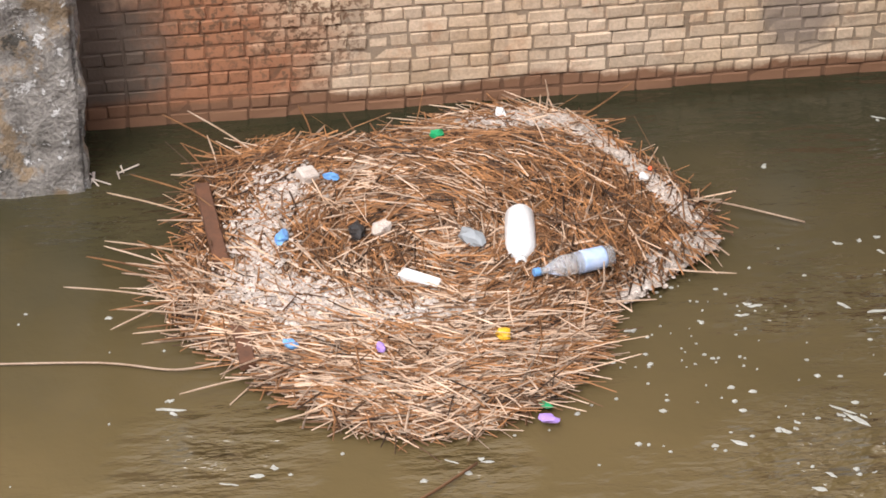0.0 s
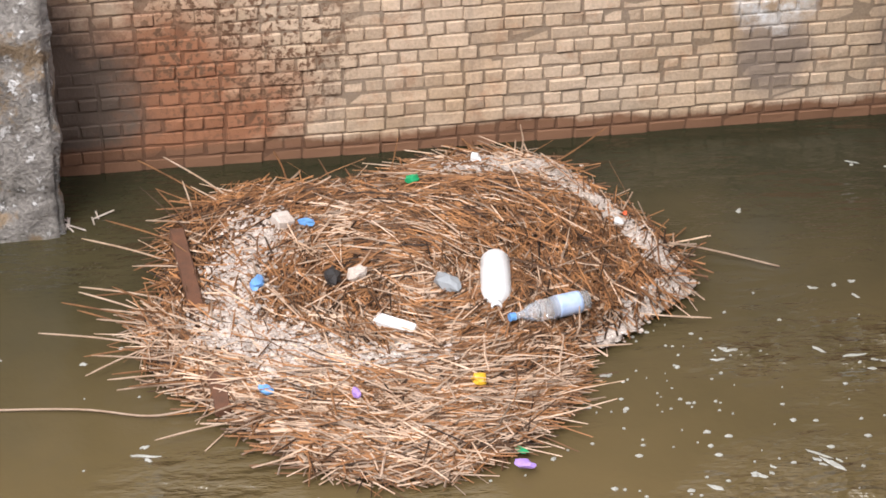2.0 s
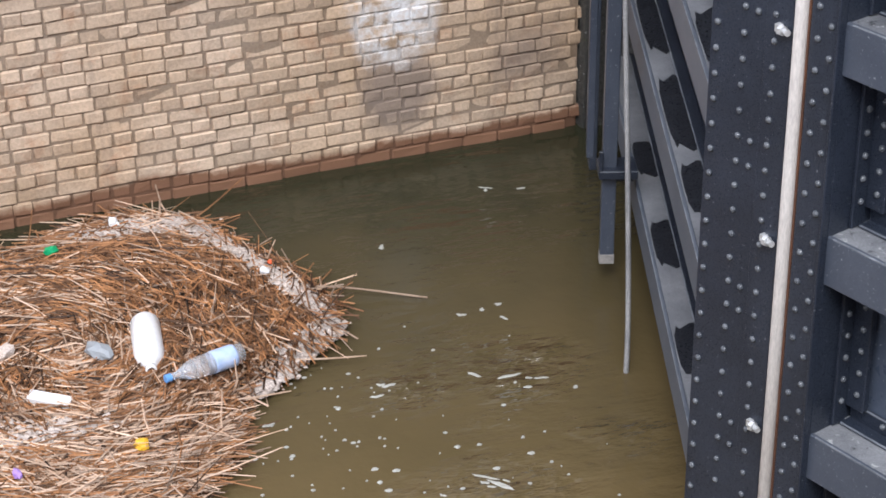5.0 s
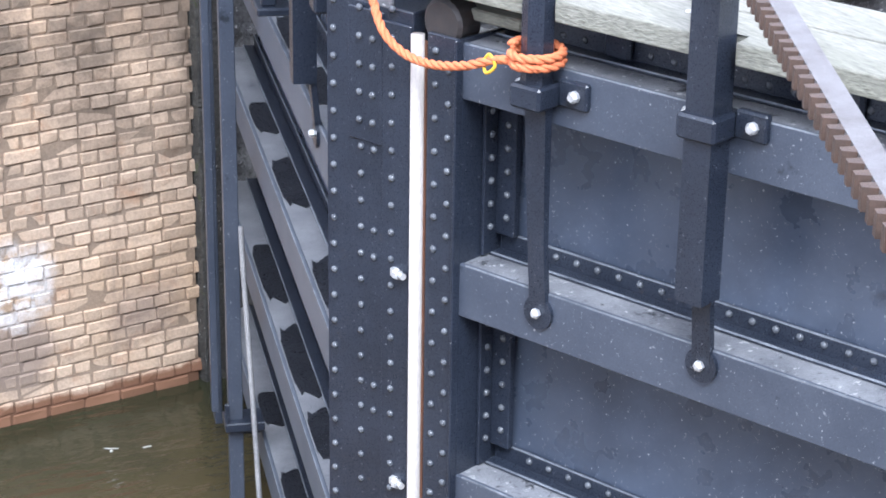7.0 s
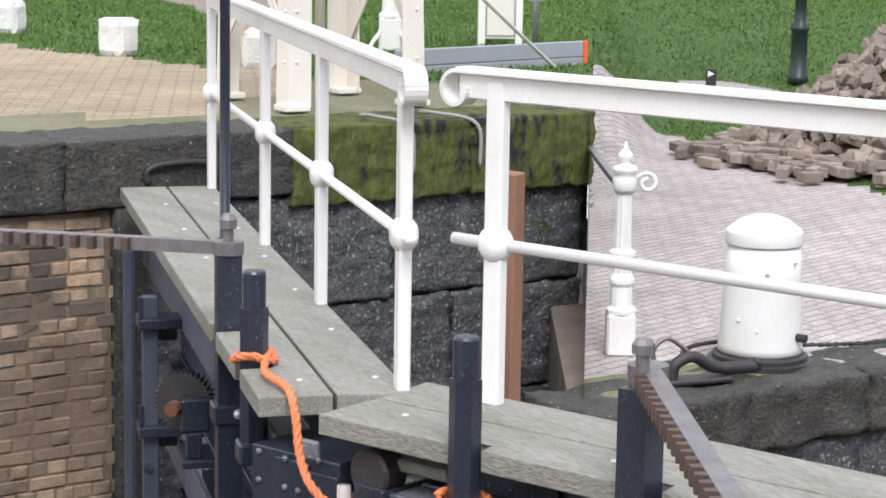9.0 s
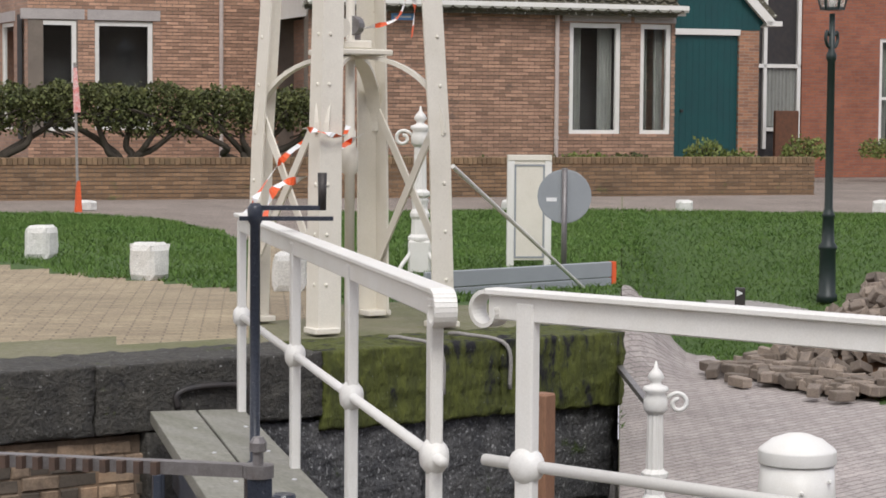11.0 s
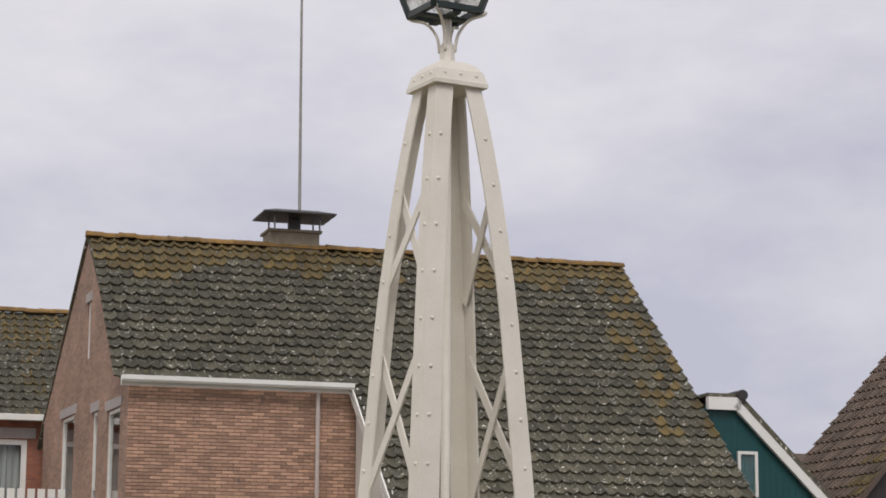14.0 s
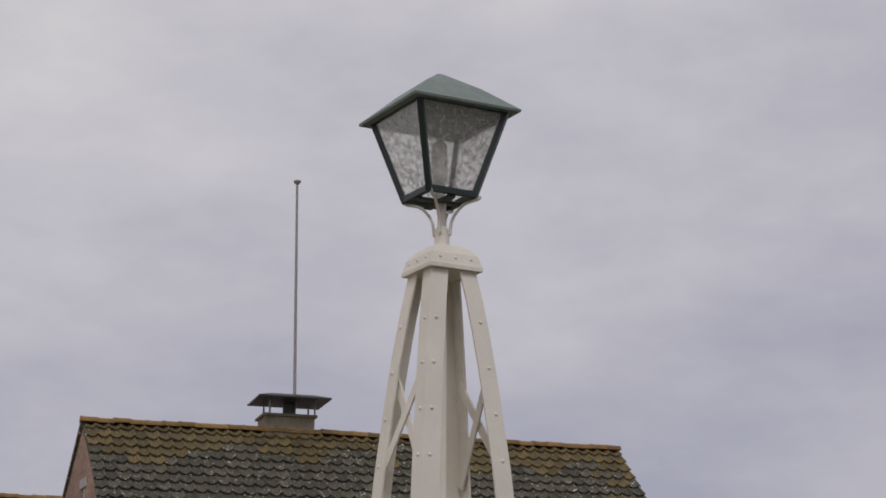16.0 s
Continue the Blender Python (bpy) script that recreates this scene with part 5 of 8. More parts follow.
tube(bm, spline([(2.6, 8.6, 0.08), (2.9, 8.5, 0.05), (3.23, 8.33, 0.015)], 6), 0.005, 6)
solid("branch", bm, STRAW_PALE, "thin pale branch reaching over the water", "branch", smooth=True)
bm = bmesh.new()
tube(bm, spline([(-0.6, 7.76, 0.01), (-0.1, 7.68, 0.015), (0.2, 7.57, 0.02), (0.4, 7.55, 0.05)], 6), 0.005, 6)
solid("branch", bm, STRAW_PALE, "long pale reed floating beside the raft", "branch", smooth=True)
bm = bmesh.new()
tube(bm, spline([(0.84, 6.4, 0.008), (1.1, 6.54, 0.014), (1.34, 6.7, 0.03)], 6), 0.006, 6)
solid("branch", bm, STRAW, "brown reed floating off the raft's lower rim", "branch", smooth=True)
bm = bmesh.new()
for k in range(9):
    x, y = -0.02 + random.Random(k).uniform(-0.1, 0.1), 9.3 + random.Random(k + 50).uniform(-0.06, 0.06)
    rod(bm, (x, y, 0.005), (x + random.Random(k + 9).uniform(-0.12, 0.12), y + 0.05, 0.02), 0.004, seg=5)
tagged(mesh_ob("floating_twigs", bm, FROTH), "few twigs drifting by the pier", "twigs", kind="stuff")

# foam flecks on the water, and pale pieces that stand in for sky glints
GLINTS = ((2.74, 6.71, 0.12, 0.06, 7), (1.36, 6.76, 0.1, 0.05, 4), (0.42, 6.8, 0.12, 0.04, 4), (0.23, 7.33, 0.1, 0.05, 3), (2.87, 6.81, 0.12, 0.05, 4), (2.76, 7.7, 0.06, 0.05, 3), (3.42, 7.53, 0.1, 0.05, 5), (3.41, 8.12, 0.08, 0.05, 4), (3.28, 8.97, 0.05, 0.03, 2), (4.01, 9.21, 0.1, 0.06, 3), (2.71, 6.34, 0.15, 0.08, 5))


def flecks():
    r = random.Random(77)
    bm = bmesh.new()
    n = 0
    while n < 130:
        if n < 80:
            x, y = r.gauss(2.35, 0.32), r.gauss(7.35, 0.4)
        elif n < 112:
            x, y = r.uniform(-0.6, 3.6), r.uniform(6.3, 8.2)
        else:
            x, y = r.gauss(3.1, 0.3), r.gauss(7.1, 0.4)
        dx, dy = x - RAFT[0], y - RAFT[1]
        if math.hypot(dx, dy) < raft_radius(math.atan2(dy, dx)) * 1.03 or x > 3.0 + (y - 5.3) * 0.36:
            continue
        n += 1
        rr = r.choice((0.003, 0.004, 0.005, 0.005, 0.006, 0.008, 0.012))
        k = 7
        ph = r.uniform(0, 6)
        lo = [(x + rr * (1.3 + 0.4 * math.sin(2 * i + ph)) * math.cos(2 * math.pi * i / k), y + rr * (1 + 0.3 * math.cos(3 * i + ph)) * math.sin(2 * math.pi * i / k), 0.001) for i in range(k)]
        rings(bm, [lo, [(x + (q[0] - x) * 0.7, y + (q[1] - y) * 0.7, 0.006) for q in lo]])
    for cx, cy, sx, sy, n in GLINTS:
        for _ in range(n):
            x, y = r.gauss(cx, sx), r.gauss(cy, sy)
            ln, wd = r.choice((0.01, 0.015, 0.02, 0.03, 0.06)) * r.uniform(0.8, 1.3), r.uniform(0.004, 0.013)
            turn = r.gauss(-0.45, 0.3)
            k, ph = 10, r.uniform(0, 6)
            lo = []
            for i in range(k):
                a = 2 * math.pi * i / k
                u, v = ln * math.cos(a) * (1 + 0.3 * math.sin(3 * a + ph)), wd * math.sin(a) * (1 + 0.5 * math.cos(2 * a + ph)) + 0.3 * wd * math.sin(4 * math.cos(a) + ph)
                lo.append((x + u * math.cos(turn) - v * math.sin(turn), y + u * math.sin(turn) + v * math.cos(turn), 0.001))
            rings(bm, [lo, [(x + (q[0] - x) * 0.8, y + (q[1] - y) * 0.8, 0.004) for q in lo]])
    return tagged(mesh_ob("flecks_and_glints", bm, FLECK_GLINT), "small white foam flecks, with pale pieces that stand in for sky glints", "foam", kind="stuff")


flecks()

# ---- lantern tower on the far quay ----
TOWER = Matrix.Translation((6.72, 11.1, 0)) @ pose(0, 0, 0, 0, 0, -2)


def tower_half(z):
    """Half the tower's width at a height."""
    zs, hs = (3.83, 4.9, 6.0, 7.16, 7.8, 8.25, 8.52), (0.465, 0.442, 0.39, 0.315, 0.252, 0.196, 0.15)
    return float(np.interp(z, zs, hs))


tower = thing("lantern_tower", "cream-painted iron lattice tower carrying a lantern", "lantern tower", TOWER)
levels = [3.83 + (8.52 - 3.83) * i / 22 for i in range(23)]
for sx, sy in ((-1, -1), (1, -1), (1, 1), (-1, 1)):
    bm = bmesh.new()
    loops = []
    for z in levels:
        h = tower_half(z)
        w, t = 0.15 - 0.035 * (z - 3.83) / 4.7, 0.013
        sec = [(h, h), (h - w, h), (h - w, h - t), (h - t, h - t), (h - t, h - w), (h, h - w)]
        if sx * sy < 0:
            sec = sec[::-1]
        loops.append([(sx * a, sy * b, z) for a, b in sec])
    rings(bm, loops)
    leg = part("leg", bm, CREAM, tower)
    bm = bmesh.new()
    slab(bm, (sx * 0.49, sy * 0.49, 3.815), (sx * 0.33, sy * 0.33, 3.85), 0.005)
    part("foot", bm, CREAM, leg, "rust-edged foot plate")
    for k in range(15):
        z = 4.1 + k * 0.29
        h = tower_half(z)
        for ax in (0, 1):
            bm = bmesh.new()
            p = Vector((sx * (h - 0.05), sy * (h + 0.001), z)) if ax == 0 else Vector((sx * (h + 0.001), sy * (h - 0.05), z))
            lathe(bm, [(0.013, -0.002), (0.011, 0.005), (0.004, 0.009)], 6, m=Matrix.Translation(p) @ (pose(0, 0, 0, 90 * sy * -1, 0, 0) if ax == 0 else pose(0, 0, 0, 0, 90 * sx, 0)))
            part("rivet", bm, CREAM, leg)


def on_face(face, a, z, inset=0.02):
    """A point on one of the four faces; a runs from -1 to 1 across it."""
    h = tower_half(z)
    x, y = a * (h - 0.05), -(h - inset)
    return Matrix.Rotation(face * math.pi / 2, 3, "Z") @ Vector((x, y, 0)) + Vector((0, 0, z))


for face in (1, 3):
    out = Matrix.Rotation(face * math.pi / 2, 3, "Z") @ Vector((0, -1, 0))
    for z0, z1 in ((4.15, 5.1), (5.93, 6.86), (7.2, 7.85)):
        for a in (-1, 1):
            bm = bmesh.new()
            bar(bm, on_face(face, a, z0, 0.015 if a < 0 else 0.03), on_face(face, -a, z1, 0.015 if a < 0 else 0.03), 0.06, 0.012, out)
            part("brace", bm, CREAM, tower)
for sx, sy in ((-1, -1), (1, -1), (1, 1), (-1, 1)):
    # a quarter-arch rib from each leg to the middle plate
    bm = bmesh.new()
    loops = []
    side = Vector((-sy, sx, 0)).normalized() * 0.045
    for i in range(13):
        t = math.pi / 2 * i / 12
        z = 4.98 + 0.45 * math.sin(t)
        k = 0.05 + (tower_half(4.98) - 0.07) * math.cos(t)
        c = Vector((sx * k, sy * k, z))
        n = Vector((sx * math.cos(t) * 0.7, sy * math.cos(t) * 0.7, math.sin(t))).normalized() * 0.012
        loops.append([c - side - n, c + side - n, c + side + n, c - side + n])
    rings(bm, loops)
    part("arch_rib", bm, CREAM, tower)
bm = bmesh.new()
slab(bm, (-0.19, -0.19, 5.44), (0.19, 0.19, 5.475), 0.008)
slab(bm, (-0.1, -0.1, 5.475), (0.1, 0.1, 5.53), 0.01)
part("winch_plate", bm, CREAM, tower)
bm = bmesh.new()
bar(bm, (-0.13, -0.1, 5.5), (-0.16, -0.14, 5.92), 0.05, 0.03, (0, 1, 0), 0.035, 0.02)
lathe(bm, [(0.06, -0.02), (0.06, 0.02)], 14, m=Matrix.Translation((-0.13, -0.11, 5.6)) @ pose(0, 0, 0, 90, 0, 0))
part("winch_lever", bm, CREAM, tower)
bm = bmesh.new()
lathe(bm, [(0.06, -0.035), (0.06, 0.035)], 14, m=Matrix.Translation((0.02, 0.0, 5.62)) @ pose(0, 0, 0, 0, 90, 30))
slab(bm, (-0.02, -0.02, 5.5), (0.06, 0.02, 5.62))
part("winch_wheel", bm, STEEL, tower, "small grey winch wheel")
bm = bmesh.new()
lathe(bm, [(0.03, 3.83), (0.03, 4.72), (0.05, 4.74), (0.05, 4.86), (0.036, 4.9), (0.036, 4.98), (0.028, 5.0), (0.028, 8.5)], 14)
part("hoist_pipe", bm, CREAM, tower, smooth=True)
bm = bmesh.new()
for z, h in ((8.50, 0.175),):
    loops = []
    for zz, hh in ((8.49, 0.188), (8.515, 0.188), (8.53, 0.182), (8.59, 0.165), (8.635, 0.13), (8.665, 0.085), (8.675, 0.03)):
        loops.append([(-hh, -hh, zz), (hh, -hh, zz), (hh, hh, zz), (-hh, hh, zz)])
    rings(bm, loops)
head = part("head", bm, CREAM, tower, "riveted cap plate")
for sx, sy in ((-1, 0), (0, -1), (1, 0), (0, 1)):
    for k in (-0.11, 0.0, 0.11):
        bm = bmesh.new()
        bmesh.ops.create_icosphere(bm, subdivisions=1, radius=0.013, matrix=Matrix.Translation((sx * 0.172 + sy * k, sy * 0.172 + sx * k, 8.56)))
        part("rivet", bm, CREAM, head)
bm = bmesh.new()
lathe(bm, [(0.05, 8.67), (0.048, 8.78), (0.03, 8.8), (0.028, 8.93), (0.022, 8.99)], 8)
part("neck", bm, CREAM, tower)
for k in range(4):
    a = math.pi / 4 + k * math.pi / 2
    c, s = math.cos(a), math.sin(a)
    bm = bmesh.new()
    tube(bm, spline([(c * 0.05, s * 0.05, 8.74), (c * 0.07, s * 0.07, 8.85), (c * 0.14, s * 0.14, 8.935), (c * 0.235, s * 0.235, 8.965), (c * 0.25, s * 0.25, 8.985)], 5), 0.01, 6)
    part("bracket", bm, CREAM, tower, smooth=True)

lantern = thing("lantern", "four-sided dark green lantern with dirty panes and a zinc roof", "lantern", TOWER @ Matrix.Translation((-0.02, 0.0, 8.955)) @ Matrix.Scale(0.97, 4))
B, T, H0, H1 = 0.165, 0.325, 0.02, 0.6
corner = lambda sx, sy, f: Vector((sx * (B + (T - B) * f), sy * (B + (T - B) * f), H0 + (H1 - H0) * f))
cs = ((-1, -1), (1, -1), (1, 1), (-1, 1))
for i in range(4):
    bm = bmesh.new()
    bar(bm, corner(*cs[i], 0), corner(*cs[i], 1), 0.038, 0.038)
    part("corner_bar", bm, LAMP_GREEN, lantern)
    j = (i + 1) % 4
    bm = bmesh.new()
    bar(bm, corner(*cs[i], 0.03), corner(*cs[j], 0.03), 0.035, 0.04)
    part("frame_bar", bm, LAMP_GREEN, lantern)
    bm = bmesh.new()
    bar(bm, corner(*cs[i], 0.98), corner(*cs[j], 0.98), 0.03, 0.035)
    part("frame_bar", bm, LAMP_GREEN, lantern)
    bm = bmesh.new()
    q = [corner(*cs[i], 0.06) * 0.97, corner(*cs[j], 0.06) * 0.97, corner(*cs[j], 0.97) * 0.985, corner(*cs[i], 0.97) * 0.985]
    n = (q[1] - q[0]).cross(q[3] - q[0]).normalized() * 0.004
    hexa(bm, [q[0] - n, q[1] - n, q[2] - n, q[3] - n, q[0] + n, q[1] + n, q[2] + n, q[3] + n])
    ob = part("pane", bm, DIRTY_GLASS, lantern, "dirty glass pane")
    ob.visible_shadow = False
bm = bmesh.new()
loops = [[(-h, -h, z), (h, -h, z), (h, h, z), (-h, h, z)] for h, z in ((0.39, 0.575), (0.395, 0.59), (0.2, 0.76), (0.02, 0.885))]
rings(bm, loops)
part("roof", bm, VERDIGRIS, lantern, "weathered green-grey zinc roof")
bm = bmesh.new()
lathe(bm, [(0.03, 0.02), (0.03, 0.1), (0.018, 0.12)], 12)
lathe(bm, [(0.035, 0.12), (0.055, 0.2), (0.05, 0.4), (0.02, 0.43)], 14)
part("lamp_bulb", bm, PLASTIC_WHITE, lantern, "unlit milky bulb", smooth=True)
bm = bmesh.new()
slab(bm, (-B, -0.03, 0.0), (B, 0.03, 0.02), 0.004)
slab(bm, (-0.03, -B, -0.004), (0.03, B, 0.016), 0.004)
part("base_plate", bm, LAMP_GREEN, lantern)


def ribbon(pts, w, label):
    """A twisted strip of red and white tape."""
    line = spline(pts, 9)
    t = thing("barrier_tape", label, "tape", group="barrier tapes")
    k = 0
    i = 0
    while i < len(line) - 1:
        j = min(i + 3, len(line) - 1)
        bm = bmesh.new()
        prev = None
        for p in range(i, j + 1):
            d = (line[min(p + 1, len(line) - 1)] - line[max(p - 1, 0)]).normalized()
            s = d.cross(Vector((math.sin(p * 0.35), 0.3, math.cos(p * 0.35)))).normalized() * w / 2
            a, b = bm.verts.new(line[p] - s), bm.verts.new(line[p] + s)
            if prev:
                bm.faces.new((prev[0], a, b, prev[1]))
            prev = (a, b)
        part("stripe", bm, ORANGE if k % 2 else PLASTIC_WHITE, t)
        k += 1
        i = j
    return t


TF = TOWER @ Vector((-0.465, -0.465, 0))
ribbon([(TF.x - 0.02, TF.y + 0.13, 5.0), (TF.x - 0.02, TF.y - 0.02, 4.99), (TF.x + 0.14, TF.y - 0.02, 4.96), (TF.x + 0.2, TF.y + 0.0, 5.02)], 0.035, "red and white tape knotted round a tower leg")
ribbon([(6.75, 11.0, 4.97), (6.5, 10.95, 4.85), (6.3, 10.9, 4.72), (6.1, 10.9, 4.66), (5.85, 10.6, 4.5)], 0.05, "red and white barrier tape hanging from the tower")
ribbon([(6.6, 11.2, 4.98), (6.35, 11.2, 4.85), (6.15, 11.2, 4.62), (5.95, 11.0, 4.5)], 0.045, "loose red and white tape beside the tower leg")
ribbon([(6.75, 11.0, 5.6), (6.95, 10.95, 5.66), (7.0, 10.9, 5.8), (7.05, 10.9, 5.75), (7.0, 10.85, 5.55)], 0.03, "red and white tape caught at the winch")


# ---- ornate white iron posts ----
def ornate_post(x, y, z, k, turn, label):
    t = thing("iron_post", label, "iron post", pose(x, y, z, 0, 0, turn) @ Matrix.Scale(k, 4), group="ornate iron posts")
    bm = bmesh.new()
    slab(bm, (-0.075, -0.075, 0), (0.075, 0.075, 0.22), 0.012)
    lathe(bm, [(0.08, 0.22), (0.08, 0.24), (0.06, 0.26), (0.055, 0.36), (0.066, 0.38), (0.066, 0.4), (0.05, 0.43)], 12)
    part("base", bm, WHITE, t)
    bm = bmesh.new()
    loops = []
    for r0, z0 in ((0.05, 0.43), (0.052, 0.46), (0.06, 0.49), (0.045, 0.5), (0.07, 0.52), (0.07, 0.54), (0.045, 0.56), (0.04, 0.84), (0.05, 0.85)):
        loops.append([((r0 - (0.005 if i % 2 else 0)) * math.cos(math.pi * i / 10), (r0 - (0.005 if i % 2 else 0)) * math.sin(math.pi * i / 10), z0) for i in range(20)])
    rings(bm, loops)
    part("shaft", bm, WHITE, t)
    bm = bmesh.new()
    lathe(bm, [(0.05, 0.85), (0.062, 0.87), (0.062, 0.92), (0.05, 0.95), (0.068, 0.965), (0.06, 0.985), (0.03, 0.995), (0.025, 1.01), (0.045, 1.03), (0.03, 1.06), (0.012, 1.08), (0.004, 1.115)], 16)
    part("finial", bm, WHITE, t, "turned pointed finial", smooth=True)
    bm = bmesh.new()
    pts = [(0.05, 0, 0.92)]
    for i in range(22):
        a = math.pi * 0.75 - math.pi * 2.3 * i / 21
        rr = 0.055 - 0.035 * i / 21
        pts.append((0.115 + rr * math.cos(a), 0, 0.90 + rr * math.sin(a)))
    tube(bm, pts, 0.012, 6)
    part("scroll", bm, WHITE, t, smooth=True)
    return t


ornate_post(6.95, 8.45, 2.73, 1.0, -35, "ornate white cast-iron post on the low quay")
p2 = ornate_post(9.52, 14.62, ground_at(9.52, 14.62), 1.22, 145, "ornate white cast-iron post near the tower")
for k in range(4):
    a = math.pi / 4 + k * math.pi / 2
    bm = bmesh.new()
    tube(bm, spline([(0.06 * math.cos(a), 0.06 * math.sin(a), 0.2), (0.1 * math.cos(a), 0.1 * math.sin(a), 0.12), (0.17 * math.cos(a), 0.17 * math.sin(a), 0.05), (0.19 * math.cos(a), 0.19 * math.sin(a), 0.0)], 5), 0.014, 6)
    part("claw", bm, WHITE, p2, smooth=True)

# big white mooring bollard
t = thing("bollard", "broad white mooring bollard with a domed cap", "bollard", Matrix.Translation((7.45, 7.93, 2.73)))
bm = bmesh.new()
lathe(bm, [(0.27, 0.0), (0.27, 0.025), (0.245, 0.03), (0.245, 0.05), (0.225, 0.06), (0.222, 0.07)], 36)
part("base_ring", bm, IRON, t, "dark iron base ring")
bm = bmesh.new()
lathe(bm, [(0.218, 0.06), (0.215, 0.1), (0.195, 0.45), (0.185, 0.62)], 36)
part("drum", bm, WHITE, t, smooth=True)
bm = bmesh.new()
lathe(bm, [(0.186, 0.618), (0.186, 0.62), (0.196, 0.622), (0.197, 0.626), (0.197, 0.684), (0.196, 0.688), (0.188, 0.698), (0.13, 0.742), (0.06, 0.768), (0.005, 0.776)], 36)
part("cap", bm, WHITE, t, smooth=True)
for a, z in ((-2.2, 0.5), (-2.4, 0.2), (-2.9, 0.25), (-1.4, 0.55)):
    bm = bmesh.new()
    p = Vector((0.205 * math.cos(a), 0.205 * math.sin(a), z))
    bmesh.ops.create_icosphere(bm, subdivisions=1, radius=0.013, matrix=Matrix.Translation(p))
    part("rivet", bm, WHITE, t)
bm = bmesh.new()
a = -1.25
rod(bm, (0.2 * math.cos(a), 0.2 * math.sin(a), 0.16), (0.26 * math.cos(a), 0.26 * math.sin(a), 0.16), 0.022, seg=10)
part("peg", bm, IRON, t)
laid_rope("mooring_cable", [(6.75, 8.1, 2.76), (7.0, 8.06, 2.76), (7.25, 8.25, 2.77), (7.6, 8.25, 2.77), (7.9, 7.95, 2.77), (8.6, 7.8, 2.77), (10.5, 7.7, 2.77)], 0.014, IRON, "dark wire cable lying behind the bollard", "cable")
t = thing("rope_cleat", "black iron fairlead on the low quay edge", "cleat", pose(6.82, 7.72, 2.74, 0, 0, -12))
bm = bmesh.new()
slab(bm, (-0.18, -0.06, 0.0), (0.2, 0.06, 0.03), 0.01)
part("plate", bm, IRON, t)
bm = bmesh.new()
tube(bm, spline([(-0.12, 0, 0.02), (-0.1, 0, 0.1), (0.0, 0, 0.13), (0.12, 0.0, 0.07), (0.32, 0, 0.06), (0.36, 0, 0.08)], 6), [0.03] * 20 + [0.035] * 11, 8)
part("horn", bm, IRON, t, smooth=True)
bm = bmesh.new()
tube(bm, spline([(-0.16, 0.05, 0.03), (-0.2, 0.05, 0.16), (-0.12, 0.05, 0.22), (0.0, 0.04, 0.14)], 6), 0.012, 6)
part("shackle", bm, STEEL, t, smooth=True)
bm = bmesh.new()
bar(bm, (7.82, 9.86, 3.62), (6.98, 8.5, 3.58), 0.035, 0.03)
solid("tie_bar", bm, STEEL, "slanting grey tie bar from the quay to the iron post", "tie bar")
for x0, y0, x1, y1 in ((6.35, 9.9, 6.5, 9.79), (6.75, 9.9, 6.95, 9.79)):
    bm = bmesh.new()
    tube(bm, spline([(x0, y0 + 0.15, 3.85), (x0, y0, 3.86), (x1, y1 - 0.02, 3.8), (x1 + 0.02, y1 - 0.03, 3.55)], 6), 0.012, 6)
    solid("loose_cable", bm, CONCRETE, "grey cable drooping over the mossy quay edge", "cable", group="loose cables", smooth=True)

# ---- things on the quay and banks ----
def white_stone(x, y, w, h, turn, seed):
    bm = rough_block((-w / 2, -w / 2, 0), (w / 2, w / 2, h), 4, 0.012, 6.0, seed, 0.02)
    return solid("kerb_stone", bm, STONE_WHITE, "low white-painted kerb stone with dark scuffs", "kerb stone", pose(x, y, ground_at(x, y) - 0.02, 0, 0, turn), "white kerb stones")


STONE_WHITE = surface("whitewashed_stone", (0.75, 0.74, 0.7), (0.6, 0.59, 0.55), 0.15, 0.5, 0.012, 0.5, 0.8, spots=[((0.15, 0.14, 0.13), 0.06, 0.14), ((0.3, 0.29, 0.26), 0.02, 0.1)])
for i, (x, y, w, h) in enumerate(((7.27, 14.98, 0.25, 0.31), (7.32, 17.2, 0.24, 0.3), (7.69, 13.54, 0.24, 0.3), (19.79, 23.48, 0.21, 0.18), (17.62, 24.71, 0.21, 0.18), (22.1, 21.9, 0.21, 0.2), (12.3, 27.3, 0.22, 0.16), (10.0, 28.4, 0.22, 0.24), (7.5, 19.9, 0.24, 0.3))):
    white_stone(x, y, w, h, 20 + i * 17, i + 1)

g = ground_at(10.0, 13.3)
t = thing("traffic_sign", "round traffic sign seen from its plain grey back", "traffic sign", pose(10.0, 13.3, g - 0.1, 0, 0, -36))
bm = bmesh.new()
rod(bm, (0, 0, 0), (0, 0, 0.98), 0.022, seg=10)
part("pole", bm, STEEL, t, smooth=True)
bm = bmesh.new()
lathe(bm, [(0.2, -0.004), (0.21, -0.008), (0.21, 0.008), (0.2, 0.01)], 40, m=Matrix.Translation((0, 0.03, 0.76)) @ pose(0, 0, 0, 90, 0, 0))
part("disc", bm, SLATE_GREY, t, "grey disc back")
bm = bmesh.new()
slab(bm, (-0.14, 0.018, 0.72), (-0.06, 0.022, 0.75))
part("sticker", bm, PLASTIC_WHITE, t, "small worn sticker")

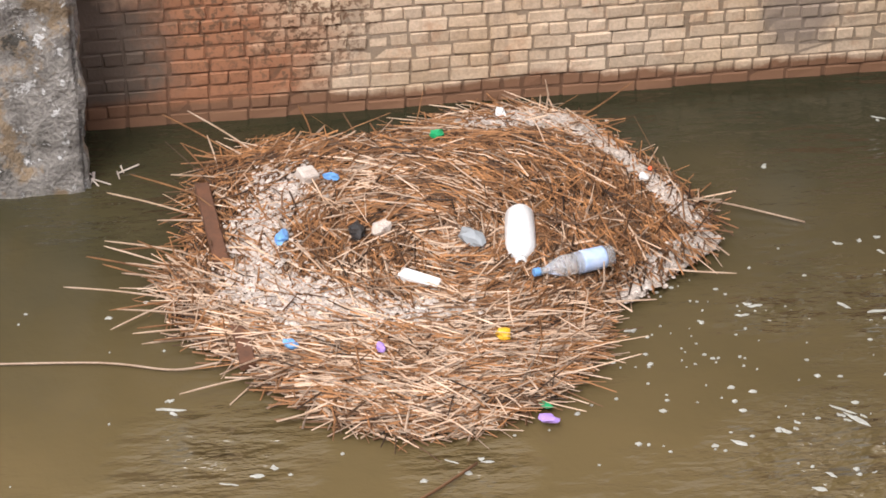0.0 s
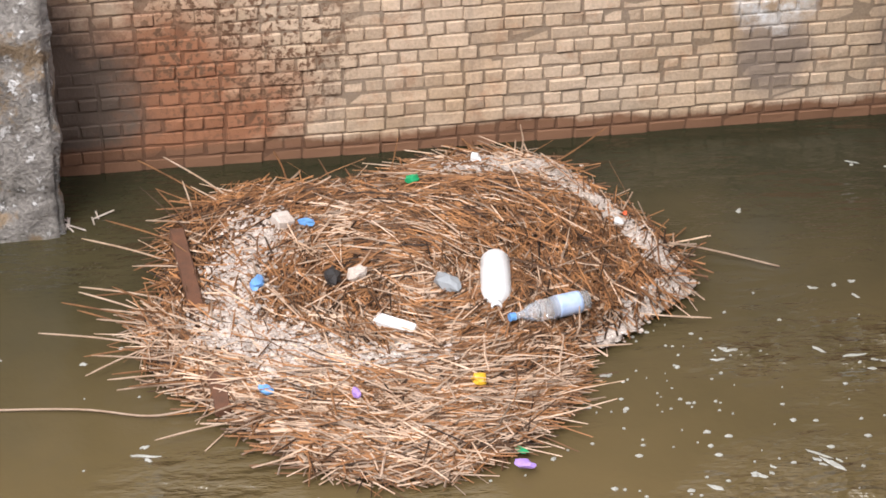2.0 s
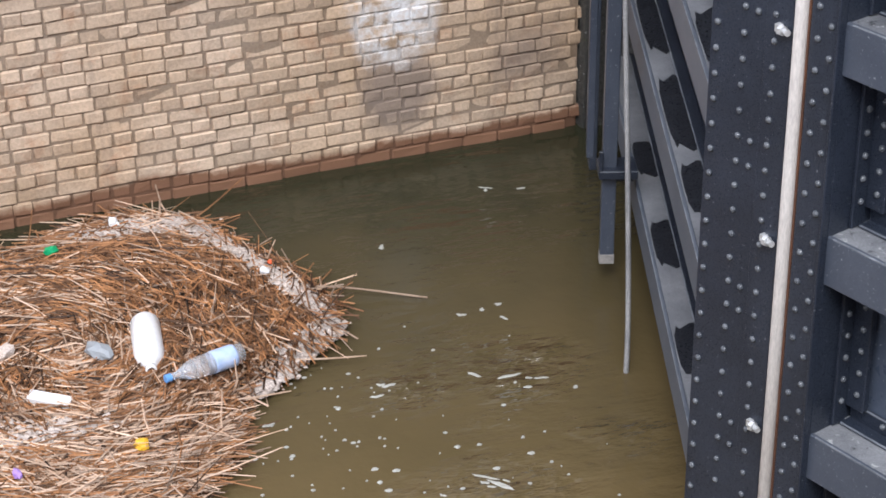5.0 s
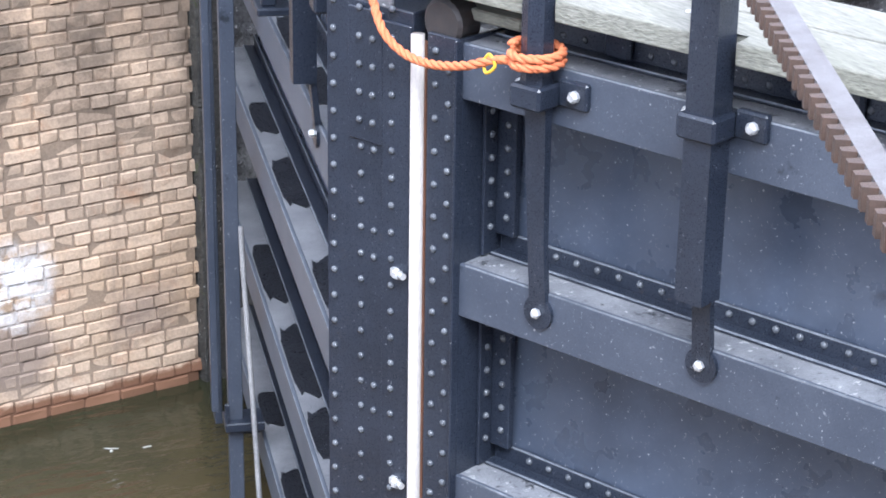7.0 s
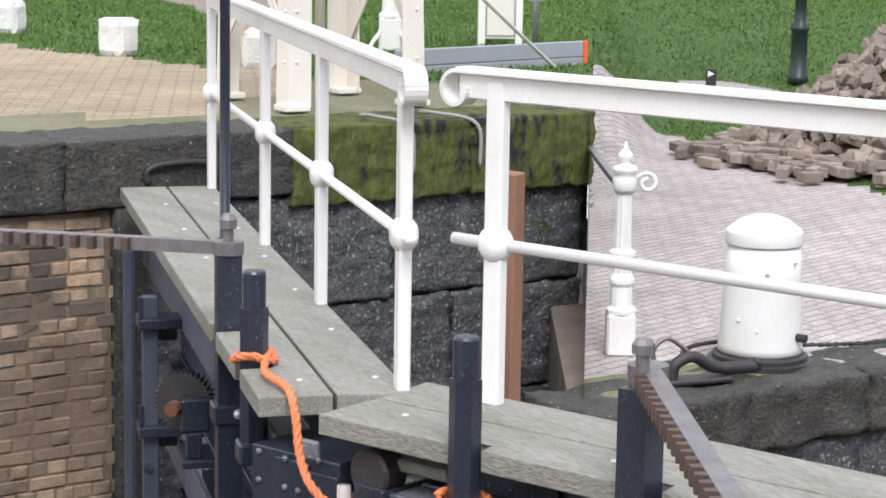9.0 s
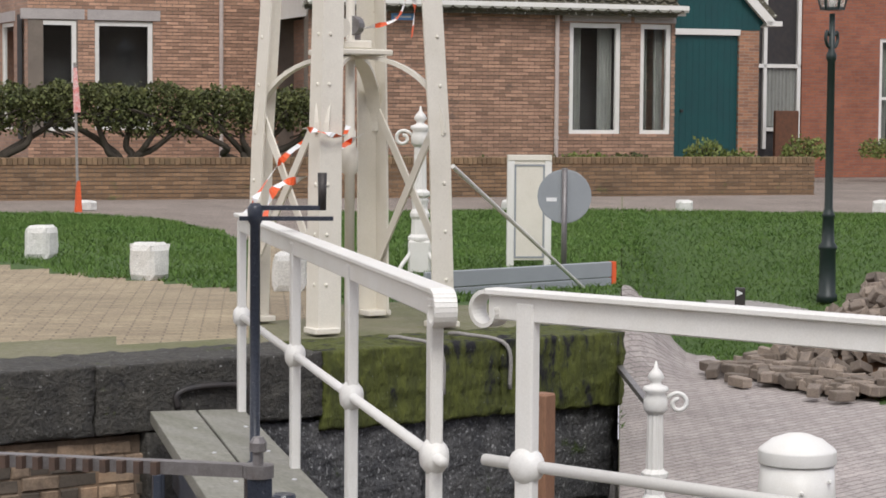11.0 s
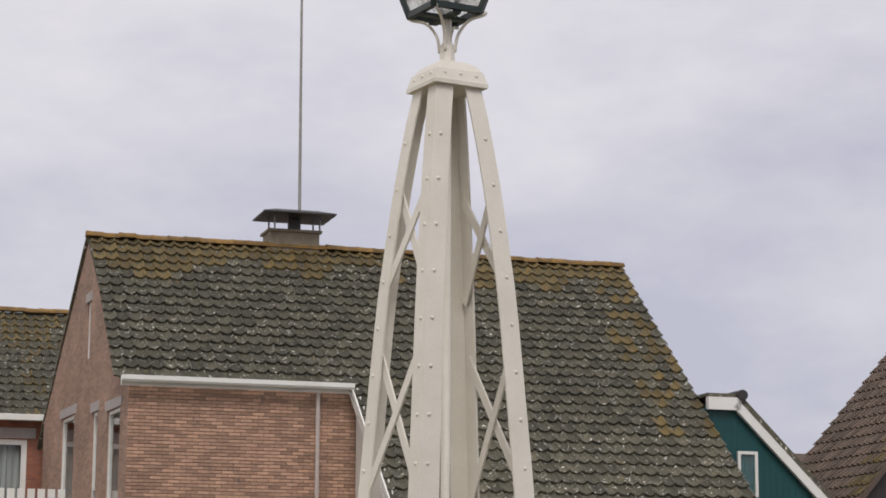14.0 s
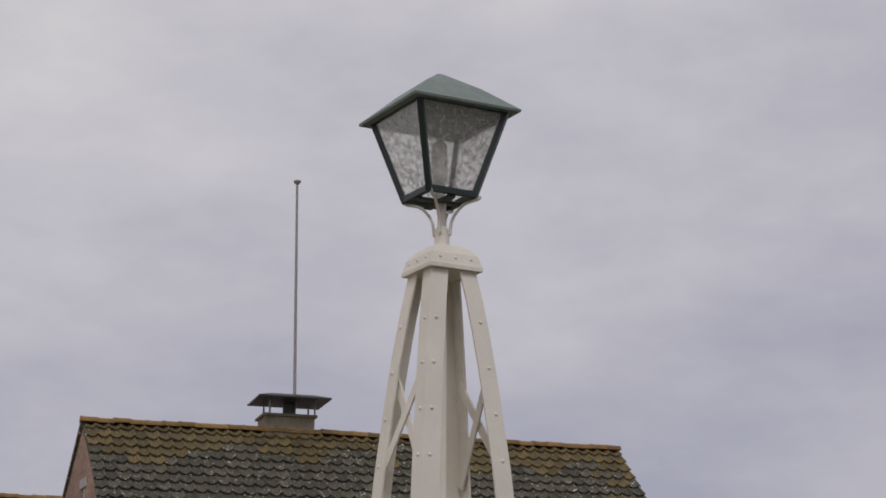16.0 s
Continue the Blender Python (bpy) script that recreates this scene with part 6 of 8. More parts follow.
g = ground_at(10.75, 14.8)
t = thing("info_board", "weathered pale information board on two posts", "notice board", pose(10.75, 14.8, g - 0.12, 0, 0, -28))
for x in (-0.16, 0.16):
    bm = bmesh.new()
    slab(bm, (x - 0.03, -0.025, 0), (x + 0.03, 0.025, 1.05), 0.004)
    part("post", bm, WHITE, t)
bm = bmesh.new()
slab(bm, (-0.14, -0.02, 0.18), (0.14, 0.012, 1.03), 0.004)
slab(bm, (-0.19, -0.03, 1.03), (0.19, 0.03, 1.08), 0.004)
part("panel", bm, CREAM, t, "faded sheet")
bm = bmesh.new()
for lo, hi in (((-0.13, -0.026, 0.2), (0.13, -0.021, 0.215)), ((-0.13, -0.026, 0.985), (0.13, -0.021, 1.0)), ((-0.13, -0.026, 0.215), (-0.115, -0.021, 0.985)), ((0.115, -0.026, 0.215), (0.13, -0.021, 0.985))):
    slab(bm, lo, hi)
part("frame", bm, SLATE_GREY, t, "thin grey frame")

g = ground_at(9.4, 12.8)
t = thing("barrier_board", "long grey barrier board with orange end plates", "barrier", pose(8.25, 12.6, 3.70, 0, 0, 7))
for z in (0.03, 0.152):
    bm = bmesh.new()
    slab(bm, (0, -0.02, z), (1.85, 0.02, z + 0.118), 0.006)
    part("board", bm, SLATE_GREY, t)
bm = bmesh.new()
slab(bm, (1.852, -0.024, 0.03), (1.895, 0.024, 0.27), 0.004)
part("end_plate", bm, ORANGE, t, "orange end plate")
bm = bmesh.new()
bar(bm, (1.55, 0.05, 0.02), (1.52, 0.05, 0.17), 0.06, 0.05, (0, 1, 0), 0.02, 0.02)
part("reflector", bm, ORANGE, t, "orange reflector")
bm = bmesh.new()
slab(bm, (1.6, -0.1, 0.0), (1.86, 0.1, 0.03), 0.006)
slab(bm, (0.1, -0.1, 0.0), (0.36, 0.1, 0.03), 0.006)
part("foot", bm, SLATE_GREY, t)
tr = TOWER @ Vector((0.46, -0.44, 4.78))
bm = bmesh.new()
rod(bm, tr, (9.75, 12.7, 3.78), 0.014, seg=8)
solid("stay_cable", bm, WHITE, "pale stay cable from the tower to the ground", "cable")

g = ground_at(11.99, 26.92)
t = thing("marker_pole", "thin pole with a furled red and white pennant", "pole", pose(11.99, 26.92, g, 0, 0, 0))
bm = bmesh.new()
rod(bm, (0, 0, 0), (-0.04, 0, 2.02), 0.02, seg=8)
part("pole", bm, CONCRETE, t)
bm = bmesh.new()
bar(bm, (-0.02, -0.03, 1.35), (-0.05, -0.03, 1.95), 0.1, 0.02, (0, 1, 0), 0.05, 0.02)
part("pennant", bm, TAPE, t, "furled red-white cloth")
bm = bmesh.new()
bar(bm, (0, -0.01, 0), (0, -0.01, 0.42), 0.09, 0.06, (0, 1, 0), 0.045, 0.04)
part("foot", bm, ORANGE, t, "orange foot")

# street lamp
LX, LY = 15.95, 16.57
t = thing("street_lamp", "dark green cast-iron street lamp with a six-sided lantern", "street lamp", pose(LX, LY, ground_at(LX, LY), 0, 0, 15))
bm = bmesh.new()
lathe(bm, [(0.11, 0.0), (0.11, 0.08), (0.09, 0.1), (0.085, 0.55), (0.1, 0.57), (0.1, 0.6), (0.07, 0.64), (0.06, 0.9), (0.075, 0.92), (0.06, 0.95), (0.045, 1.0), (0.04, 2.55), (0.055, 2.57), (0.055, 2.62), (0.035, 2.66), (0.03, 3.05)], 16)
part("column", bm, LAMP_GREEN, t, smooth=True)
bm = bmesh.new()
for s in (-1, 1):
    tube(bm, spline([(0, 0, 2.72), (s * 0.07, 0, 2.7), (s * 0.12, 0, 2.78), (s * 0.1, 0, 2.86), (s * 0.06, 0, 2.82)], 5), 0.018, 6)
part("scroll_arms", bm, LAMP_GREEN, t, smooth=True)
cage = lambda i, f: Vector(((0.12 + 0.12 * f) * math.cos(math.pi * i / 3), (0.12 + 0.12 * f) * math.sin(math.pi * i / 3), 3.1 + 0.46 * f))
for i in range(6):
    bm = bmesh.new()
    bar(bm, cage(i, 0), cage(i, 1), 0.022, 0.022)
    part("frame_bar", bm, LAMP_GREEN, t)
    bm = bmesh.new()
    bar(bm, cage(i, 0), cage(i + 1, 0), 0.022, 0.03)
    part("frame_bar", bm, LAMP_GREEN, t)
    bm = bmesh.new()
    bar(bm, cage(i, 1), cage(i + 1, 1), 0.022, 0.03)
    part("frame_bar", bm, LAMP_GREEN, t)
    bm = bmesh.new()
    q = [cage(i, 0.04) * 1.0, cage(i + 1, 0.04), cage(i + 1, 0.96), cage(i, 0.96)]
    n = (q[1] - q[0]).cross(q[3] - q[0]).normalized() * 0.003
    hexa(bm, [p - n for p in q] + [p + n for p in q])
    ob = part("pane", bm, DIRTY_GLASS, t)
    ob.visible_shadow = False
bm = bmesh.new()
lathe(bm, [(0.285, 3.55), (0.29, 3.57), (0.13, 3.72), (0.1, 3.74), (0.07, 3.8), (0.08, 3.83), (0.03, 3.86), (0.01, 3.92)], 12)
part("roof", bm, SLATE_GREY, t, "grey metal lantern roof")
bm = bmesh.new()
lathe(bm, [(0.02, 3.1), (0.04, 3.16), (0.05, 3.35), (0.03, 3.42)], 12)
part("lamp_bulb", bm, PLASTIC_WHITE, t, "unlit milky bulb", smooth=True)
bm = bmesh.new()
slab(bm, (-0.7, -0.5, -0.06), (0.45, 0.5, 0.012), 0.01)
solid("concrete_slab", bm, CONCRETE, "flat pale concrete slab in the grass", "slab", pose(15.75, 17.15, ground_at(15.75, 17.15) + 0.01, 0, 0, -35))
t = thing("marker_post", "short black marker post with a white arrow", "marker post", pose(15.2, 17.1, ground_at(15.2, 17.1), 0, 0, -42))
bm = bmesh.new()
slab(bm, (-0.055, -0.05, 0), (0.055, 0.05, 0.36), 0.008)
part("post", bm, IRON, t)
bm = bmesh.new()
upright_plate(bm, [(-0.035, 0.27), (0.035, 0.305), (-0.035, 0.34)], -0.054, -0.049)
part("arrow", bm, PLASTIC_WHITE, t, "white arrow")

# heap of old paving bricks
HEAP_BRICK = surface("old_clinker", (0.3, 0.245, 0.195), (0.16, 0.13, 0.11), 0.12, 0.5, 0.012, 0.6, 0.85, vary=0.35, spots=[((0.3, 0.27, 0.23), 0.06, -0.05)])
HX, HY = 14.75, 13.3
heap = thing("brick_heap", "loose heap of old brown paving bricks", "brick heap", Matrix.Translation((HX, HY, 2.73)) @ Matrix.Diagonal((1, 1, 1.2, 1)))
bm = bmesh.new()
lathe(bm, [(2.15, -0.05), (1.7, 0.12), (1.2, 0.45), (0.6, 0.9), (0.05, 1.15)], 40)
for v in bm.verts:
    v.co *= 1 + 0.06 * noise.noise(v.co * 1.5)
part("core", bm, LITTER, heap, "packed dark core")
bm = bmesh.new()
slab(bm, (-0.105, -0.052, -0.034), (0.105, 0.052, 0.034), 0.006)
me = bpy.data.meshes.new("brick")
bm.to_mesh(me)
bm.free()
me.materials.append(HEAP_BRICK)
r = random.Random(8)
for k in range(620):
    a = r.uniform(2.3, 5.0) if k < 520 else r.uniform(0, 6.28)
    d = math.sqrt(r.uniform(0.0, 1.0)) * 2.15 if k > 60 else r.uniform(1.9, 2.5)
    z = float(np.interp(d, (0, 0.6, 1.2, 1.7, 2.1, 3), (1.15, 0.92, 0.47, 0.16, 0.05, 0.03)))
    flat = d > 1.9
    ob = new("brick", me)
    ob.parent = heap
    ob.matrix_basis = pose(d * math.cos(a), d * math.sin(a), z + r.uniform(0.0, 0.04), r.gauss(0, 4) if flat else r.gauss(0, 28), r.gauss(0, 4) if flat else r.gauss(0, 28), r.uniform(0, 360))

# ---- houses behind the street; x along the front, y to the back ----
HOUSE = Matrix.Translation((20.19, 31.89, 0)) @ pose(0, 0, 0, 0, 0, -14.25)
HD, BD = (0.9692, -0.2462), (0.2462, 0.9692)
HOUSE_BRICK = masonry("house_brick", HD, 0.22, 0.0625, (0.46, 0.23, 0.13), (0.24, 0.125, 0.085), (0.34, 0.28, 0.22), [((0.2, 0.14, 0.1), 0.9, -0.12), ((0.45, 0.32, 0.22), 0.5, -0.05)])
GABLE_BRICK = masonry("gable_brick", BD, 0.22, 0.0625, (0.44, 0.27, 0.19), (0.3, 0.19, 0.14), (0.3, 0.25, 0.21), [((0.14, 0.12, 0.1), 0.9, 0.0)])
RED_BRICK = masonry("red_brick", HD, 0.22, 0.0625, (0.36, 0.13, 0.07), (0.28, 0.1, 0.06), (0.2, 0.14, 0.12))
GARDEN_BRICK = masonry("garden_brick", HD, 0.21, 0.062, (0.24, 0.15, 0.085), (0.17, 0.1, 0.06), (0.12, 0.1, 0.07), [((0.11, 0.11, 0.05), 0.6, 0.0)])
LINTEL = surface("grey_lintel", (0.46, 0.42, 0.4), (0.37, 0.335, 0.32), 0.3, 0.5, 0.015, 0.4, 0.85)
TILE = surface("mossy_roof_tile", (0.07, 0.066, 0.048), (0.125, 0.112, 0.074), 0.25, 0.45, 0.03, 0.8, 0.85, vary=0.35, islands=0.35, spots=[((0.05, 0.05, 0.036), 0.3, 0.3), ((0.26, 0.18, 0.05), 0.14, 0.24), ((0.68, 0.66, 0.6), 0.09, 0.36)])
TILE_TOP = surface("lichened_roof_tile", (0.1, 0.085, 0.05), (0.2, 0.135, 0.04), 0.25, 0.5, 0.03, 0.8, 0.88, vary=0.3, islands=0.3, spots=[((0.38, 0.19, 0.03), 0.12, 0.22), ((0.42, 0.4, 0.34), 0.06, 0.05)])
CHIMNEY = surface("stained_brown_render", (0.33, 0.28, 0.21), (0.19, 0.16, 0.115), 0.2, 0.5, 0.02, 0.7, 0.9)
BRICK_FACE = surface("sandy_red_brick", (0.48, 0.29, 0.195), (0.34, 0.205, 0.145), 0.35, 0.5, 0.02, 0.4, 0.88, vary=0.26, islands=0.3, spots=[((0.21, 0.145, 0.115), 0.5, 0.3), ((0.55, 0.4, 0.3), 0.3, 0.12)])
GARDEN_FACE = surface("mossy_garden_brick", (0.27, 0.165, 0.09), (0.15, 0.1, 0.06), 0.5, 0.5, 0.02, 0.5, 0.9, vary=0.2, islands=0.26, spots=[((0.14, 0.135, 0.05), 0.3, 0.25)])
WALL_MORTAR = surface("house_mortar", (0.23, 0.19, 0.155), (0.13, 0.11, 0.09), 0.6, 0.5, 0.01, 0.5, 0.9)
TILE_RIDGE = surface("lichened_ridge_tile", (0.34, 0.18, 0.035), (0.13, 0.095, 0.05), 0.14, 0.6, 0.03, 0.8, 0.9, islands=0.25, vary=0.25, spots=[((0.07, 0.06, 0.04), 0.12, 0.1)])
TILE_BROWN = surface("brown_roof_tile", (0.14, 0.1, 0.075), (0.1, 0.075, 0.06), 0.6, 0.5, 0.03, 0.7, 0.85, islands=0.3, spots=[((0.3, 0.26, 0.2), 0.1, -0.2)])
PINK_PIPE = surface("faded_pipe", (0.56, 0.49, 0.45), (0.46, 0.39, 0.36), 0.3, 0.5, 0.01, 0.2, 0.6)


def wall_with_openings(a0, a1, z0, z1, holes, th=0.28):
    """A wall in x and z with openings right through it; its front is at y = 0."""
    xs = sorted({a0, a1, *[h[0] for h in holes], *[h[1] for h in holes]})
    zs = sorted({z0, z1, *[h[2] for h in holes], *[h[3] for h in holes]})
    bm = bmesh.new()
    for x, x2 in zip(xs, xs[1:]):
        run = None
        for z, z2 in zip(zs, zs[1:]):
            c = ((x + x2) / 2, (z + z2) / 2)
            if not any(h[0] < c[0] < h[1] and h[2] < c[1] < h[3] for h in holes):
                slab(bm, (x, 0, z), (x2, th, z2))
    bmesh.ops.remove_doubles(bm, verts=bm.verts[:], dist=0.0005)
    return bm


def window(parent, x0, x1, z0, z1, frame_w=0.085, mid=(), curtain=True, sill=True):
    """A white casement in an opening: frame, pane, curtains and a dark box for the dim room behind."""
    ob = thing("window", "", "")
    ob.parent = parent
    for k in ("label", "category"):
        if k in ob:
            del ob[k]
    bm = bmesh.new()
    for a in ((x0, z0, x1, z0 + frame_w), (x0, z1 - frame_w, x1, z1), (x0, z0 + frame_w, x0 + frame_w, z1 - frame_w), (x1 - frame_w, z0 + frame_w, x1, z1 - frame_w)):
        slab(bm, (a[0], 0.03, a[1]), (a[2], 0.11, a[3]))
    for zz in mid:
        slab(bm, (x0 + frame_w, 0.035, zz - 0.03), (x1 - frame_w, 0.1, zz + 0.03))
    part("frame", bm, WHITE, ob, "white painted frame")
    bm = bmesh.new()
    slab(bm, (x0 + frame_w, 0.065, z0 + frame_w), (x1 - frame_w, 0.073, z1 - frame_w))
    g = part("pane", bm, GLASS, ob)
    g.visible_shadow = False
    if curtain:
        for s0, s1 in ((x0 + frame_w, x0 + frame_w + (x1 - x0) * 0.22), (x1 - frame_w - (x1 - x0) * 0.3, x1 - frame_w)):
            bm = bmesh.new()
            n = 14
            lo = [(s0 + (s1 - s0) * i / n, 0.2 + 0.03 * math.sin(i * 1.9), z0 + frame_w) for i in range(n + 1)]
            hi = [(p[0], p[1], z1 - frame_w) for p in lo]
            rings(bm, [lo, hi], close=False, cap=False)
            part("curtain", bm, CURTAIN, ob, "pale net curtain")
    # near-black box behind the pane; the room's dimness is in its colour
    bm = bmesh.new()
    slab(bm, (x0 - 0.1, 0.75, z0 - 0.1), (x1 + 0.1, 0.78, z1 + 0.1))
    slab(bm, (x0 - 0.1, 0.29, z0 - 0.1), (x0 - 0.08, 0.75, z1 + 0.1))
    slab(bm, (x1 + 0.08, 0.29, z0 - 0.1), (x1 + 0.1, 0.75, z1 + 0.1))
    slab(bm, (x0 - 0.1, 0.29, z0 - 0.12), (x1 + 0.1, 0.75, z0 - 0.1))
    part("room", bm, DARK_ROOM, ob, "dark box for the dim room behind")
    return ob


def lintel(parent, x0, x1, z0, z1):
    bm = bmesh.new()
    slab(bm, (x0, -0.022, z0), (x1, 0.1, z1), 0.004)
    return part("lintel", bm, LINTEL, parent, "grey concrete lintel")


house = thing("house", "brick house with a long mossy tiled roof and white windows", "house", HOUSE)
# wing set back, with two low windows
bm = wall_with_openings(-5.88, 0.2, 3.6, 9.72, [(-5.6, -5.0, 4.66, 6.66), (-4.66, -3.59, 4.66, 6.66)])
for v in bm.verts:
    v.co.y += 3.3
wing = part("wall", bm, WALL_MORTAR, house)
window(house, -5.86, -4.98, 4.62, 6.68, 0.1, curtain=False).matrix_basis = Matrix.Translation((0, 3.28, 0))
window(house, -4.66, -3.59, 4.66, 6.66, 0.08, curtain=False).matrix_basis = Matrix.Translation((0, 3.3, 0))
for x0, x1 in ((-6.0, -4.85), (-4.8, -3.45)):
    lintel(house, x0, x1, 6.68, 6.87).matrix_basis = Matrix.Translation((0, 3.3, 0))
# long low front
bm = wall_with_openings(-1.55, 5.45, 3.6, 7.02, [(3.35, 4.36, 4.66, 6.68), (4.75, 5.37, 4.66, 6.68)])
front = part("wall", bm, WALL_MORTAR, house)
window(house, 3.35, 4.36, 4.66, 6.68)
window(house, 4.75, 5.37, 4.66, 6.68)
lintel(house, 3.2, 4.55, 6.7, 6.86)
lintel(house, 4.62, 5.46, 6.7, 6.86)
# side walls
bm = bmesh.new()
slope = 0.827
rz = lambda b: 7.0 + slope * (b + 0.2)
rings(bm, [[(5.2, 0.28, 3.6), (5.2, 12.0, 3.6), (5.2, 12.0, 9.0), (5.2, 7.3, 13.0), (5.2, 0.28, rz(0.28) - 0.1)], [(5.45, 0.28, 3.6), (5.45, 12.0, 3.6), (5.45, 12.0, 9.0), (5.45, 7.3, 13.0), (5.45, 0.28, rz(0.28) - 0.1)]])
part("wall", bm, GABLE_BRICK, house)
bm = bmesh.new()
slab(bm, (-0.9, 0.28, 3.6), (-0.65, 3.4, 6.75))
part("porch_wall", bm, GABLE_BRICK, house)
n = 20
for i in range(n):
    b0, b1 = 0.05 + 3.2 * i / n, 0.05 + 3.2 * (i + 1) / n - 0.02
    bm = bmesh.new()
    hexa(bm, [(-1.57, b0, 6.7), (-1.53, b0, 6.7), (-1.53, b1, 6.7), (-1.57, b1, 6.7), (-1.57, b0, rz(b0) - 0.05), (-1.53, b0, rz(b0) - 0.05), (-1.53, b1, rz(b1) - 0.05), (-1.57, b1, rz(b1) - 0.05)])
    part("cladding_board", bm, WHITE, house)
# gable end, a little splayed; y here runs to the back from the wing's corner
GABLE = Matrix.Translation((-5.88, 3.3, 0)) @ pose(0, 0, 0, 0, 0, 90 + 4.4)
gab = [(0.62, 1.7, 7.4, 9.35), (2.6, 3.05, 7.4, 9.45), (4.8, 6.1, 7.45, 9.6), (3.55, 3.85, 10.6, 11.75), (1.15, 2.25, 4.66, 6.66), (4.7, 5.3, 4.7, 6.7), (5.6, 6.3, 4.7, 6.7)]
bm = wall_with_openings(0.0, 8.1, 3.6, 9.7, [g for g in gab if g[3] < 9.7])
top = lambda x: 9.72 + 0.84 * (x if x < 4.05 else 8.1 - x)
cuts = (0, 3.55, 3.85, 4.05, 8.1)
lower, uppers = bm, []
for x, x2 in zip(cuts, cuts[1:]):
    bm = bmesh.new()
    uppers.append(bm)
    if x == 3.55:
        slab(bm, (x, 0, 9.7), (x2, 0.28, 10.6))
        bm = bmesh.new()
        uppers.append(bm)
        hexa(bm, [(x, 0, 11.75), (x2, 0, 11.75), (x2, 0.28, 11.75), (x, 0.28, 11.75), (x, 0, top(x)), (x2, 0, top(x2)), (x2, 0.28, top(x2)), (x, 0.28, top(x))])
    else:
        hexa(bm, [(x, 0, 9.7), (x2, 0, 9.7), (x2, 0.28, 9.7), (x, 0.28, 9.7), (x, 0, top(x)), (x2, 0, top(x2)), (x2, 0.28, top(x2)), (x, 0.28, top(x))])
for bm in [lower] + uppers:
    for v in bm.verts:
        v.co = GABLE @ Matrix.Diagonal((1, -1, 1, 1)) @ v.co
    bmesh.ops.recalc_face_normals(bm, faces=bm.faces[:])
    part("gable_wall", bm, GABLE_BRICK, house, "brown brick gable")
for x0, x1, z0, z1 in gab:
    wdw = window(house, x0, x1, z0, z1, 0.07, mid=(z0 + 0.55,) if 2.5 < x0 < 3 else (), curtain=False)
    wdw.matrix_basis = GABLE @ Matrix.Diagonal((1, -1, 1, 1))
    ob = lintel(house, x0 - 0.15, x1 + 0.15, z1 + 0.01, z1 + 0.2)
    ob.matrix_basis = GABLE @ Matrix.Diagonal((1, -1, 1, 1))

# roof deck under the tiles
bm = bmesh.new()
hexa(bm, [(-1.68, -0.25, rz(-0.25) - 0.16), (5.37, -0.25, rz(-0.25) - 0.16), (5.36, 3.3, rz(3.3) - 0.16), (-1.68, 3.3, rz(3.3) - 0.16), (-1.68, -0.25, rz(-0.25) - 0.06), (5.37, -0.25, rz(-0.25) - 0.06), (5.36, 3.3, rz(3.3) - 0.06), (-1.68, 3.3, rz(3.3) - 0.06)])
roof = part("roof", bm, TILE, house, "steep roof of dark mossy tiles")
bm = bmesh.new()
hexa(bm, [(-6.02, 3.32, rz(3.32) - 0.161), (5.37, 3.32, rz(3.32) - 0.161), (5.37, 7.3, rz(7.3) - 0.161), (-6.2, 7.3, rz(7.3) - 0.161), (-6.02, 3.32, rz(3.32) - 0.061), (5.37, 3.32, rz(3.32) - 0.061), (5.37, 7.3, rz(7.3) - 0.061), (-6.2, 7.3, rz(7.3) - 0.061)])
part("roof", bm, TILE, house, "steep roof of dark mossy tiles")
bm = bmesh.new()
hexa(bm, [(-6.25, 7.3, rz(7.3) - 0.161), (5.37, 7.3, rz(7.3) - 0.161), (5.37, 12.6, 8.7), (-6.6, 12.6, 8.7), (-6.25, 7.3, rz(7.3) - 0.061), (5.37, 7.3, rz(7.3) - 0.061), (5.37, 12.6, 8.8), (-6.6, 12.6, 8.8)])
part("roof", bm, TILE, house, "steep roof of dark mossy tiles")
bm = bmesh.new()
for x0, b0, b1 in ((-1.7, -0.25, 3.2),):
    bar(bm, (x0, b0, rz(b0) - 0.05), (x0, b1, rz(b1) - 0.05), 0.03, 0.2, (0, 0, 1))
part("verge_board", bm, WHITE, house)
for x0, x1, y, z, lbl in ((-1.63, 5.55, -0.3, 6.95, "gutter"), (-6.05, -1.67, 3.02, 9.78, "gutter")):
    bm = bmesh.new()
    sec = [(-0.07, 0.06), (-0.07, -0.02), (-0.04, -0.06), (0.05, -0.06), (0.07, -0.02), (0.07, 0.06), (0.058, 0.06), (0.055, -0.01), (0.03, -0.045), (-0.03, -0.045), (-0.058, -0.01), (-0.058, 0.06)]
    rings(bm, [[(x, y + a, z + b) for a, b in sec] for x in (x0, x1)])
    slab(bm, (x0, y + 0.075, z - 0.12), (x1, y + 0.1, z + 0.05))
    part(lbl, bm, WHITE, house, "white gutter")
for x, y, z1, mt in ((-2.32, 3.2, 9.72, PINK_PIPE), (3.08, -0.06, 6.9, PINK_PIPE)):
    bm = bmesh.new()
    rod(bm, (x, y, 3.7), (x, y, z1), 0.04, seg=10)
    for z in (4.6, 6.2, 7.8, 9.2):
        if z < z1:
            lathe(bm, [(0.048, z - 0.03), (0.048, z + 0.03)], 10, at=(x, y, 0))
    part("downpipe", bm, mt, house, "faded pink downpipe", smooth=False)
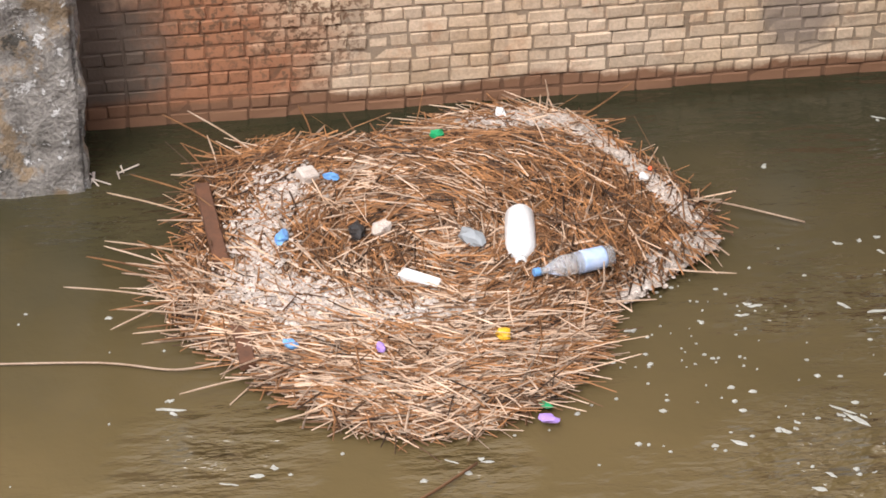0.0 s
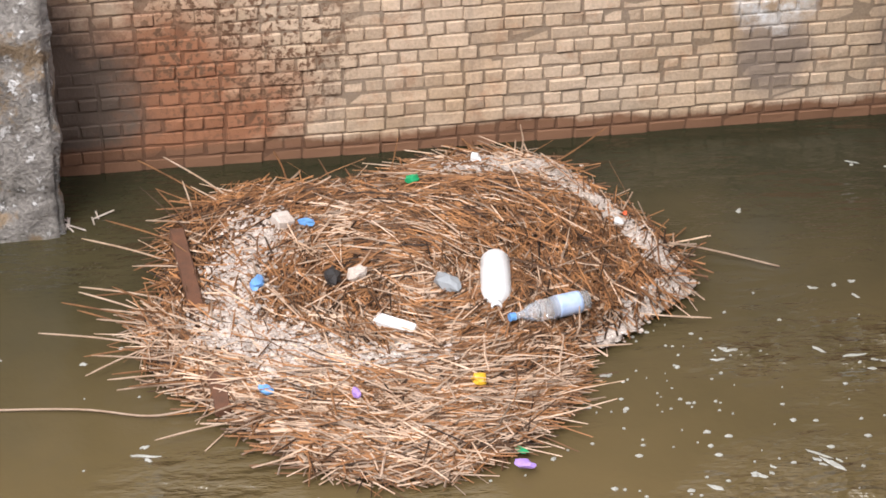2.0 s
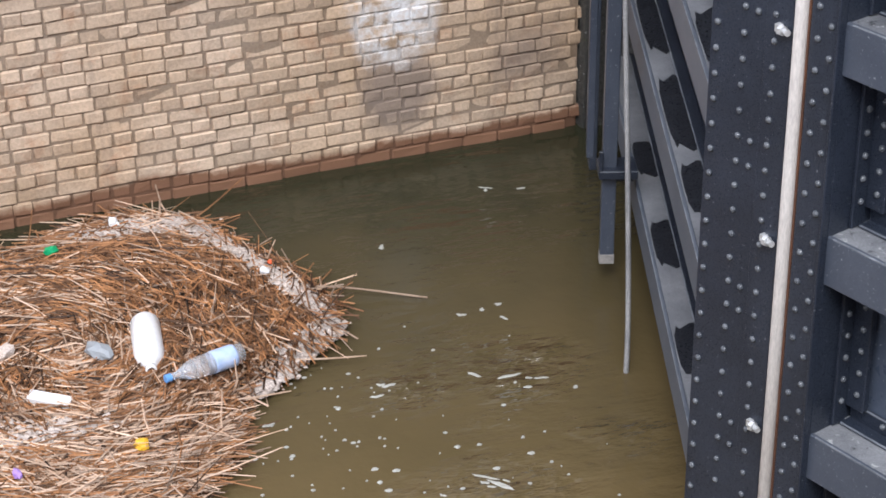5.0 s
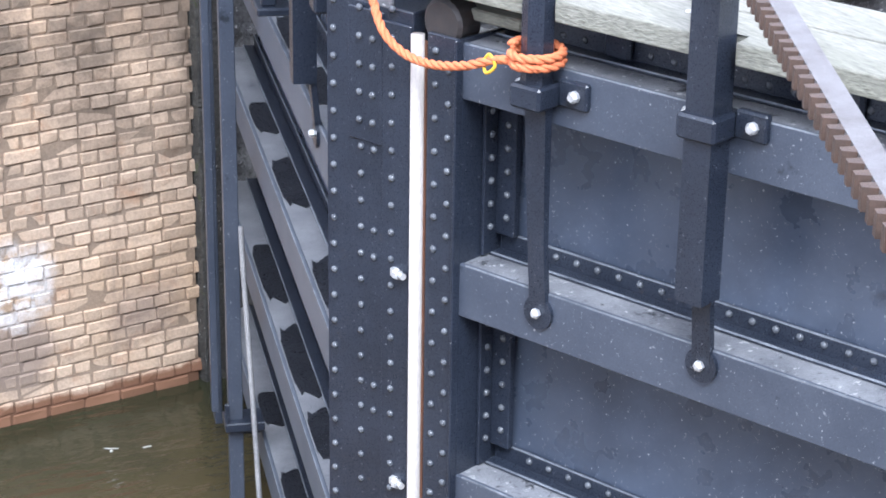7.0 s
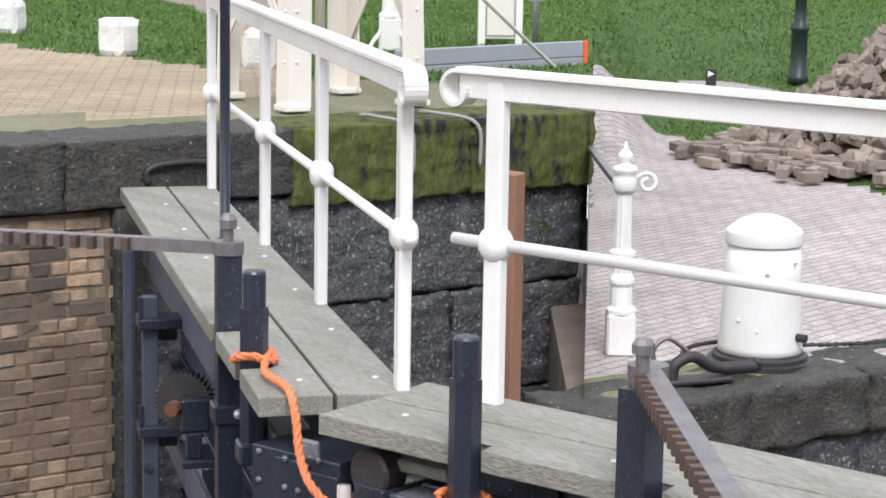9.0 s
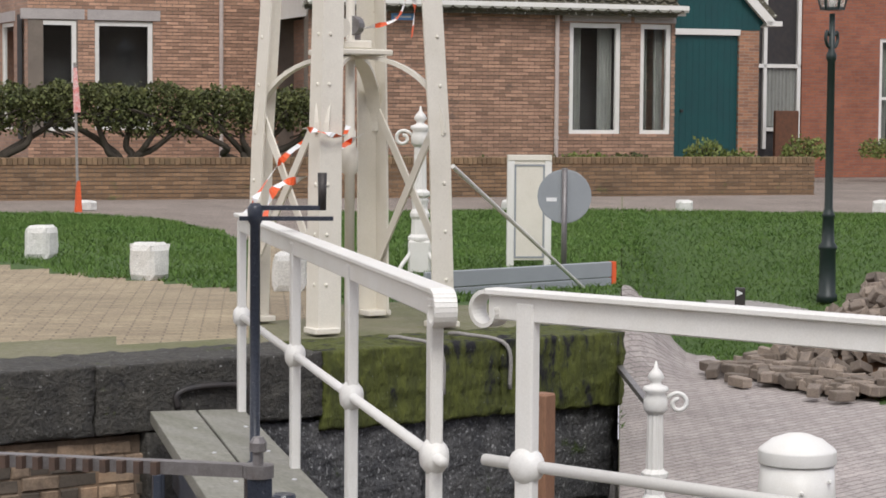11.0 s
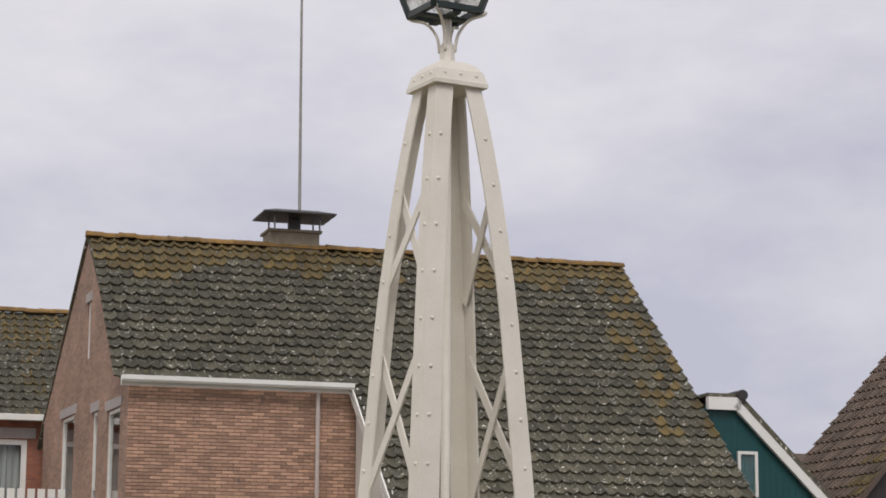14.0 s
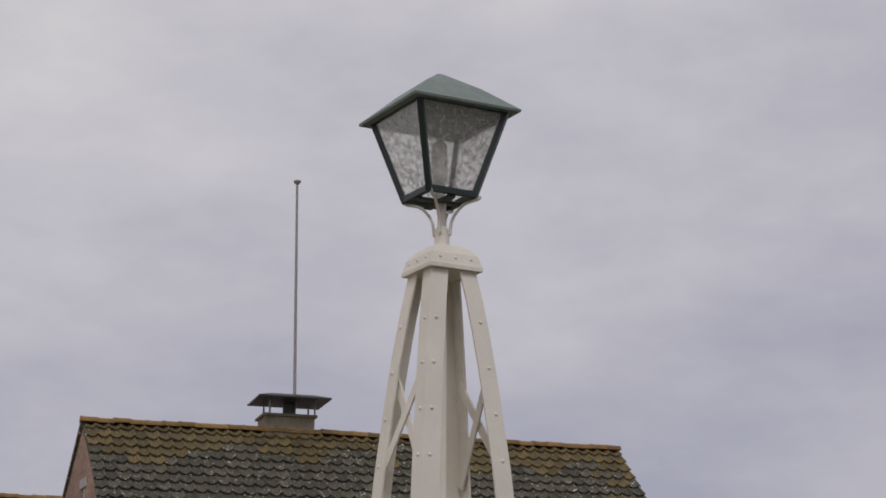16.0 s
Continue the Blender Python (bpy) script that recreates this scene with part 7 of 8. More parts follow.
# chimney with a flat cap and a mast
bm = bmesh.new()
slab(bm, (-2.45, 7.2, 12.6), (-1.38, 7.9, 13.5), 0.02)
slab(bm, (-2.5, 7.15, 13.48), (-1.33, 7.95, 13.54), 0.01)
ch = part("chimney", bm, CHIMNEY, house, "stained rendered chimney")
bm = bmesh.new()
loops = [[(-1.91 - h, 7.3 - g, z), (-1.91 + h, 7.3 - g, z), (-1.91 + h, 7.3 + g, z), (-1.91 - h, 7.3 + g, z)] for h, g, z in ((0.77, 0.6, 13.80), (0.77, 0.6, 13.83), (0.45, 0.28, 13.93))]
rings(bm, loops)
part("chimney_cap", bm, IRON, ch, "dark flat chimney cap")
for sx in (-0.48, 0.48):
    for sy in (-0.3, 0.3):
        bm = bmesh.new()
        rod(bm, (-1.91 + sx, 7.3 + sy, 13.5), (-1.91 + sx, 7.3 + sy, 13.82), 0.02, seg=6)
        part("cap_leg", bm, STEEL, ch)
bm = bmesh.new()
lathe(bm, [(0.14, 13.5), (0.14, 13.75), (0.12, 13.78)], 14, at=(-1.91, 7.3, 0))
part("flue", bm, IRON, ch)
bm = bmesh.new()
rod(bm, (-1.8, 7.3, 13.9), (-1.83, 7.3, 18.6), 0.035, 0.026, seg=8)
lathe(bm, [(0.03, 18.58), (0.08, 18.64), (0.08, 18.67), (0.02, 18.68)], 10, at=(-1.83, 7.3, 0))
part("mast", bm, CONCRETE, ch, "thin grey mast")
# street name plate: plain blue with pale bars
bm = bmesh.new()
slab(bm, (-0.05, -0.02, 6.66), (0.38, -0.003, 6.78), 0.004)
pl = part("name_plate", bm, BLUE, house, "small blue plate")
bm = bmesh.new()
slab(bm, (0.0, -0.024, 6.7), (0.32, -0.021, 6.735))
part("pale_bar", bm, PLASTIC_WHITE, pl)

# teal garage beside it
garage = thing("garage", "teal boarded garage with a white-edged steep gable", "garage", HOUSE @ Matrix.Translation((0, 3.0, 0)))
bm = bmesh.new()
upright_plate(bm, [(5.3, 6.72), (8.72, 6.72), (8.86, 6.9), (6.25, 9.72), (5.55, 9.72)], 0.0, 0.2)
part("gable_board", bm, TEAL, garage)
x = 5.35
while x < 8.75:
    zt = min(9.7, 6.9 + (8.86 - x) * 1.075)
    bm = bmesh.new()
    slab(bm, (x, -0.008, 6.74), (x + 0.133, -0.001, max(zt - 0.06, 6.8)))
    part("board", bm, TEAL, garage)
    x += 0.137
bm = bmesh.new()
slab(bm, (6.7, 0.05, 4.0), (8.3, 0.1, 6.62))
door = part("door", bm, TEAL, garage, "teal garage door")
for k in range(11):
    bm = bmesh.new()
    slab(bm, (6.74 + k * 0.14, 0.044, 4.05), (6.74 + k * 0.14 + 0.135, 0.052, 6.6))
    part("board", bm, TEAL, door)
bm = bmesh.new()
lathe(bm, [(0.03, 0), (0.03, 0.05)], 10, m=Matrix.Translation((7.05, 0.03, 5.1)) @ pose(0, 0, 0, 90, 0, 0))
part("knob", bm, IRON, door)
bm = bmesh.new()
slab(bm, (6.6, -0.03, 6.62), (8.32, 0.1, 6.74), 0.004)
part("door_head", bm, WHITE, garage, "white door head")
bm = bmesh.new()
slab(bm, (8.3, -0.02, 3.6), (8.75, 0.25, 6.72))
part("pillar", bm, HOUSE_BRICK, garage, "brick pillar")
bm = bmesh.new()
bar(bm, (6.1, -0.1, 9.72), (8.98, -0.1, 6.86), 0.1, 0.17, (0, 0, 1))
slab(bm, (5.5, -0.15, 9.6), (6.2, -0.02, 9.85))
slab(bm, (8.85, -0.15, 6.82), (9.2, 0.6, 6.92))
part("verge_board", bm, WHITE, garage, "white verge board")
bm = bmesh.new()
hexa(bm, [(6.15, -0.12, 9.82), (8.98, -0.12, 6.95), (8.98, 6, 6.95), (6.15, 6, 9.82), (6.2, -0.12, 9.92), (9.1, -0.12, 7.02), (9.1, 6, 7.02), (6.2, 6, 9.92)])
slab(bm, (5.5, -0.1, 9.86), (6.2, 6, 9.93))
part("roof", bm, TILE, garage)
bm = bmesh.new()
rod(bm, (6.22, -0.2, 9.9), (6.22, 6, 9.9), 0.11, seg=10)
part("ridge", bm, IRON, garage)
w = window(garage, 6.15, 6.58, 7.9, 8.8, 0.06, curtain=False)
w.matrix_basis = Matrix.Translation((0, -0.09, 0))

# orange-brick house with a tall black and white window
right = thing("house", "orange brick house with a tall black window strip", "house", HOUSE @ Matrix.Translation((0, 5.0, 0)))
bm = wall_with_openings(10.85, 20.0, 3.6, 9.3, [(12.75, 13.75, 4.3, 6.7)])
part("wall", bm, RED_BRICK, right)
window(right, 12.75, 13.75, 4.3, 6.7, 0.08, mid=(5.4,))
bm = bmesh.new()
upright_plate(bm, [(9.2, 3.7), (10.85, 3.7), (10.85, 9.1), (9.2, 7.3)], 0.1, 0.2)
part("dark_panel", bm, IRON, right, "black panel wall")
for x0, z0, x1, z1 in ((9.94, 4.3, 10.02, 8.2), (10.75, 4.3, 10.83, 9.0), (9.5, 6.03, 10.83, 6.11), (9.98, 4.68, 10.8, 4.76)):
    bm = bmesh.new()
    slab(bm, (x0, 0.02, z0), (x1, 0.098, z1))
    part("glazing_bar", bm, WHITE, right, "white glazing bar")
bm = bmesh.new()
n = 24
lo = [(10.05 + 0.68 * i / n, 0.085 + 0.012 * math.sin(i * 2.1), 4.78) for i in range(n + 1)]
rings(bm, [lo, [(p[0], p[1], 6.02) for p in lo]], close=False, cap=False)
part("curtain", bm, CURTAIN, right, "pale pleated curtain")
bm = bmesh.new()
hexa(bm, [(9.1, -0.1, 7.09), (16.5, -0.1, 15.53), (16.5, 4.6, 15.53), (9.1, 4.6, 7.09), (9.0, -0.1, 7.14), (16.4, -0.1, 15.58), (16.4, 4.6, 15.58), (9.0, 4.6, 7.14)])
part("roof", bm, TILE_BROWN, right, "brown tiled roof slope")
bm = bmesh.new()
slab(bm, (9.75, -0.9, 3.6), (10.3, -0.8, 5.12), 0.01)
solid("garden_screen", bm, RUST, "rust-brown garden screen by the house", "screen", HOUSE @ Matrix.Translation((0, 5.0, 0)))
# further roof behind
behind = thing("house", "distant house of which a lichened roof shows", "house", HOUSE @ Matrix.Translation((0, 11.0, 0)))
bm = bmesh.new()
hexa(bm, [(7, 0, 7.0), (18, 0, 7.0), (18, 5, 9.9), (7, 5, 9.9), (7, 0, 7.12), (18, 0, 7.12), (18, 5, 10.02), (7, 5, 10.02)])
part("roof", bm, TILE_BROWN, behind)
bm = bmesh.new()
slab(bm, (7.3, 0.4, 3.6), (17.7, 8, 7.2))
part("wall", bm, RED_BRICK, behind)

# left neighbour with a white balcony
left = thing("house", "neighbouring brick house with a white boarded balcony", "house", HOUSE @ Matrix.Translation((0, 12.0, 0)))
bm = wall_with_openings(-16, -5.9, 3.6, 9.9, [(-8.6, -6.78, 7.9, 9.4)])
part("wall", bm, RED_BRICK, left)
window(left, -8.6, -6.78, 7.9, 9.4, 0.12)
lintel(left, -8.8, -6.6, 9.42, 9.65)
bm = bmesh.new()
hexa(bm, [(-16, -0.35, 9.82), (-5.6, -0.35, 9.82), (-5.6, 3.3, 12.6), (-16, 3.3, 12.6), (-16, -0.35, 9.92), (-5.6, -0.35, 9.92), (-5.6, 3.3, 12.7), (-16, 3.3, 12.7)])
part("roof", bm, TILE, left)
bm = bmesh.new()
slab(bm, (-16, -0.45, 9.78), (-6.2, -0.33, 9.92), 0.01)
part("gutter", bm, WHITE, left, "white gutter")
bm = bmesh.new()
slab(bm, (-16, -3.3, 6.75), (-6.25, 0.0, 6.93), 0.01)
part("balcony_floor", bm, CONCRETE, left)
x = -12.0
while x < -6.42:
    bm = bmesh.new()
    slab(bm, (x, -3.36, 6.85 + 0.1 * math.cos(x * 5)), (x + 0.15, -3.32, 8.1), 0.005)
    part("balcony_board", bm, WHITE, left)
    x += 0.205

# ---- garden wall, soil, hedge and plants ----
GW = HOUSE @ Matrix.Translation((0, -3.2, 0))
gwall = thing("garden_wall", "low mossy brick garden wall along the street", "garden wall", GW, kind="structure")
bm = bmesh.new()
slab(bm, (-14.5, 0, 3.3), (6.6, 0.24, 4.22))
slab(bm, (6.36, 0.24, 3.3), (6.6, 3.2, 4.22))
gcore = part("brickwork", bm, WALL_MORTAR, gwall)
bm = bmesh.new()
slab(bm, (-14.4, -2.95, 3.3), (6.36, 0.3, 4.12))
solid("garden_bed", bm, SOIL, "raised planted bed before the house", "garden bed", HOUSE, kind="structure")
bm = bmesh.new()
slab(bm, (-0.037, -0.03, 0), (0.037, 0.27, 0.11), 0.006)
CAP = bpy.data.meshes.new("coping_brick")
bm.to_mesh(CAP)
bm.free()
CAP.materials.append(surface("coping_brick", (0.24, 0.15, 0.085), (0.15, 0.11, 0.06), 0.3, 0.5, 0.012, 0.5, 0.9, vary=0.3))
for i in range(262):
    ob = new("coping_brick", CAP)
    ob.parent = gwall
    ob.matrix_basis = pose(-14.46 + i * 0.0805, 0, 4.218 + random.Random(i).uniform(-0.004, 0.004), 0, 0, random.Random(i + 7).gauss(0, 1.2))


def leaf_cloud(name, count, pick, size, material, label, seed, parent=None, category=""):
    """Small folded leaves scattered by pick(r), in one mesh."""
    r = random.Random(seed)
    verts, faces = [], []
    for _ in range(count):
        c = Vector(pick(r))
        d = Vector((r.gauss(0, 1), r.gauss(0, 1), r.gauss(0.3, 1))).normalized()
        s = d.orthogonal().normalized()
        s = (Matrix.Rotation(r.uniform(0, 6.28), 3, d) @ s) * size * r.uniform(0.3, 0.55)
        ln = d * size * r.uniform(0.7, 1.4)
        i = len(verts)
        verts += [tuple(c), tuple(c + ln * 0.5 + s), tuple(c + ln), tuple(c + ln * 0.5 - s)]
        faces.append((i, i + 1, i + 2, i + 3))
    me = bpy.data.meshes.new(name)
    me.from_pydata(verts, [], faces)
    me.materials.append(material)
    ob = new(name, me)
    tagged(ob, label, category)
    if parent:
        ob.parent = parent
    return ob


# a row of clipped flat-topped shrubs with bare twisted stems
r = random.Random(41)
for k in range(6):
    cx = -13.4 + k * 2.05
    hedge = thing("hedge_shrub", "dark clipped evergreen shrub with bare twisted stems", "hedge", HOUSE @ Matrix.Translation((cx, -2.2, 4.12)), group="hedge shrubs")
    for s in range(5):
        bm = bmesh.new()
        ex = (s - 2) * 0.48 + r.gauss(0, 0.12)
        pts = [(r.gauss(0, 0.15), r.gauss(0, 0.06), 0), (ex * 0.2 + r.gauss(0, 0.1), r.gauss(0, 0.08), 0.22), (ex * 0.6 + r.gauss(0, 0.08), r.gauss(0, 0.1), 0.42 + r.gauss(0, 0.06)), (ex, r.gauss(0, 0.12), 0.7), (ex * 1.15, r.gauss(0, 0.15), 0.95)]
        line = spline(pts, 5)
        tube(bm, line, [0.075 - 0.05 * i / len(line) for i in range(len(line))], 6)
        part("stem", bm, BARK, hedge, smooth=True)
    for s in range(10):
        bm = bmesh.new()
        x0 = r.uniform(-0.9, 0.9)
        tube(bm, spline([(x0, r.gauss(0, 0.1), 0.5), (x0 + r.gauss(0, 0.25), r.gauss(-0.1, 0.1), 0.7), (x0 + r.gauss(0, 0.4), r.gauss(-0.15, 0.15), 0.95)], 4), 0.014, 5)
        part("twig", bm, BARK, hedge)
    top_h = r.uniform(1.2, 1.34)
    seedv = r.random() * 20

    def crown(rr, cx=cx, top_h=top_h, seedv=seedv):
        x = rr.uniform(-1.08, 1.08)
        y = rr.gauss(0, 0.26)
        low = 0.55 + 0.3 * noise.noise(Vector(((x + cx) * 1.3, 2.0, seedv))) + 0.1 * noise.noise(Vector((x * 5, 1, seedv)))
        hi = top_h + 0.16 * noise.noise(Vector(((x + cx) * 2.5, y * 3, 0)))
        return x, y, low + (hi - low) * (rr.random() ** 0.6)

    leaf_cloud("crown", 6500, crown, 0.06, HEDGE, "dense dark green leaves", 100 + k, hedge)


def bush(x, y, w, h, seed, label, material=HEDGE):
    t = thing("bush", label, "bush", HOUSE @ Matrix.Translation((x, y, 4.1)), group="garden bushes")
    bm = bmesh.new()
    rr = random.Random(seed)
    for _ in range(6):
        rod(bm, (0, 0, 0), (rr.gauss(0, w * 0.3), rr.gauss(0, w * 0.3), h * 0.7), 0.012, seg=5)
    part("stem", bm, BARK, t)

    def pick(q):
        a, f = q.uniform(0, 6.28), math.sqrt(q.random())
        return w * f * math.cos(a) * 0.5, w * f * math.sin(a) * 0.5, h * (0.15 + 0.85 * q.random() * (1 - 0.5 * f * f)) * (1 + 0.25 * noise.noise(Vector((a, f * 3, seed))))

    leaf_cloud("foliage", int(700 * w * (0.5 + h)), pick, 0.07, material, "", seed, t)


BRIGHT_LEAF = surface("bright_leaves", (0.1, 0.16, 0.03), (0.2, 0.2, 0.06), 0.2, 0.5, 0.03, 0.4, 0.8, islands=0.4)
bush(5.75, -0.7, 0.8, 0.5, 1, "rounded green bush by the garage door", BRIGHT_LEAF)
bush(6.35, -0.9, 0.7, 0.3, 2, "low spreading plant on the bed edge", BRIGHT_LEAF)
bush(4.3, -0.6, 0.8, 0.22, 3, "low yellowish plant below the window")
bush(3.4, -0.6, 0.9, 0.24, 4, "low green plant below the window", BRIGHT_LEAF)
bush(2.6, -1.2, 0.9, 0.18, 5, "flat ground cover before the wall")
bush(1.2, -1.2, 1.1, 0.16, 6, "flat ground cover before the wall")
bush(-0.4, -1.2, 1.1, 0.16, 7, "flat ground cover before the wall")
bush(9.6, 2.5, 1.0, 0.5, 8, "leafy bush beside the street corner", BRIGHT_LEAF)
bush(11.6, 2.3, 1.6, 0.55, 9, "leafy bush beside the orange brick house", BRIGHT_LEAF)
bush(13.2, 2.0, 1.4, 0.6, 10, "leafy bush before the orange brick wall")

# ---- bricks of the far lock wall ----
def brick_mesh(w, h, seed):
    r = random.Random(seed)
    bm = bmesh.new()
    v = slab(bm, (-w / 2, 0.0, -h / 2), (w / 2, 0.1, h / 2), 0.006)
    for q in bm.verts:
        q.co += Vector((r.uniform(-0.004, 0.004), r.uniform(-0.003, 0.004), r.uniform(-0.004, 0.004)))
    me = bpy.data.meshes.new("brick")
    bm.to_mesh(me)
    bm.free()
    me.materials.append(LOCK_BRICK)
    return me


LEN, COURSE = 0.208, 0.0735
shapes = [brick_mesh(LEN - 0.010, COURSE - 0.009, k) for k in range(6)]
headers = [brick_mesh(LEN / 2 - 0.009, COURSE - 0.009, k + 20) for k in range(6)]
r = random.Random(21)
rest_v, rest_f = [], []
count = 0
for row in range(-2, 47):
    z = 0.02 + row * COURSE
    # stretcher and header courses by turns
    ln = LEN / 2 if row % 2 else LEN
    x = -0.4 - (LEN / 4 if row % 2 else 0) + r.uniform(-0.012, 0.012)
    while x < 4.72 + ln / 2:
        if x + ln / 2 < 4.86:
            me = r.choice(headers if row % 2 else shapes)
            m = Matrix.Translation((x, WALL_Y + r.uniform(-0.006, 0.008), z + 0.006 * noise.noise(Vector((x, z, 0))))) @ pose(0, 0, 0, r.gauss(0, 1.0), r.gauss(0, 0.4), r.gauss(0, 0.8))
            if x > 0.3 and -0.1 < z < 1.0 and count < 300 and row % 2 == 0:
                ob = new("brick", me)
                ob.parent = wall_far
                ob.matrix_basis = m
                count += 1
            else:
                i = len(rest_v)
                rest_v += [tuple(m @ v.co) for v in me.vertices]
                rest_f += [tuple(i + k for k in p.vertices) for p in me.polygons]
        x += ln + r.uniform(-0.006, 0.006)
me = bpy.data.meshes.new("upper_bricks")
me.from_pydata(rest_v, [], rest_f)
me.materials.append(LOCK_BRICK)
ob = tagged(new("upper_bricks", me), "courses of pale worn bricks", kind="stuff")
ob.parent = wall_far

# ---- roof tiles of the long house ----
def tile_shape():
    bm = bmesh.new()
    prof = [(-0.128, 0.004), (-0.09, 0.012), (-0.05, -0.006), (0.0, -0.02), (0.05, 0.004), (0.085, 0.045), (0.115, 0.042), (0.13, 0.008)]
    ln = 0.40
    lo = [(x, 0.0, z + 0.045) for x, z in prof]
    hi = [(x, ln, z) for x, z in prof]
    lo2 = [(x, 0.0, z + 0.012) for x, z in prof]
    a, b, c = ([bm.verts.new(p) for p in q] for q in (lo, hi, lo2))
    for i in range(len(prof) - 1):
        bm.faces.new((a[i], a[i + 1], b[i + 1], b[i]))
        bm.faces.new((c[i], c[i + 1], a[i + 1], a[i]))
    me = bpy.data.meshes.new("roof_tile")
    bm.to_mesh(me)
    bm.free()
    me.materials.append(TILE)
    return me


TILE_MESH = tile_shape()
PITCH = math.degrees(math.atan(slope))
r = random.Random(33)


def tiles(parent, x0, x1, b0, z0, pitch, rows, left_of=None, singles=0, origin=Matrix.Identity(4), skew=0.0):
    """Lays tiles row by row up a slope; the first singles become objects of their own."""
    vs, fs, mi = [], [], []
    step = 0.332
    cp, sp = math.cos(radians(pitch)), math.sin(radians(pitch))
    done = 0
    for k in range(rows):
        b = b0 + k * step * cp
        z = z0 + k * step * sp
        x = (left_of(b) if left_of else x0) + 0.13
        while x < x1:
            m = Matrix.Translation((x, b, z + r.uniform(-0.004, 0.006))) @ pose(0, 0, 0, pitch - 3 + r.gauss(0, 0.7), r.gauss(0, 0.8), r.gauss(0, 0.7))
            if done < singles:
                ob = new("roof_tile", TILE_MESH)
                ob.parent = parent
                ob.matrix_basis = m
                done += 1
            else:
                i = len(vs)
                vs += [tuple(m @ v.co) for v in TILE_MESH.vertices]
                fs += [tuple(i + q for q in p.vertices) for p in TILE_MESH.polygons]
                mi += [1 if k + 3 * noise.noise(Vector((x * 0.8, k * 0.3, 2))) > rows - 3.5 or (x > x1 - 1.2 and r.random() < 0.4) else 0] * len(TILE_MESH.polygons)
            x += 0.247
    if fs:
        me = bpy.data.meshes.new("tile_field")
        me.from_pydata(vs, [], fs)
        me.materials.append(TILE)
        me.materials.append(TILE_TOP)
        me.polygons.foreach_set("material_index", mi)
        ob = tagged(new("tile_field", me), "rows of dark mossy tiles", kind="stuff")
        ob.parent = parent


tiles(roof, -1.7, 5.4, -0.32, rz(-0.32) - 0.05, PITCH, 30, lambda b: -1.72 if b < 3.15 else -1.72 - 0.247 * 18, 300)


def ridge_tiles(parent, x0, x1, y, z, wide):
    """Half-round ridge tiles laid end to end."""
    me = None
    k = 0
    while x0 + 0.335 * k < x1:
        if me is None:
            bm = bmesh.new()
            sec = [(wide * math.cos(math.pi * i / 8), wide * 0.8 * math.sin(math.pi * i / 8)) for i in range(9)]
            rings(bm, [[(xx, a * g, c * g) for a, c in sec] for xx, g in ((0, 1.06), (0.06, 1.06), (0.061, 1.0), (0.345, 0.98))])
            me = bpy.data.meshes.new("ridge_tile")
            bm.to_mesh(me)
            bm.free()
            me.materials.append(TILE_RIDGE)
        ob = new("ridge_tile", me)
        ob.parent = parent
        ob.matrix_basis = pose(x0 + 0.335 * k, y, z + random.Random(k).uniform(-0.012, 0.012), 0, random.Random(k + 3).gauss(0, 0.8), random.Random(k + 9).gauss(0, 1.0))
        k += 1


ridge_tiles(house, -6.25, 5.3, 7.3, rz(7.3) - 0.05, 0.14)
lroof = [o for o in left.children if o.name.startswith("roof")][0]
tiles(lroof, -16, -5.6, -0.4, 9.86, 37.3, 14)
rr_ = [o for o in right.children if o.name.startswith("roof")][0]
before = set(rr_.children)
tiles(rr_, 0.0, 4.75, 0.0, 7.12, 48.7, 26)
for o in set(rr_.children) - before:
    o.matrix_basis = Matrix.Translation((9.0, 4.65, 0)) @ pose(0, 0, 0, 0, 0, -90)
    o.data.materials[0] = TILE_BROWN
ridge_tiles(left, -16, -5.6, 3.3, 12.72, 0.14)


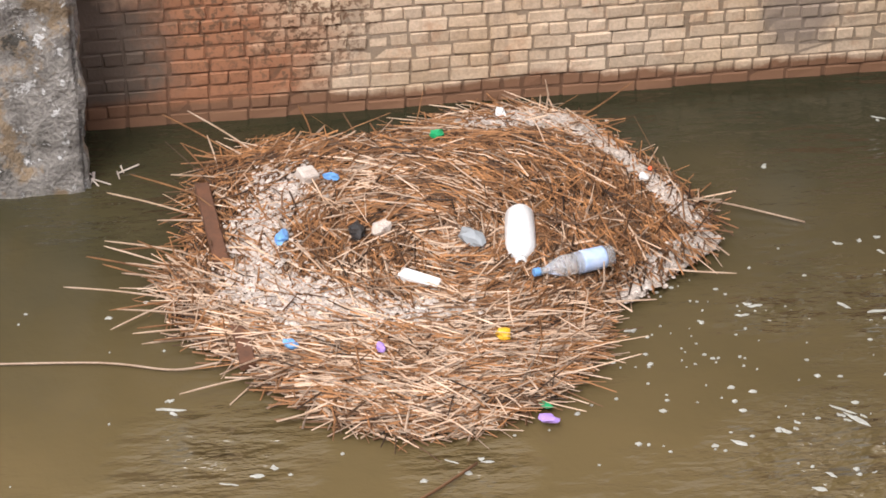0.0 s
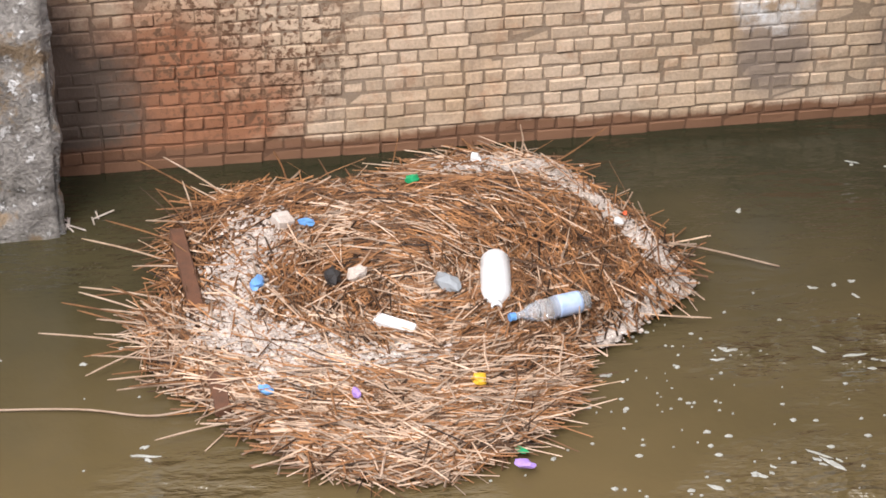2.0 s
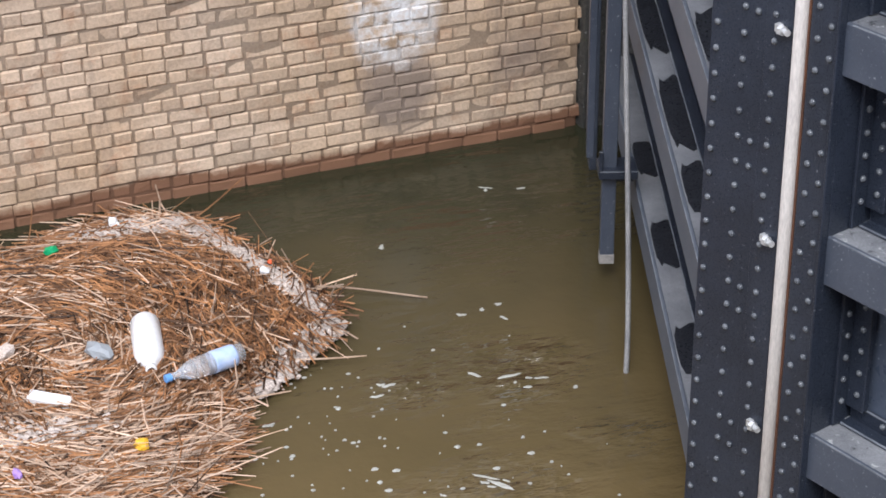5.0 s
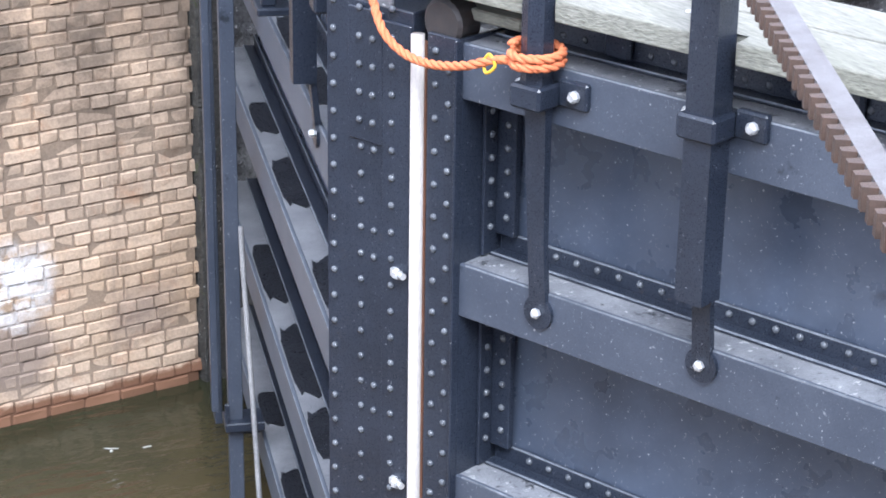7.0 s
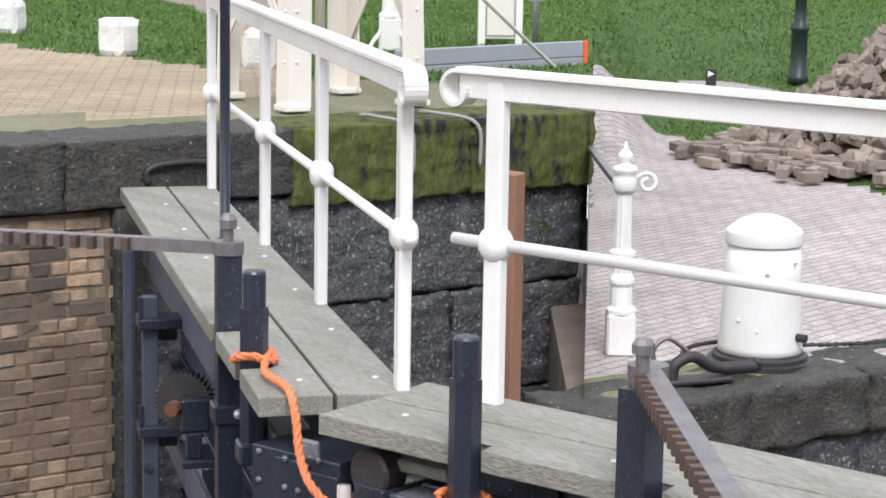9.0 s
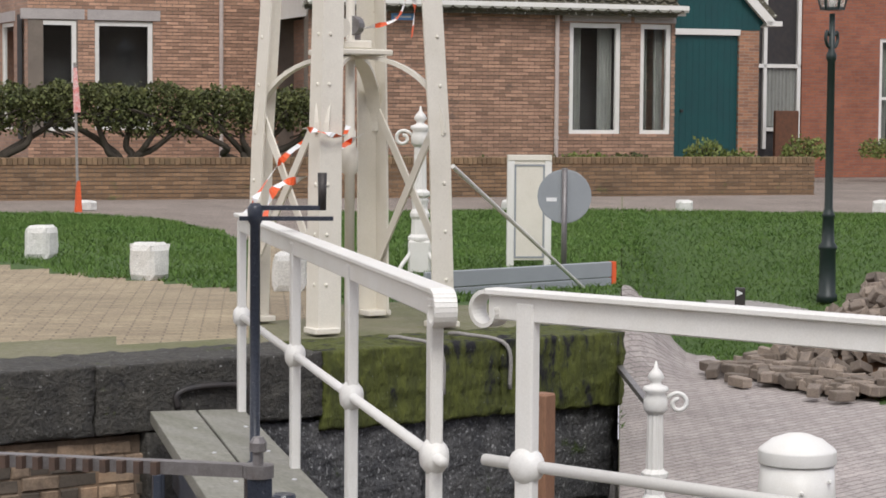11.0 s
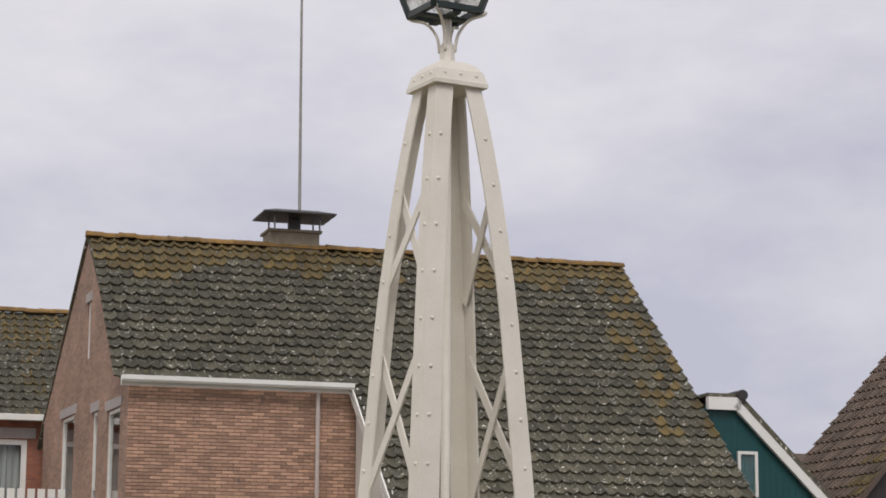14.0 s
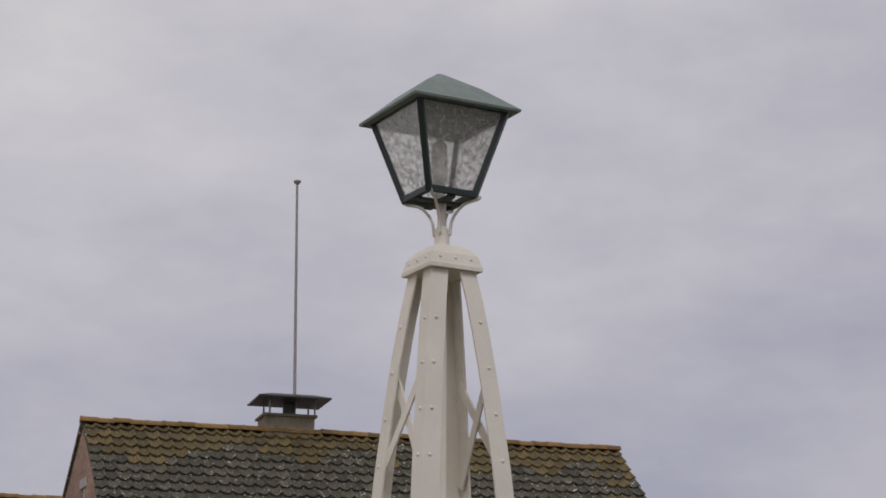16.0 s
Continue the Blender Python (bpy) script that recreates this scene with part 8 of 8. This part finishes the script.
# ---- bricks of the house front, the wing and the garden wall ----
def brick_courses(parent, m, x0, x1, z0, z1, holes, material, singles, seed):
    """Bricks laid in courses over a wall face at y = 0, a few mm proud; cut at its ends and openings."""
    r = random.Random(seed)
    length, course = 0.222, 0.0645
    bm = bmesh.new()
    slab(bm, (-0.105, -0.012, -0.026), (0.105, 0.03, 0.026))
    whole = bpy.data.meshes.new("brick")
    bm.to_mesh(whole)
    bm.free()
    whole.materials.append(material)
    verts, faces = [], []
    done = 0
    row = 0
    z = z0 + course / 2
    while z < z1:
        x = x0 - (length / 2 if row % 2 else 0)
        spans = []
        edges = [x0] + sorted(e for h in holes if h[2] < z < h[3] for e in (h[0], h[1])) + [x1]
        for a, b in zip(edges[::2], edges[1::2]):
            spans.append((a, b))
        while x < x1:
            for a, b in spans:
                p, q = max(x, a), min(x + length - 0.011, b)
                if q - p < 0.03:
                    continue
                off = r.uniform(-0.003, 0.003)
                if q - p > length - 0.02 and done < singles:
                    ob = new("brick", whole)
                    ob.parent = parent
                    ob.matrix_basis = m @ pose((p + q) / 2, off, z, 0, r.gauss(0, 0.5), 0)
                    done += 1
                else:
                    i = len(verts)
                    h = course / 2 - 0.0065
                    verts += [tuple(m @ Vector((xx, yy + off, zz))) for yy in (-0.012, 0.03) for xx, zz in ((p, z - h), (q, z - h), (q, z + h), (p, z + h))]
                    faces += [(i, i + 1, i + 2, i + 3), (i + 4, i + 7, i + 6, i + 5), (i, i + 4, i + 5, i + 1), (i + 1, i + 5, i + 6, i + 2), (i + 2, i + 6, i + 7, i + 3), (i + 3, i + 7, i + 4, i)]
            x += length
        z += course
        row += 1
    me = bpy.data.meshes.new("brick_face")
    me.from_pydata(verts, [], faces)
    me.materials.append(material)
    ob = tagged(new("brick_face", me), "courses of weathered bricks", kind="stuff")
    ob.parent = parent


brick_courses(front, Matrix.Identity(4), -1.55, 5.45, 4.1, 7.0, [(3.35, 4.36, 4.66, 6.7), (4.75, 5.37, 4.66, 6.7)], BRICK_FACE, 300, 3)
brick_courses(wing, Matrix.Translation((0, 3.3, 0)), -5.88, -1.2, 4.1, 9.7, [(-5.87, -4.97, 4.62, 6.69), (-4.66, -3.59, 4.66, 6.68)], BRICK_FACE, 200, 4)
brick_courses(gcore, Matrix.Identity(4), -14.5, 6.6, 3.45, 4.2, [], GARDEN_FACE, 300, 5)
